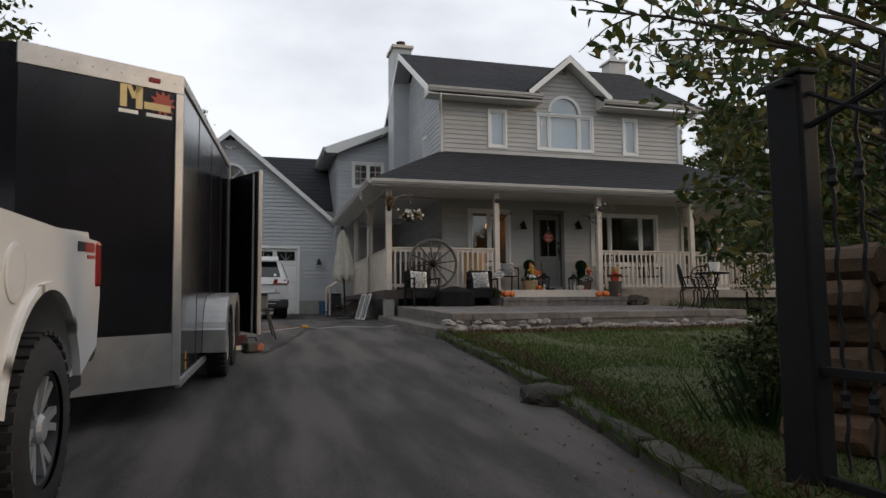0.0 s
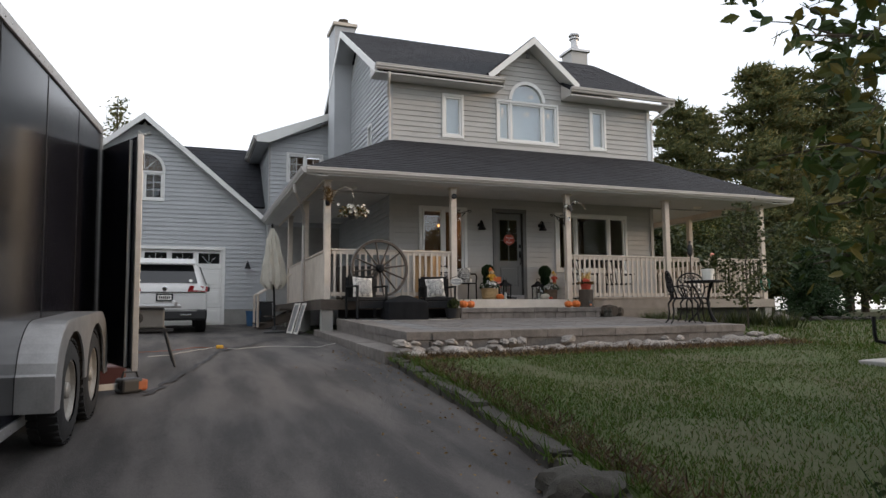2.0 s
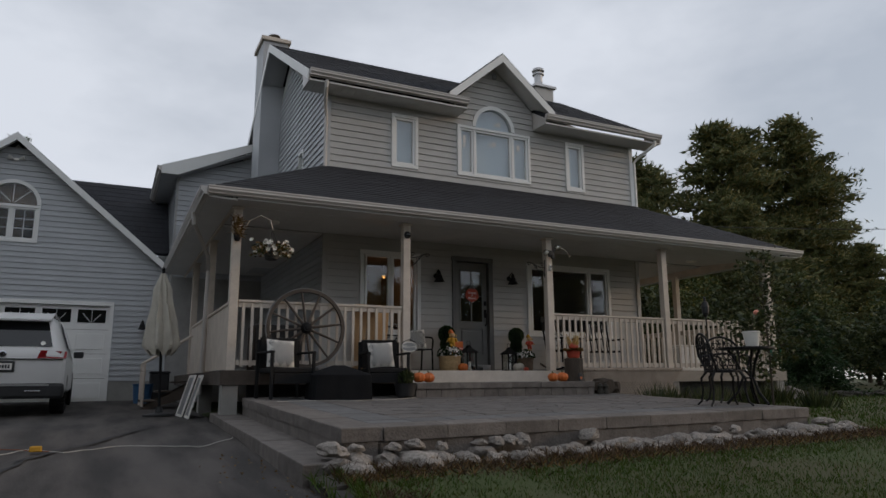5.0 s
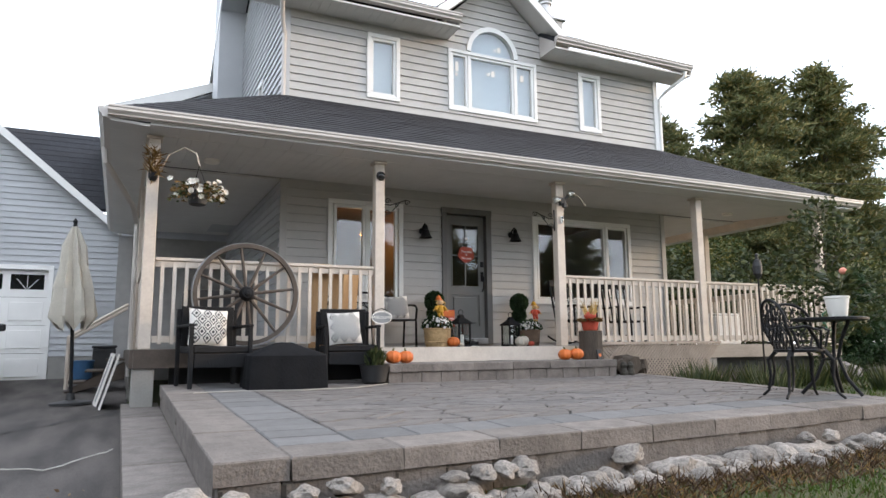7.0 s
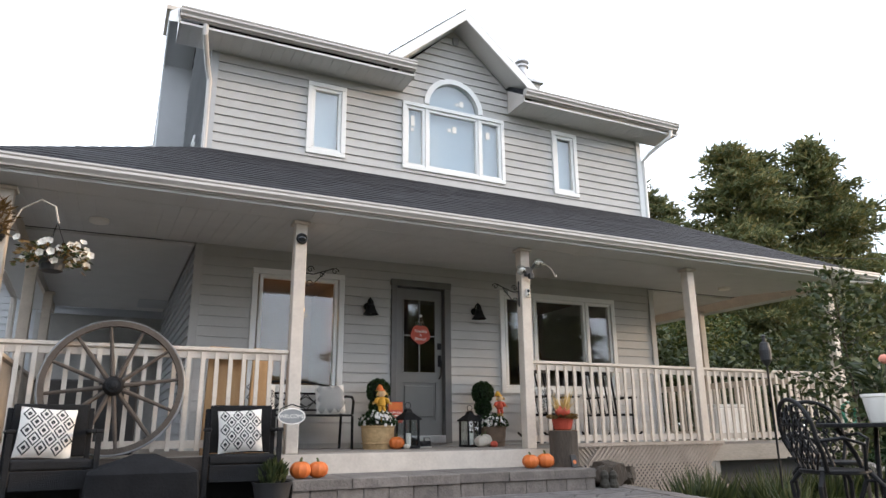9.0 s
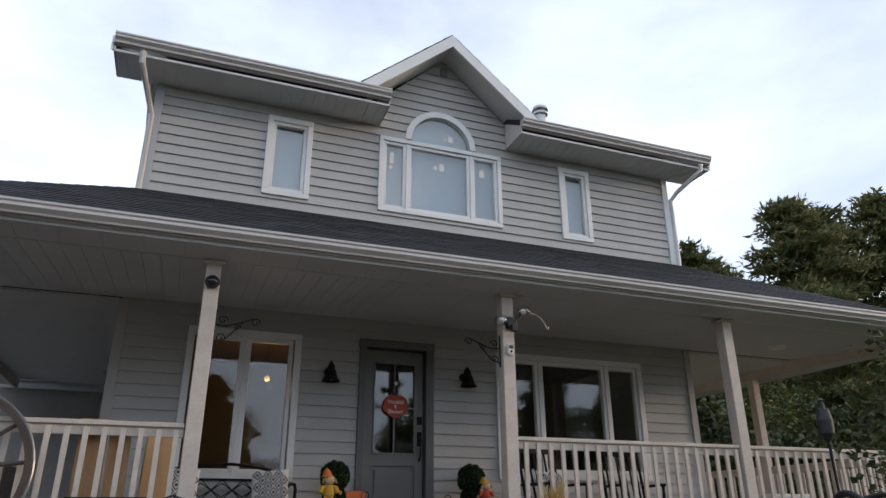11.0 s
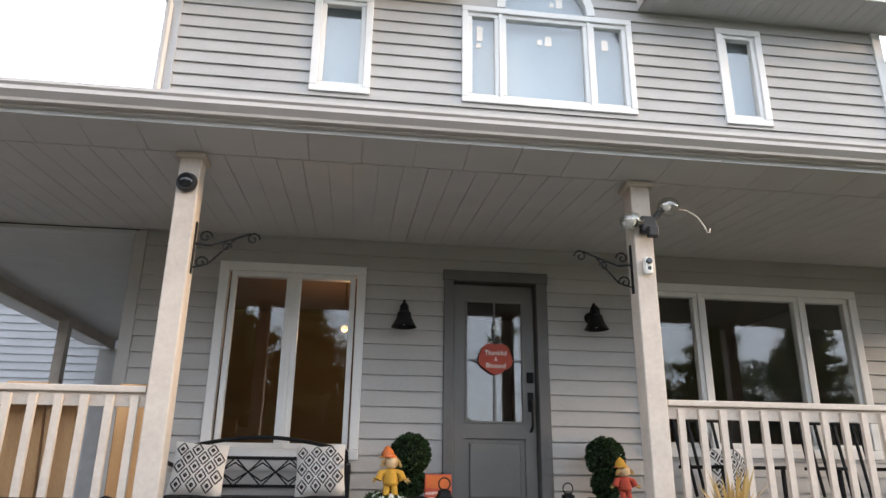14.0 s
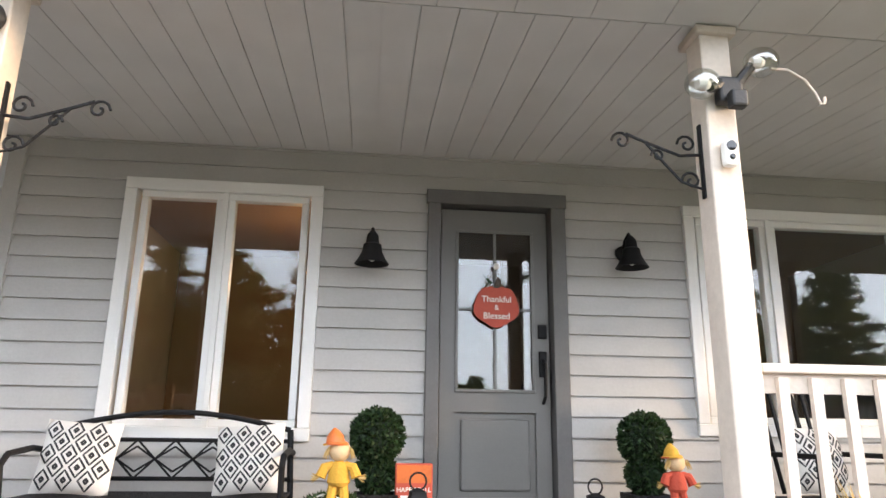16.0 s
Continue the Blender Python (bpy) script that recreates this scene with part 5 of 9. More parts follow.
# the maker's mark as plain shapes
bm = B()
for a, b in ((0.0, 0.055), (0.13, 0.185)):
    box(bm, -0.86 + a, -0.004, TH - 0.40, -0.86 + b, 0.0, TH - 0.21)
poly(bm, [(-0.81, -0.004, TH - 0.21), (-0.76, -0.004, TH - 0.32), (-0.73, -0.004, TH - 0.32), (-0.675, -0.004, TH - 0.21), (-0.72, -0.004, TH - 0.21), (-0.745, -0.004, TH - 0.27), (-0.77, -0.004, TH - 0.21)], (0, 0.004, 0))
box(bm, -0.66, -0.004, TH - 0.39, -0.43, 0.0, TH - 0.33)
mk = part("mark", bm, mat("gold_vinyl", (0.72, 0.55, 0.25), 0.4), trailer, "gold vinyl mark")
LOGO = NM @ pose(0.345 - 0.43 * 0.16, 0, 0.08 + (TH - 0.21) * 0.16) @ Matrix.Diagonal((0.84, 1, 0.84, 1))
mk.matrix_basis = LOGO
bm = B()
for i, wdt in enumerate((0.20, 0.26)):
    box(bm, -0.87 + i * 0.23, -0.004, TH - 0.45, -0.87 + i * 0.23 + wdt - 0.04, 0.0, TH - 0.42)
part("mark_line", bm, SIGNWHITE, trailer).matrix_basis = LOGO
bm = B()
star = []
for i in range(22):
    a = math.pi * 2 * i / 22 + math.pi / 2
    r_ = 0.12 if i % 2 == 0 else 0.07
    star.append((-0.50 + r_ * math.cos(a), -0.0035, TH - 0.32 + r_ * math.sin(a)))
poly(bm, star, (0, 0.0030, 0))
part("leaf_mark", bm, REDPAINT, trailer, "red leaf shape").matrix_basis = LOGO
bm = B()
out = [(1.62, -0.10), (1.63, 0.10)] + [(2.0 - 0.36 * math.cos(radians(a)), 0.05 + 0.36 * math.sin(radians(a))) for a in range(10, 91, 10)] + [(3.1 + 0.37 * math.sin(radians(a)), 0.05 + 0.36 * math.cos(radians(a))) for a in range(0, 81, 10)] + [(3.47, 0.10), (3.48, -0.10)]
arcs = [(2.95 + 0.36 * math.cos(radians(a)), -0.02 + 0.36 * math.sin(radians(a))) for a in range(0, 181, 20)] + [(2.15 + 0.36 * math.cos(radians(a)), -0.02 + 0.36 * math.sin(radians(a))) for a in range(0, 181, 20)]
poly(bm, [(0.20, a, b) for a, b in out + [(3.34, -0.10)] + arcs[0:] + [(1.76, -0.10)]], (0.012, 0, 0))
fen = part("fender", bm, ALU, trailer, "dusty metal tandem fender")
fen.location = (0, -0.18, 0.17)
bm = B()
for (a, b), (c, d) in zip(out, out[1:]):
    poly(bm, [(0.003, a, b), (0.003, c, d), (0.003, c, d + 0.012), (0.003, a, b + 0.012)], (0.205, 0, 0))
bmesh.ops.remove_doubles(bm, verts=bm.verts, dist=0.002)
part("fender_top", bm, ALU, fen)


def wheel(parent, at, r, w, rim_mat, spokes, name="wheel"):
    """A wheel on an axle along x: tyre with tread blocks, rim and spokes."""
    wh = new(name)
    wh.parent = parent
    wh.location = at
    wh.empty_display_size = 0.1
    R = Matrix.Rotation(radians(90), 4, "Y")
    bm = B()
    lathe(bm, [(r * 0.60, -w / 2), (r * 0.86, -w / 2), (r * 0.97, -w * 0.38), (r, -w * 0.2), (r, w * 0.2), (r * 0.97, w * 0.38), (r * 0.86, w / 2), (r * 0.60, w / 2)], 40, R, caps=False)
    t = part("tyre", bm, RUBBER, wh, smooth=True)
    bm = B()
    for i in range(36):
        a = 2 * math.pi * i / 36
        for s in (-1, 1):
            box(bm, s * w * 0.30 - w * 0.16, -r * 0.055, r * 0.975, s * w * 0.30 + w * 0.16, r * 0.055, r * 1.018, 0, Matrix.Rotation(a + s * 0.04, 4, "X"))
    tagged(part("tread", bm, RUBBER, t), kind="stuff")
    bm = B()
    lathe(bm, [(r * 0.56, -w * 0.4), (r * 0.62, -w * 0.4), (r * 0.62, w * 0.44), (r * 0.56, w * 0.44), (r * 0.53, w * 0.30), (r * 0.2, w * 0.16), (0.01, w * 0.16)], 36, R)
    rim = part("rim", bm, BLACKPLASTIC if spokes else rim_mat, wh, smooth=True)
    for i in range(spokes or 0):
        a = 2 * math.pi * i / spokes
        bm = B()
        for s in (-1, 1):
            poly(bm, [(w * 0.36, s * 0.018, r * 0.12), (w * 0.36, s * 0.05, r * 0.12), (w * 0.42, s * 0.10, r * 0.56), (w * 0.42, s * 0.062, r * 0.56)], (-0.03, 0, 0))
        o = part("spoke", bm, rim_mat, rim)
        o.matrix_basis = Matrix.Rotation(a, 4, "X")
    bm = B()
    lathe(bm, [(r * 0.16, w * 0.15), (r * 0.16, w * 0.40), (r * 0.12, w * 0.46), (0.005, w * 0.46)], 16, R)
    part("hub", bm, rim_mat, rim)
    return wh


RIMGREY = mat("painted_wheel", (0.30, 0.28, 0.25), 0.5, metal=0.3, vary=0.3, scale=9)
for yy in (2.15, 2.95):
    wheel(trailer, (0.10, yy - 0.18, 0.12), 0.335, 0.19, RIMGREY, 0)
for yy in (2.15, 2.95):
    wheel(trailer, (-TW - 0.02, yy - 0.18, 0.12), 0.335, 0.19, RIMGREY, 0)
# rear barn door folded forward along the side
dr = new("rear_door")
dr.parent = trailer
dr.empty_display_size = 0.1
dr.matrix_basis = pose(0.03, TL + 0.02, 0.09, 0, 0, -64)
bm = B()
box(bm, 0.02, -0.03, 0.0, 0.94, 0.005, 1.97, 0.006)
part("leaf", bm, TRAILER, dr, "black skinned rear door")
bm = B()
box(bm, 0.941, -0.036, -0.01, 0.965, 0.012, 1.98, 0.004)
part("edge", bm, ALU, dr)
bm = B()
tube(bm, [(0.85, -0.05, 0.02), (0.85, -0.05, 1.94)], 0.014)
part("lock_bar", bm, ALU, dr)
for z in (0.3, 1.5):
    bm = B()
    box(bm, -0.04, -0.02, z, 0.05, 0.02, z + 0.08, 0.004)
    part("hinge", bm, BLACKPLASTIC, dr)
for i, (z, mm) in enumerate(((0.06, YELLOW), (0.14, YELLOW))):
    bm = B()
    box(bm, 0.001, 0.36, z, 0.004, 0.42, z + 0.06)
    part("warning_label", bm, mm, trailer, "small yellow warning label")
bm = B()
tube(bm, [(-TW / 2, -0.45, -0.02), (-TW / 2, -0.62, -0.08)], 0.05, 8)
part("tongue", bm, BLACKPLASTIC, trailer)

# ---- pickup truck ----
SILVER = mat("silver_wheel_paint", (0.42, 0.42, 0.42), 0.35, metal=0.3, vary=0.1)
truck = thing("pickup_truck", "white pickup truck with black-and-silver wheels", "truck", m=pose(-0.775, 3.25, ground_z(0, 3.2) - 0.005, 3.4, 0, 0))
TWD = 1.98


def side_profile():
    pts = [(1.02, 0.62), (1.03, 0.95), (0.99, 1.25), (0.95, 1.30), (-0.95, 1.27), (-1.0, 1.32)]
    pts += [(-1.25, 1.93), (-2.4, 1.95), (-3.2, 1.36), (-4.5, 1.25), (-4.65, 0.9), (-4.62, 0.55)]
    pts += [(-3.68 + 0.50 * math.cos(radians(a)), 0.44 + 0.52 * math.sin(radians(a))) for a in range(165, 14, -15)]
    pts += [(-2.6, 0.48), (-0.9, 0.48)]
    pts += [(0.57 * math.cos(radians(a)), 0.44 + 0.58 * math.sin(radians(a))) for a in range(172, 8, -6)]
    pts += [(0.66, 0.56)]
    return pts


bm = B()
poly(bm, [(0, a, b) for a, b in side_profile()], (-TWD, 0, 0))
bmesh.ops.bevel(bm, geom=[e for e in bm.edges if abs(e.verts[0].co.x - e.verts[1].co.x) < 1e-4], offset=0.05, segments=3, affect="EDGES")
part("body", bm, CARWHITE, truck, smooth=True)
bm = B()
box(bm, -1.8, -0.9, 1.25, -0.18, 0.85, 1.295)
part("bed_cover", bm, BLACKPLASTIC, truck)
bm = B()
lip = [(0.585 * math.cos(radians(a)), 0.44 + 0.60 * math.sin(radians(a))) for a in range(12, 169, 6)]
lip_in = [(0.555 * math.cos(radians(a)), 0.44 + 0.565 * math.sin(radians(a))) for a in range(12, 169, 6)]
for k in range(len(lip) - 1):
    poly(bm, [(-0.02, *lip[k]), (-0.02, *lip[k + 1]), (-0.02, *lip_in[k + 1]), (-0.02, *lip_in[k])], (0.038, 0, 0))
bmesh.ops.remove_doubles(bm, verts=bm.verts, dist=0.001)
part("wheel_arch_flare", bm, CARWHITE, truck, smooth=True)
bm = B()
box(bm, -0.32, 0.88, 0.98, 0.006, 1.042, 1.26, 0.03)
part("tail_light", bm, TAILRED, truck, "red tail light")
bm = B()
box(bm, -TWD + 0.02, 0.98, 0.56, -0.02, 1.10, 0.80, 0.04)
part("rear_bumper", bm, CHROME, truck)
bm = B()
lathe(bm, [(0.115, 0.0), (0.115, 0.006), (0.10, 0.009)], 28, Matrix.Translation((0.0, -0.42, 1.08)) @ Matrix.Rotation(radians(90), 4, "Y"))
part("fuel_cap", bm, CARWHITE, truck)
for i, (a, b, z, h, mm) in enumerate(((0.50, 0.64, 1.185, 0.05, BLACKPLASTIC), (0.66, 0.86, 1.185, 0.05, REDPAINT), (0.70, 0.86, 1.15, 0.018, REDPAINT))):
    bm = B()
    box(bm, 0.0005, a, z, 0.004, b, z + h)
    part("side_mark", bm, mm, truck, "lettering reduced to a plain bar")
bm = B()
poly(bm, [(0.004, -1.12, 1.45), (0.004, -1.32, 1.86), (0.004, -2.35, 1.88), (0.004, -2.95, 1.45)], (-0.02, 0, 0))
part("side_window", bm, CARGLASS, truck)
bm = B()
box(bm, -TWD + 0.06, -4.4, 0.45, -0.06, 0.9, 0.62)
part("underbody", bm, BLACKPLASTIC, truck)
for yy in (0.0, -3.68):
    wheel(truck, (-0.12, yy, 0.41), 0.41, 0.27, SILVER, 6)
    o = wheel(truck, (-TWD + 0.12, yy, 0.41), 0.41, 0.27, ALU, 6)
    o.rotation_euler = (0, 0, math.pi)

# ---- parked SUV ----
suv = thing("suv", "white parked SUV seen from behind with dark rear window", "car", m=pose(0.05, 17.7, ground_z(0, 18.5) - 0.0, 1, 0, 1.0) @ Matrix.Diagonal((0.9, 1, 0.9, 1)))


def loft(bm, sections):
    rings = [[bm.verts.new(p) for p in s] for s in sections]
    n = len(rings[0])
    for a, b in zip(rings, rings[1:]):
        for i in range(n):
            bm.faces.new((a[i], a[(i + 1) % n], b[(i + 1) % n], b[i]))
    bm.faces.new(rings[0][::-1])
    bm.faces.new(rings[-1])
    return bm


def suv_ring(y, zb, zs, zr, wb, ws, wr, lean=0.0):
    half = [(wb * 0.9, zb), (wb, zb + 0.12), (ws, zs - 0.12), (ws - 0.02, zs), (wr + 0.04, zr - 0.10), (wr - 0.06, zr - 0.02), (wr * 0.5, zr)]
    pts = [(x, y + lean * max(0, z - zs), z) for x, z in half]
    return pts + [(-x, yy, z) for x, yy, z in pts[::-1]]


bm = B()
loft(bm, [suv_ring(0.0, 0.42, 1.10, 1.12, 0.88, 0.90, 0.80), suv_ring(0.04, 0.36, 1.12, 1.18, 0.94, 0.94, 0.82), suv_ring(0.30, 0.30, 1.13, 1.66, 0.96, 0.95, 0.70), suv_ring(0.55, 0.28, 1.12, 1.74, 0.96, 0.96, 0.70), suv_ring(1.8, 0.26, 1.08, 1.78, 0.97, 0.96, 0.71),
          suv_ring(3.0, 0.26, 1.05, 1.72, 0.97, 0.96, 0.69), suv_ring(3.75, 0.27, 1.04, 1.10, 0.96, 0.95, 0.78), suv_ring(4.7, 0.30, 0.95, 0.99, 0.93, 0.90, 0.70), suv_ring(4.92, 0.36, 0.80, 0.84, 0.84, 0.82, 0.6)])
part("body", bm, CARWHITE, suv, smooth=True)
bm = B()
poly(bm, [(-0.72, 0.035, 1.17), (0.72, 0.035, 1.17), (0.615, 0.27, 1.60), (-0.615, 0.27, 1.60)], (0, -0.016, 0.008))
part("rear_window", bm, CARGLASS, suv)
bm = B()
poly(bm, [(-0.66, 0.10, 1.62), (0.66, 0.10, 1.62), (0.68, 0.55, 1.755), (-0.68, 0.55, 1.755)], (0, 0, 0.03))
part("spoiler", bm, CARWHITE, suv)
for s in (-1, 1):
    bm = B()
    poly(bm, [(s * 0.50, -0.012, 0.97), (s * 0.945, -0.005, 0.97), (s * 0.955, 0.03, 1.09), (s * 0.55, -0.01, 1.11)], (0, 0.03, 0))
    part("tail_light", bm, TAILRED, suv, "red tail light")
    bm = B()
    tube(bm, [(s * 0.66, 0.6, 1.765), (s * 0.66, 0.75, 1.80), (s * 0.66, 2.6, 1.80), (s * 0.66, 2.8, 1.755)], 0.016, 6)
    part("roof_rail", bm, ALU, suv)
    bm = B()
    box(bm, s * 0.36, -0.055, 0.40, s * 0.60, -0.03, 0.43, 0.006)
    part("exhaust", bm, CHROME, suv)
    bm = B()
    box(bm, s * 0.96, 3.25, 1.03, s * 1.16, 3.38, 1.17, 0.03)
    part("mirror", bm, BLACKPLASTIC, suv)
    bm = B()
    poly(bm, [(s * 0.952, 0.45, 1.16), (s * 0.958, 3.4, 1.10), (s * 0.80, 2.7, 1.58), (s * 0.80, 0.7, 1.60)], (-s * 0.02, 0, 0.01))
    part("side_window", bm, CARGLASS, suv)
    for yy in (0.92, 3.9):
        o = wheel(suv, (s * 0.84, yy, 0.36), 0.365, 0.25, ALU, 5)
        if s < 0:
            o.rotation_euler = (0, 0, math.pi)
bm = B()
box(bm, -0.52, -0.022, 0.945, 0.90, 0.005, 0.965)
part("chrome_strip", bm, CHROME, suv)
bm = B()
box(bm, -0.95, -0.04, 0.29, 0.95, 0.30, 0.55, 0.05)
part("rear_bumper", bm, BLACKPLASTIC, suv)
bm = B()
box(bm, -0.72, -0.05, 0.505, 0.72, -0.038, 0.535)
part("bumper_strip", bm, ALU, suv)
bm = B()
box(bm, -0.19, -0.03, 0.74, 0.19, -0.008, 0.92, 0.008)
pl = part("plate_frame", bm, BLACKPLASTIC, suv)
bm = B()
box(bm, -0.15, -0.034, 0.775, 0.15, -0.0305, 0.885)
part("plate", bm, SIGNWHITE, pl)
bm = B()
for i in range(6):
    box(bm, -0.12 + i * 0.042, -0.037, 0.80, -0.092 + i * 0.042, -0.0345, 0.86)
part("plate_bars", bm, PILLOWK, pl)
bm = B()
lathe(bm, [(0.055, 0), (0.055, 0.008), (0.04, 0.012)], 20, Matrix.Translation((0, -0.018, 1.04)) @ Matrix.Rotation(radians(90), 4, "X"))
part("badge", bm, CHROME, suv)
for x_, r_ in ((-0.55, 0.03), (0.57, 0.04)):
    bm = B()
    lathe(bm, [(r_, 0), (r_, 0.002)], 12, Matrix.Translation((x_, 0.048, 1.23)) @ Matrix.Rotation(radians(62), 4, "X"))
    part("sticker", bm, SIGNWHITE, suv)

# ---- trees ----


def tree_mesh(seed, h, r0, limbs, spread, base, leaf, per, mat_leaf, kind, lw=0.35):
    """Trunk with limbs and a crown of small leaves on them; returns two meshes."""
    rng = random.Random(seed)
    bm = B()
    lean = rng.uniform(-0.04, 0.04)
    trunk = [(lean * h * f * f, 0.02 * h * f * math.sin(seed + f * 3), h * f) for f in (0, 0.15, 0.35, 0.55, 0.75, 0.92)]
    tube(bm, trunk, r0, 8, r0 * 0.15)
    tips = []
    for i in range(limbs):
        f = base + (0.98 - base) * (i + rng.random()) / limbs
        a = i * 2.4 + rng.uniform(-0.5, 0.5)
        if kind == "pine":
            L = spread * (1.12 - f) * rng.uniform(0.55, 1.15) * (1.0 if f > base + 0.12 else 0.75)
            up = rng.uniform(-0.02, 0.28)
        elif kind == "spruce":
            L = spread * (1.02 - f) * rng.uniform(0.85, 1.1)
            up = -0.25
        else:
            L = spread * math.sin(math.pi * min(0.95, 0.25 + 0.75 * (f - base) / (1 - base))) * rng.uniform(0.6, 1.15)
            up = rng.uniform(0.1, 0.7)
        p0 = Vector((lean * h * f * f, 0, h * f * 0.95))
        d = Vector((math.cos(a), math.sin(a), up)).normalized()
        p2 = p0 + d * L
        p1 = p0.lerp(p2, 0.5) + Vector((0, 0, 0.06 * L))
        if L > 0.15:
            tube(bm, [p0, p1, p2], r0 * 0.22 * (1.1 - f) + 0.006, 4, 0.004)
        tips.append((p0, p1, p2, L))
    wood = mesh_of("trunk", bm, BARK)
    vs, fs = [], []
    for p0, p1, p2, L in tips:
        for _ in range(max(4, int(per * (0.35 + L / spread)))):
            f = rng.random() ** 0.6
            p = (p0.lerp(p1, f * 2) if f < 0.5 else p1.lerp(p2, f * 2 - 1)) + Vector((rng.gauss(0, 1), rng.gauss(0, 1), rng.gauss(0, 0.32 if kind == "pine" else 0.7))) * (0.07 * L + leaf * 0.7)
            d = (Vector((rng.gauss(0, 1), rng.gauss(0, 1), rng.gauss(0.3 if kind == "pine" else -0.2, 0.7))) + (p2 - p0).normalized() * 0.8).normalized()
            s = d.cross(Vector((rng.gauss(0, 1), rng.gauss(0, 1), rng.gauss(0, 1))))
            if s.length < 1e-3:
                continue
            s.normalize()
            n = d.cross(s)
            ln = leaf * rng.uniform(0.6, 1.3)
            k = len(vs)
            vs += [p, p + d * ln * 0.45 + s * ln * lw + n * ln * 0.08, p + d * ln, p + d * ln * 0.45 - s * ln * lw + n * ln * 0.08]
            fs.append((k, k + 1, k + 2, k + 3))
    me = bpy.data.meshes.new("crown")
    me.from_pydata([tuple(v) for v in vs], [], fs)
    me.materials.append(mat_leaf)
    return wood, me


def plant_tree(meshes, x, y, scale, rz, name, label, category="tree", group="", z=None):
    t = thing(name, label, category, group, pose(x, y, (lawn_z(x, y) if z is None else z) - 0.05, 0, 0, rz) @ Matrix.Diagonal((scale, scale, scale, 1)))
    for nm, me in zip(("trunk", "crown"), meshes):
        o = new(nm, me)
        o.parent = t
    return t


PINES = [tree_mesh(s, 13.0, 0.22, 66, 4.5, 0.08, 0.32, 460, PINE, "pine", 0.15) for s in (1, 2, 3)]
LEAFY = [tree_mesh(s + 20, 8.0, 0.16, 50, 3.0, 0.14, 0.18, 210, FOLIAGE, "broad", 0.36) for s in (1, 2)]
SPRUCE = tree_mesh(40, 12.0, 0.18, 90, 2.4, 0.04, 0.30, 70, PINE, "spruce", 0.14)
BUSH = tree_mesh(50, 3.0, 0.06, 36, 1.7, 0.06, 0.16, 110, SHRUB, "broad", 0.34)
spots = ((23.5, 29.5, 0.86, 0), (26.8, 27.5, 1.02, 1), (29.8, 29.0, 1.06, 2), (32.0, 27.5, 1.10, 0), (35.0, 29.0, 0.95, 1), (28.2, 33.0, 0.95, 0), (21.0, 32.0, 0.8, 2), (24.8, 24.5, 0.62, 1), (30.5, 23.5, 0.5, 2), (40.0, 30.0, 0.55, 0))
for i, (x, y, s, k) in enumerate(spots):
    plant_tree(PINES[k], x, y, s, i * 67, "pine_tree", "tall dark green pine catching low golden light", group="pines beside the house")
for i, (x, y, s, k) in enumerate(((19.5, 23.5, 0.55, 0), (22.0, 20.5, 0.5, 1), (25.5, 19.5, 0.5, 0), (29.0, 17.5, 0.55, 1), (33.0, 16.5, 0.6, 0), (37, 13, 0.7, 1), (21.5, 26, 0.75, 1))):
    plant_tree(LEAFY[k], x, y, s, i * 77, "leafy_tree", "small dark leafy tree at the lawn's edge", group="leafy trees")
for i, (x, y, s) in enumerate(((17.8, 20.0, 1.0), (19.6, 18.4, 0.85), (21.8, 17.2, 0.9), (24.2, 16.0, 0.95), (27.0, 15.0, 1.0), (16.6, 22.5, 1.2), (30, 13, 1.1), (14.9, 18.3, 0.5))):
    plant_tree(BUSH, x, y, s, i * 50, "shrub", "dense dark green shrub in the garden bed", "shrub", "garden shrubs")
for i, (x, y, s) in enumerate(((4.7, 2.5, 0.7), (3.45, 3.75, 0.27), (6.0, 2.3, 0.6), (7.6, 3.3, 0.9), (9.6, 4.4, 1.0))):
    plant_tree(BUSH, x, y, s, i * 83, "shrub", "dark dense shrub behind the gate", "shrub", "shrubs behind the gate")
CONE = tree_mesh(41, 2.3, 0.05, 80, 1.15, 0.03, 0.11, 150, BOX, "spruce", 0.2)
plant_tree(CONE, 17.4, 17.0, 1.0, 20, "young_spruce", "low dark cone-shaped spruce beside the porch", "tree")
plant_tree(SPRUCE, -3.6, 45, 1.14, 0, "spruce_tree", "far dark spruce behind the garage")
for i, (x, y, s, k) in enumerate(((-12, 9, 1.25, 0), (-13, 15, 1.2, 1), (-14, 22, 1.3, 0), (-12, 2, 1.1, 1), (-16, 29, 1.2, 0), (-6.4, 14.5, 0.95, 1), (-13, -6, 1.3, 1))):
    plant_tree(LEAFY[k], x, y, s, i * 61, "leafy_tree", "large leafy tree beyond the drive", group="trees beyond the drive")
for i, (x, y, s, k) in enumerate(((-9, -17, 1.0, 0), (-5, -19, 1.1, 1), (-1, -18, 1.05, 2), (3.5, -20, 1.1, 0), (7.5, -18, 0.85, 1), (13.5, -20, 0.5, 2), (18.5, -20, 0.6, 0), (24, -18, 0.95, 1), (29, -17, 1.0, 2), (35, -16, 1.05, 0), (-13, -16, 1.0, 2))):
    plant_tree(PINES[k], x, y, s, i * 43, "pine_tree", "pine across the road, mirrored in the windows", group="pines across the road")

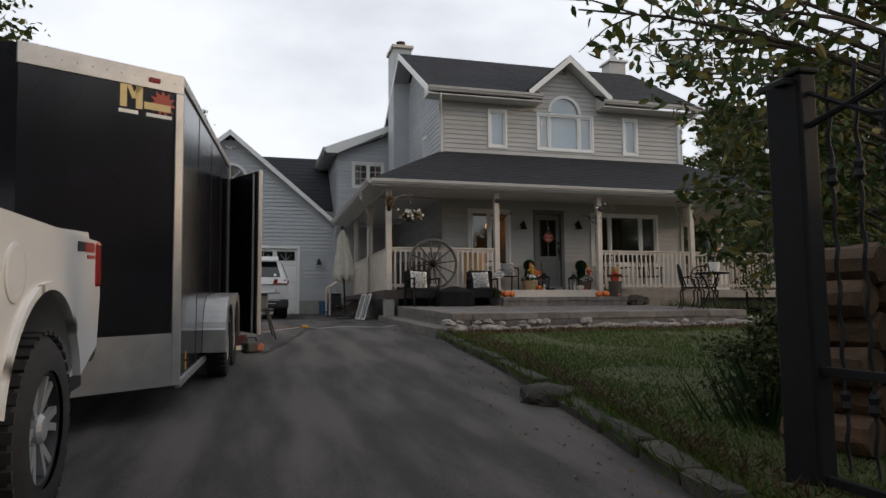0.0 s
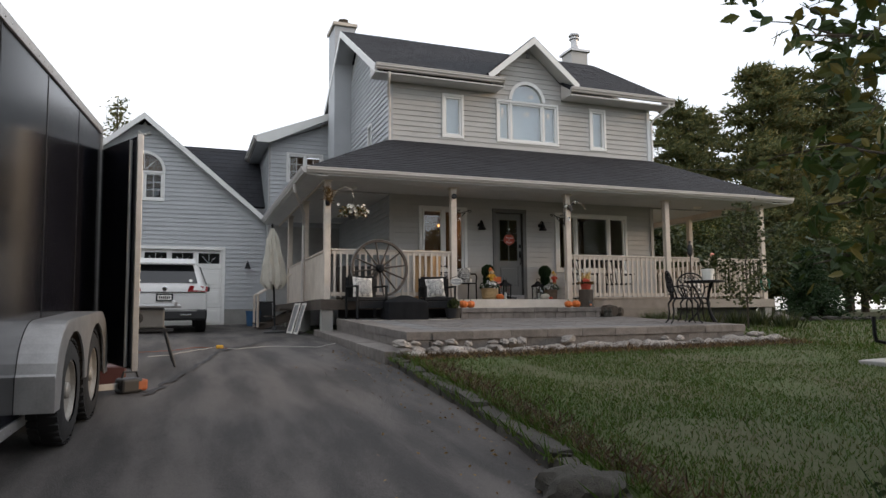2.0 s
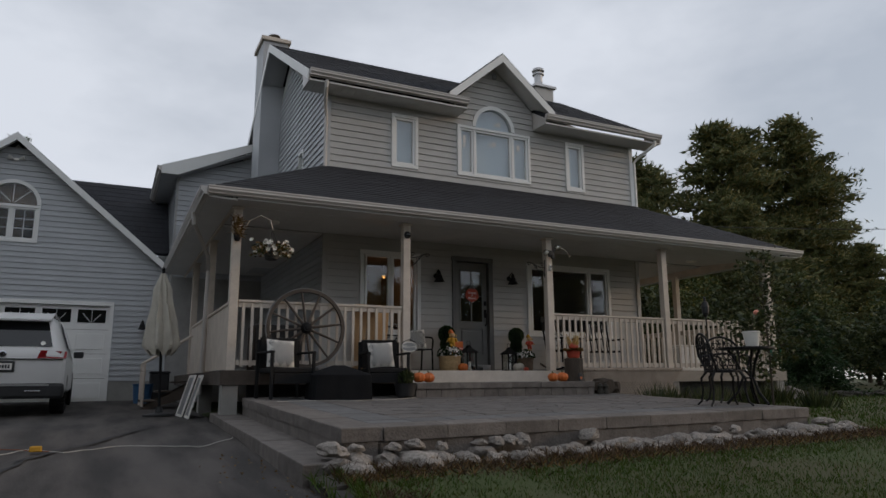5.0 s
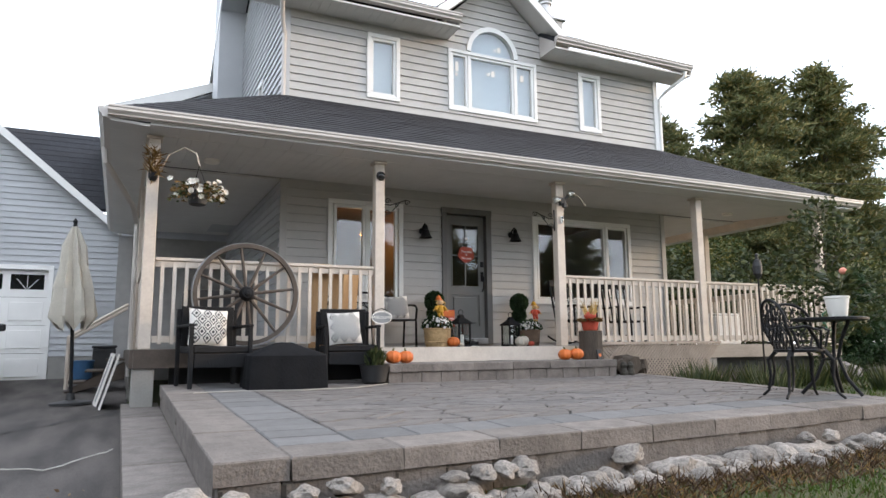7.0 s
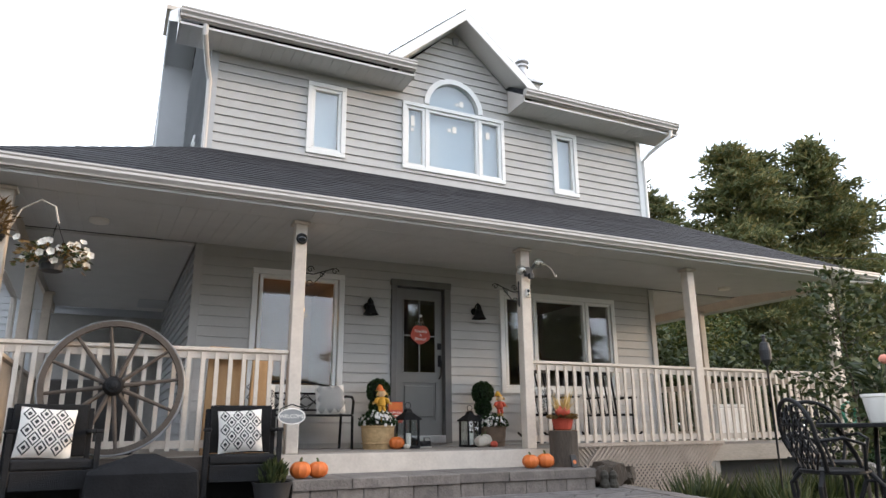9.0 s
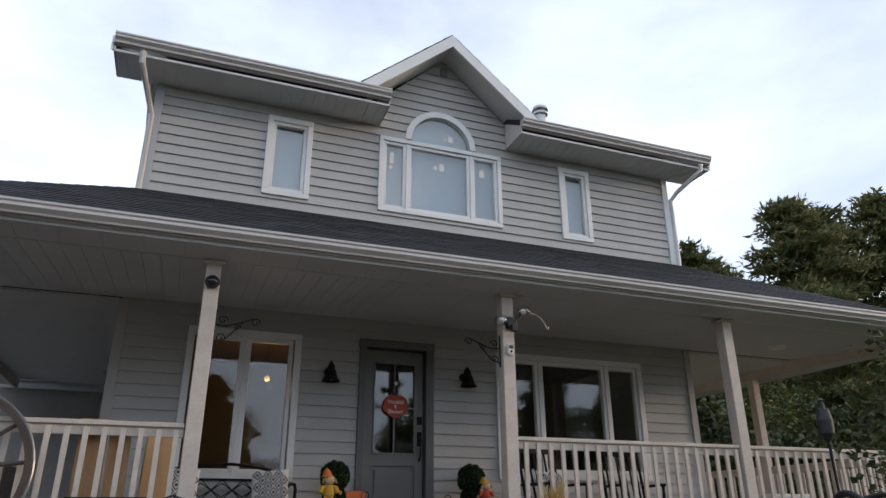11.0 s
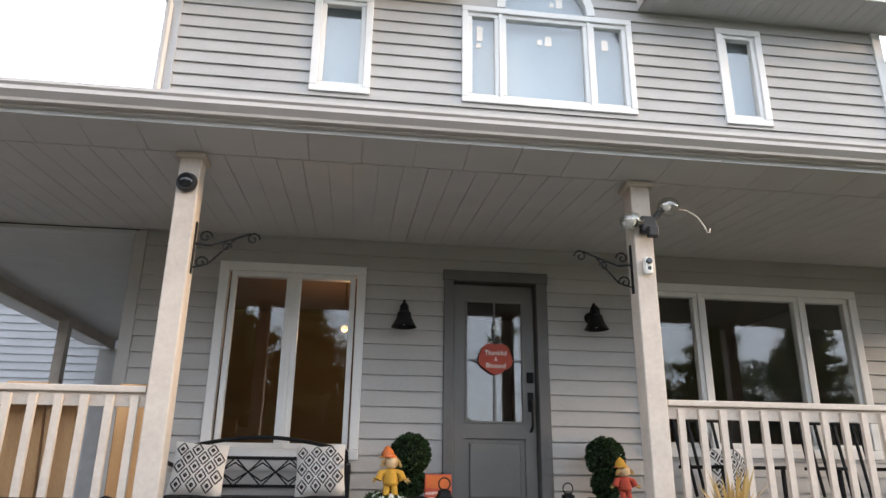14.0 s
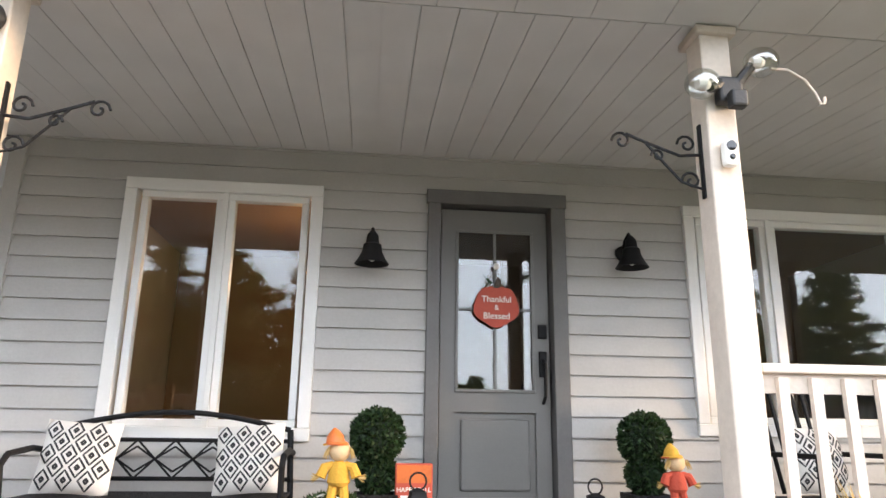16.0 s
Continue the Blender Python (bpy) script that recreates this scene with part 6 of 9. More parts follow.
for i, (x, y, s, k) in enumerate(((-12, -23, 1.5, 0), (-8, -24, 1.6, 1), (-4, -23, 1.5, 0), (0, -24, 1.65, 1), (4, -23.5, 1.5, 0), (8, -24, 1.3, 1), (22, -23, 1.4, 0), (26.5, -24, 1.6, 1), (31.5, -23, 1.5, 0), (37, -22, 1.5, 1))):
    plant_tree(LEAFY[k], x, y, s, i * 57, "leafy_tree", "tall leafy tree across the road behind the pines", group="trees across the road")

# young tree in front of the porch corner
YOUNG = tree_mesh(61, 3.0, 0.022, 30, 1.05, 0.18, 0.085, 74, SHRUB, "broad", 0.36)
plant_tree(YOUNG, 11.85, 13.7, 0.98, 30, "young_tree", "slender young leafy tree before the porch corner", "tree")

# boughs of the two trees beside the gate
LEAFNEAR = leaf_mat("near_leaves", (0.028, 0.052, 0.012), (0.055, 0.085, 0.02), (0.20, 0.15, 0.03))


def near_tree(x, y, h, boughs, label, seed, n, leaf):
    t = thing("garden_tree", label, "tree", "trees by the gate", pose(x, y, lawn_z(x, y) - 0.05))
    rng = random.Random(seed)
    bm = B()
    tube(bm, [(0, 0, 0), (0.05, 0.02, h * 0.4), (-0.04, 0.03, h * 0.75), (0.02, 0, h)], 0.09, 10, 0.03)
    part("trunk", bm, BARK, t)
    vs, fs = [], []
    for (z0, tip) in boughs:
        p0 = Vector((0, 0, z0))
        p3 = Vector(tip)
        m = p0.lerp(p3, 0.5) + Vector((0, 0, 0.25))
        curve = [p0.lerp(m, f).lerp(m.lerp(p3, f), f) for f in (0, 0.2, 0.4, 0.6, 0.8, 1)]
        bm = B()
        tube(bm, curve, 0.022, 6, 0.004)
        br = part("bough", bm, BARK, t)
        for q in range(9):
            f = 0.25 + 0.75 * rng.random()
            i = min(4, int(f * 5))
            c = curve[i].lerp(curve[i + 1], f * 5 - i)
            d = ((p3 - p0).normalized() + Vector((rng.gauss(0, 0.7), rng.gauss(0, 0.7), rng.gauss(-0.15, 0.5)))).normalized()
            e = c + d * rng.uniform(0.25, 0.6)
            bm = B()
            tube(bm, [c, c.lerp(e, 0.5) + Vector((0, 0, 0.03)), e], 0.006, 4, 0.002)
            part("twig", bm, BARK, br)
            for _ in range(n):
                f2 = rng.random()
                p = c.lerp(e, f2) + Vector((rng.gauss(0, 0.05), rng.gauss(0, 0.05), rng.gauss(0, 0.05)))
                dd = Vector((rng.gauss(0, 0.8), rng.gauss(0, 0.8), rng.gauss(-0.6, 0.5))).normalized()
                s = dd.cross(Vector((rng.gauss(0, 1), rng.gauss(0, 1), rng.gauss(0, 0.4))))
                if s.length < 1e-3:
                    continue
                s.normalize()
                nn = dd.cross(s)
                ln = leaf * rng.uniform(0.65, 1.25)
                k = len(vs)
                vs += [p, p + dd * ln * 0.3 + s * ln * 0.22 + nn * ln * 0.05, p + dd * ln * 0.65 + s * ln * 0.20 + nn * ln * 0.05, p + dd * ln, p + dd * ln * 0.65 - s * ln * 0.20 + nn * ln * 0.05, p + dd * ln * 0.3 - s * ln * 0.22 + nn * ln * 0.05]
                fs += [(k, k + 1, k + 2, k + 3), (k, k + 3, k + 4, k + 5)]
    me = bpy.data.meshes.new("crown")
    me.from_pydata([tuple(v) for v in vs], [], fs)
    me.materials.append(LEAFNEAR)
    o = new("crown", me)
    o.parent = t
    return t


rng = random.Random(8)
bs = []
for i in range(18):
    bs.append((1.2 + 0.10 * i, (-1.5 - rng.uniform(0.1, 1.1), rng.uniform(-0.9, 0.35), 1.35 + 0.09 * i + rng.uniform(-0.2, 0.3))))
for i in range(10):
    bs.append((1.6 + 0.15 * i, (rng.uniform(-1.2, 1.4), rng.uniform(-1.3, 0.6), 1.7 + 0.2 * i + rng.uniform(-0.2, 0.6))))
near_tree(5.95, 4.95, 3.4, bs, "broad-leaved garden tree with drooping yellowing boughs", 3, 15, 0.105)
bs = [(1.9, (-2.2, 0.15, 2.3)), (2.0, (-1.9, 0.5, 2.65)), (2.1, (-1.5, -0.1, 2.25)), (2.1, (-1.2, 0.6, 2.75)), (2.2, (-0.7, 0.4, 2.9)), (2.0, (-1.5, 0.9, 2.5)), (2.2, (-1.0, 0.0, 2.6)), (2.3, (0.5, 0.5, 3.0)), (2.2, (-1.7, 0.3, 2.9))]
near_tree(3.75, 2.6, 2.8, bs, "small broad-leaved tree hanging over the gate", 5, 9, 0.085)

# ---- iron gate ----
gate = thing("iron_gate", "black wrought-iron gate leaf with twisted bars standing open", "gate", m=pose(2.67, 2.60, ground_z(0, 2.4) + 0.10, 0, 0, -92))
bm = B()
box(bm, -0.045, -0.045, -0.1, 0.045, 0.045, 1.98, 0.008)
part("post", bm, IRON, gate)
bm = B()
box(bm, -0.06, -0.06, 1.98, 0.06, 0.06, 2.01, 0.01)
part("post_cap", bm, IRON, gate)
for z in (0.02, 0.52):
    bm = B()
    box(bm, 0.046, -0.02, z, 1.5, 0.02, z + 0.045, 0.005)
    part("rail", bm, IRON, gate)
bm = B()
tube(bm, [(0.046, 0, 1.72), (0.4, 0, 1.78), (0.8, 0, 1.90), (1.2, 0, 2.08), (1.5, 0, 2.25)], 0.016, 6)
part("top_rail", bm, IRON, gate)
bm = B()
tube(bm, [(0.046, 0, 1.88), (0.4, 0, 1.68), (0.8, 0, 1.60), (1.5, 0, 1.58)], 0.014, 6)
part("scroll_rail", bm, IRON, gate)
for i in range(9):
    x = 0.16 + i * 0.155
    bm = B()
    pts = [(x + 0.006 * math.cos(k * 1.1), 0.006 * math.sin(k * 1.1), 0.10 + k * 0.035) for k in range(int((1.85 + 0.05 * i) / 0.035))]
    tube(bm, pts, 0.010, 5)
    bar = part("bar", bm, IRON, gate)
    for z in (0.42, 1.45):
        bm = B()
        lathe(bm, [(0.012, -0.05), (0.026, -0.03), (0.018, 0), (0.026, 0.03), (0.012, 0.05)], 10, Matrix.Translation((x, 0, z)))
        part("collar", bm, IRON, bar)
gp = thing("gate_post", "black square steel gate post", "post", m=pose(2.65, 2.68, ground_z(0, 2.6), 0, 0, -45))
bm = B()
box(bm, -0.085, -0.085, -0.1, 0.085, 0.085, 2.02, 0.01)
part("shaft", bm, IRON, gp)
bm = B()
lathe(bm, [(0.13, 2.02), (0.13, 2.045), (0.02, 2.09)], 4)
part("cap", bm, IRON, gp)
# firewood stacked behind the gate
rng = random.Random(2)
for j in range(6):
    for i in range(5):
        r = rng.uniform(0.08, 0.12)
        bm = B()
        lathe(bm, [(r * 0.96, -0.24), (r, -0.22), (r * 0.97, 0.0), (r, 0.22), (r * 0.94, 0.24)], 9, Matrix.Rotation(radians(90), 4, "X"))
        for q in bm.verts:
            q.co += Vector((rng.uniform(-0.01, 0.01), 0, rng.uniform(-0.01, 0.01)))
        solo("log", bm, CUTWOOD, "split firewood log in the stack behind the gate", "log", "firewood stack", m=pose(3.25 + i * 0.21 + 0.1 * (j % 2), 3.1 + rng.uniform(-0.03, 0.03), lawn_z(3.4, 3.1) + 0.09 + j * 0.19, 0, rng.uniform(0, 90), 18))

# ---- downspouts, fixtures ----


def downspout(pts, label, mat_=GUTTER):
    bm = B()
    tube(bm, pts, 0.034, 8)
    return solo("downspout", bm, mat_, label, "downspout", kind="structure", smooth=True)


downspout([(4.66, 16.58, 6.74), (4.66, 16.60, 6.62), (4.74, 16.95, 6.42), (4.80, 17.08, 6.25), (4.80, 17.08, 5.24)], "pale downspout at the upper corner")
downspout([(12.36, 16.58, 6.76), (12.36, 16.60, 6.66), (12.20, 16.98, 6.45), (12.16, 17.10, 6.35), (12.16, 17.10, 5.24)], "white downspout at the far upper corner", WHITE)
downspout([(2.51, 16.2, 3.97), (2.53, 16.2, 3.80), (2.86, 17.1, 3.46), (2.93, 17.6, 3.30), (2.93, 17.72, 1.2)], "pale downspout on the side porch")


def wall_lamp(x, z, y=W - 0.02):
    t = thing("wall_lamp", "black barn-style wall lamp beside the door", "wall lamp", "barn lamps", pose(x, y, z))
    bm = B()
    lathe(bm, [(0.05, 0), (0.05, 0.012), (0.035, 0.02)], 18, pose(0, 0, 0.03, 90))
    part("backplate", bm, IRON, t)
    bm = B()
    tube(bm, [(0, -0.01, 0.03), (0, -0.06, 0.10), (0, -0.13, 0.13), (0, -0.16, 0.08)], 0.011, 8)
    part("arm", bm, IRON, t)
    bm = B()
    lathe(bm, [(0.012, 0.11), (0.035, 0.08), (0.04, 0.03), (0.055, 0.02), (0.06, -0.02), (0.085, -0.07), (0.105, -0.10), (0.100, -0.10), (0.05, -0.02), (0.005, 0.0)], 22, pose(0, -0.16, 0))
    sh = part("shade", bm, IRON, t, smooth=True)
    bm = B()
    lathe(bm, [(0.005, -0.085), (0.03, -0.07), (0.03, -0.03), (0.005, -0.02)], 12, pose(0, -0.16, 0))
    part("bulb", bm, LAMPGLASS, sh)
    return t


wall_lamp(7.06, 3.36)
wall_lamp(8.70, 3.40)
wall_lamp(2.15, 2.75, GY - 0.02)


def scroll(pts0, turns, r, c, s):
    return [(c[0] + s * (r * (1 - k / 16)) * math.cos(k * turns / 16 * 2 * math.pi), c[1], c[2] + (r * (1 - k / 16)) * math.sin(k * turns / 16 * 2 * math.pi)) for k in range(14)]


def bracket(x, s):
    """A scrolled plant bracket on the side of a post."""
    t = thing("plant_bracket", "black scrolled iron plant bracket on a porch post", "bracket", "plant brackets", pose(x + s * 0.065, P, 3.20) @ Matrix.Diagonal((0.9, 0.9, 0.9, 1)))
    bm = B()
    box(bm, -0.006, -0.012, -0.02, 0.006, 0.012, 0.32)
    part("backbar", bm, IRON, t)
    bm = B()
    tube(bm, [(0, 0, 0.18), (s * 0.10, 0, 0.17), (s * 0.24, 0, 0.22), (s * 0.34, 0, 0.26)], 0.007, 6)
    part("arm", bm, IRON, t)
    for c, r in (((s * 0.36, 0, 0.225), 0.045), ((s * 0.065, 0, 0.225), 0.045), ((s * 0.055, 0, 0.055), 0.045), ((s * 0.20, 0, 0.165), 0.03)):
        bm = B()
        tube(bm, scroll(None, 1.5, r, c, s), 0.006, 5)
        part("scroll", bm, IRON, t)
    bm = B()
    tube(bm, [(0, 0, 0.02), (s * 0.10, 0, 0.05), (s * 0.18, 0, 0.14), (s * 0.25, 0, 0.22)], 0.006, 5)
    part("brace", bm, IRON, t)


bracket(5.67, 1)
bracket(8.40, -1)

t = thing("security_light", "twin-bulb white security light on a porch post", "security light", m=pose(8.42, P - 0.07, 3.60))
bm = B()
box(bm, -0.05, -0.05, -0.06, 0.05, 0.005, 0.05, 0.012)
part("base", bm, BLACKPLASTIC, t)
bm = B()
box(bm, -0.03, -0.10, -0.10, 0.035, -0.05, -0.03, 0.01)
part("sensor", bm, BLACKPLASTIC, t)
for s, z in ((-1, -0.01), (1, 0.10)):
    bm = B()
    tube(bm, [(s * 0.03, -0.03, 0.02), (s * 0.09, -0.05, z)], 0.02, 8)
    part("socket", bm, BLACKPLASTIC, t)
    bm = B()
    bmesh.ops.create_uvsphere(bm, u_segments=20, v_segments=14, radius=0.062, matrix=Matrix.Translation((s * 0.125, -0.06, z + 0.01)) @ Matrix.Diagonal((1.1, 1, 0.95, 1)))
    bulb = part("bulb", bm, CLEARBULB, t, "clear round glass bulb", smooth=True)
    bm = B()
    lathe(bm, [(0.022, -0.03), (0.026, 0.0), (0.014, 0.02)], 12, Matrix.Translation((s * 0.115, -0.058, z + 0.008)) @ Matrix.Rotation(radians(90), 4, "Y"))
    part("lamp_core", bm, SIGNWHITE, bulb)
bm = B()
tube(bm, [(0.19, -0.02, 0.11), (0.26, -0.02, 0.11), (0.33, -0.02, 0.07), (0.37, -0.02, 0.01), (0.385, -0.02, -0.03), (0.40, -0.02, -0.03), (0.405, -0.02, 0.0)], 0.006, 6)
part("hook", bm, CREAM, t)
t = thing("door_camera", "small white camera on a porch post", "camera", m=pose(8.40, P - 0.066, 3.335))
bm = B()
box(bm, -0.028, -0.045, -0.055, 0.028, 0.0, 0.055, 0.018)
part("housing", bm, SIGNWHITE, t)
for z, r in ((0.025, 0.02), (-0.02, 0.012)):
    bm = B()
    lathe(bm, [(r, 0), (r, 0.006), (r * 0.6, 0.008)], 14, pose(0, -0.044, z, 90))
    part("lens", bm, CARGLASS, t)
t = thing("dome_lamp", "round black motion lamp on a porch post", "lamp", m=pose(5.67, P - 0.064, 3.70, 90))
bm = B()
lathe(bm, [(0.055, 0), (0.06, 0.02), (0.05, 0.045)], 20)
part("housing", bm, BLACKPLASTIC, t)
bm = B()
lathe(bm, [(0.042, 0.04), (0.04, 0.055), (0.02, 0.07), (0.002, 0.073)], 20)
part("dome", bm, CARGLASS, t, smooth=True)
for x, y in ((3.75, 16.3), (12.9, 16.3)):
    bm = B()
    lathe(bm, [(0.09, 0), (0.10, 0.012), (0.10, 0.04)], 24, pose(x, y, 3.934))
    solo("ceiling_fixture", bm, SIGNWHITE, "round white fixture on the porch ceiling", "ceiling lamp", "porch ceiling lamps")
t = thing("vent", "small dark vent in the gable peak", "vent", m=pose(8.46, W - 0.025, 7.78))
bm = B()
box(bm, -0.05, -0.02, -0.07, 0.05, 0.0, 0.07, 0.02)
part("housing", bm, STEEL, t)
t = thing("flood_lamp", "double flood lamp on the garage gable", "lamp", m=pose(-0.795, GY - 0.03, 6.52))
bm = B()
box(bm, -0.05, -0.03, -0.03, 0.05, 0.005, 0.03, 0.01)
part("base", bm, SIGNWHITE, t)
for s in (-1, 1):
    bm = B()
    lathe(bm, [(0.02, 0), (0.05, 0.08), (0.06, 0.12), (0.005, 0.13)], 14, Matrix.Translation((s * 0.05, -0.03, 0)) @ Matrix.Rotation(radians(s * 70), 4, "Y"))
    part("bulb", bm, LAMPGLASS, t)

# lamp in the front room
t = thing("pendant_lamp", "small lit pendant lamp in the front room", "lamp", m=pose(6.55, 18.6, 3.55))
bm = B()
bmesh.ops.create_uvsphere(bm, u_segments=14, v_segments=10, radius=0.035)
part("bulb", bm, GLOW, t)
bm = B()
tube(bm, [(0, 0, 0.05), (0, 0, 0.5)], 0.004, 5)
part("cord", bm, IRON, t)
pl_ = bpy.data.lights.new("room_lamp", "POINT")
pl_.energy, pl_.color, pl_.shadow_soft_size = 9, (1.0, 0.58, 0.24), 0.08
new("room_lamp", pl_).matrix_world = pose(6.55, 18.6, 3.45)

# ---- lettering ----


def letters(text, size, depth=0.002):
    cu = bpy.data.curves.new("letters", "FONT")
    cu.body, cu.size, cu.extrude, cu.align_x, cu.align_y = text, size, depth, "CENTER", "CENTER"
    ob = bpy.data.objects.new("letters", cu)
    me = bpy.data.meshes.new_from_object(ob)
    bpy.data.objects.remove(ob)
    return me


def write(text, size, parent, m, material, shear=0.0):
    me = letters(text, size)
    me.materials.clear()
    me.materials.append(material)
    o = new("lettering", me)
    o.parent = parent
    o.matrix_basis = m
    return o


sign = thing("pumpkin_sign", "red pumpkin-shaped door sign with white lettering", "sign", m=pose(7.86, W - 0.005, 3.055))
bm = B()
pts = []
for i in range(40):
    a = 2 * math.pi * i / 40
    r_ = 0.145 * (1 + 0.05 * math.cos(5 * a + math.pi / 2)) * (1.0 if math.sin(a) > 0 else 0.97)
    pts.append((r_ * 1.02 * math.cos(a), 0, r_ * 0.92 * math.sin(a)))
poly(bm, pts, (0, 0.012, 0))
part("board", bm, REDSIGN, sign)
bm = B()
poly(bm, [(-0.02, -0.001, 0.12), (0.02, -0.001, 0.12), (0.035, -0.001, 0.19), (0.0, -0.001, 0.18)], (0, 0.012, 0))
part("stalk", bm, GREYWOOD, sign)
bm = B()
poly(bm, [(-0.02, -0.003, 0.15), (-0.09, -0.003, 0.21), (-0.05, -0.003, 0.15), (-0.09, -0.003, 0.13)], (0, 0.004, 0))
part("leaf", bm, BOX.copy(), sign)
bm = B()
tube(bm, [(-0.06, 0.0, 0.12), (0.0, 0.0, 0.26), (0.06, 0.0, 0.12)], 0.003, 5)
part("string", bm, CORD, sign)
bm = B()
lathe(bm, [(0.022, 0), (0.022, 0.012)], 14, pose(0, 0.0, 0.26, 90))
part("hook", bm, SIGNWHITE, sign)
write("Thankful", 0.056, sign, pose(0, -0.002, 0.045, 90), SIGNWHITE)
write("&", 0.045, sign, pose(0, -0.002, -0.008, 90), SIGNWHITE)
write("Blessed", 0.058, sign, pose(0, -0.002, -0.062, 90), SIGNWHITE)

# ---- porch things ----


def cushion(w, m, parent=None):
    """A square scatter cushion with a black diamond print."""
    c = thing("cushion", "white cushion with black diamond print", "cushion", "patterned cushions", m)
    n = 12
    bm = B()
    top, bot = {}, {}
    for j in range(n + 1):
        for i in range(n + 1):
            u, v = 2 * i / n - 1, 2 * j / n - 1
            h = 0.075 * (max(0, (1 - u * u)) * max(0, (1 - v * v))) ** 0.42
            pin = 1 - 0.05 * (1 - abs(u) ** 2) * abs(v) ** 4 - 0.05 * (1 - abs(v) ** 2) * abs(u) ** 4
            top[i, j] = bm.verts.new((u * w / 2 * pin, -h, v * w / 2 * pin))
            bot[i, j] = bm.verts.new((u * w / 2 * pin, h, v * w / 2 * pin)) if 0 < i < n and 0 < j < n else top[i, j]
    for j in range(n):
        for i in range(n):
            bm.faces.new((top[i, j], top[i + 1, j], top[i + 1, j + 1], top[i, j + 1]))
            q = (bot[i, j], bot[i, j + 1], bot[i + 1, j + 1], bot[i + 1, j])
            if len(set(q)) == 4:
                bm.faces.new(q)
    part("cover", bm, PILLOWW, c, smooth=True)

    def lift(u, v):
        h = 0.075 * (max(0, (1 - u * u)) * max(0, (1 - v * v))) ** 0.42
        return (u * w / 2, -h - 0.003, v * w / 2)

    def ribbon(path, wd):
        bm = B()
        prev = None
        for k, (u, v) in enumerate(path):
            a, b = path[max(0, k - 1)], path[min(len(path) - 1, k + 1)]
            d = Vector((b[0] - a[0], b[1] - a[1])).normalized()
            q = (bm.verts.new(lift(u - d.y * wd, v + d.x * wd)), bm.verts.new(lift(u + d.y * wd, v - d.x * wd)))
            if prev:
                bm.faces.new((prev[0], prev[1], q[1], q[0]))
            prev = q
        part("print", bm, PILLOWK, c)
    def diamond(cx, cz, rx, rz):
        path = []
        for k in range(4):
            a0, a1 = math.pi / 2 * k, math.pi / 2 * (k + 1)
            for f in (0, 0.25, 0.5, 0.75):
                path.append((cx + rx * (math.cos(a0) * (1 - f) + math.cos(a1) * f), cz + rz * (math.sin(a0) * (1 - f) + math.sin(a1) * f)))
        return path + path[:2]
    for j in range(-1, 2):
        for i in range(-1, 2):
            for cx, cz in ((0.56 * i - 0.12, 0.66 * j), (0.56 * i + 0.16, 0.66 * j + 0.33)):
                if max(abs(cx) + 0.20, abs(cz) + 0.26) < 0.97:
                    ribbon(diamond(cx, cz, 0.20, 0.25), 0.026)
                    ribbon(diamond(cx, cz, 0.05, 0.06), 0.032)
    return c


bench = thing("metal_bench", "black metal garden bench with arched lattice back", "bench", m=pose(6.03, 16.72, DECK))
bw = 0.64
for s in (-1, 1):
    bm = B()
    tube(bm, [(s * bw, -0.28, 0.0), (s * bw, -0.27, 0.38)], 0.017, 8)
    part("front_leg", bm, IRON, bench)
    bm = B()
    tube(bm, [(s * bw, 0.22, 0.0), (s * bw, 0.18, 0.38), (s * bw * 0.96, 0.24, 0.72)], 0.017, 8)
    part("back_leg", bm, IRON, bench)
    bm = B()
    tube(bm, [(s * bw, 0.20, 0.60), (s * bw, 0.0, 0.62), (s * bw, -0.24, 0.60), (s * bw, -0.30, 0.55), (s * bw, -0.27, 0.40)], 0.016, 8)
    part("armrest", bm, IRON, bench)
bm = B()
tube(bm, [(-bw * 0.96 + 2 * bw * 0.96 * f, 0.24, 0.72 + 0.09 * math.sin(math.pi * f)) for f in [k / 14 for k in range(15)]], 0.015, 8)
part("top_rail", bm, IRON, bench)
for z, y in ((0.66, 0.235), (0.46, 0.20)):
    bm = B()
    tube(bm, [(-bw * 0.97, y, z), (bw * 0.97, y, z)], 0.012, 6)
    part("back_rail", bm, IRON, bench)
for i in range(4):
    for s in (-1, 1):
        for off in (0, 0.035):
            xa = -0.30 + i * 0.20
            bm = B()
            tube(bm, [(xa - s * 0.10, 0.215, 0.46 + off), (xa, 0.222, 0.56), (xa + s * 0.10, 0.23, 0.66 - off)], 0.006, 5)
            part("lattice_bar", bm, IRON, bench)
bm = B()
box(bm, -bw, -0.28, 0.375, bw, -0.245, 0.40, 0.006)
part("seat_front", bm, IRON, bench)
for i in range(9):
    bm = B()
    box(bm, -bw, -0.235 + i * 0.048, 0.383, bw, -0.20 + i * 0.048, 0.397)
    part("seat_slat", bm, IRON, bench)
cushion(0.37, pose(5.62, 16.71, DECK + 0.575, -14, 3, 4))
cushion(0.36, pose(6.47, 16.71, DECK + 0.575, -14, -4, -6))


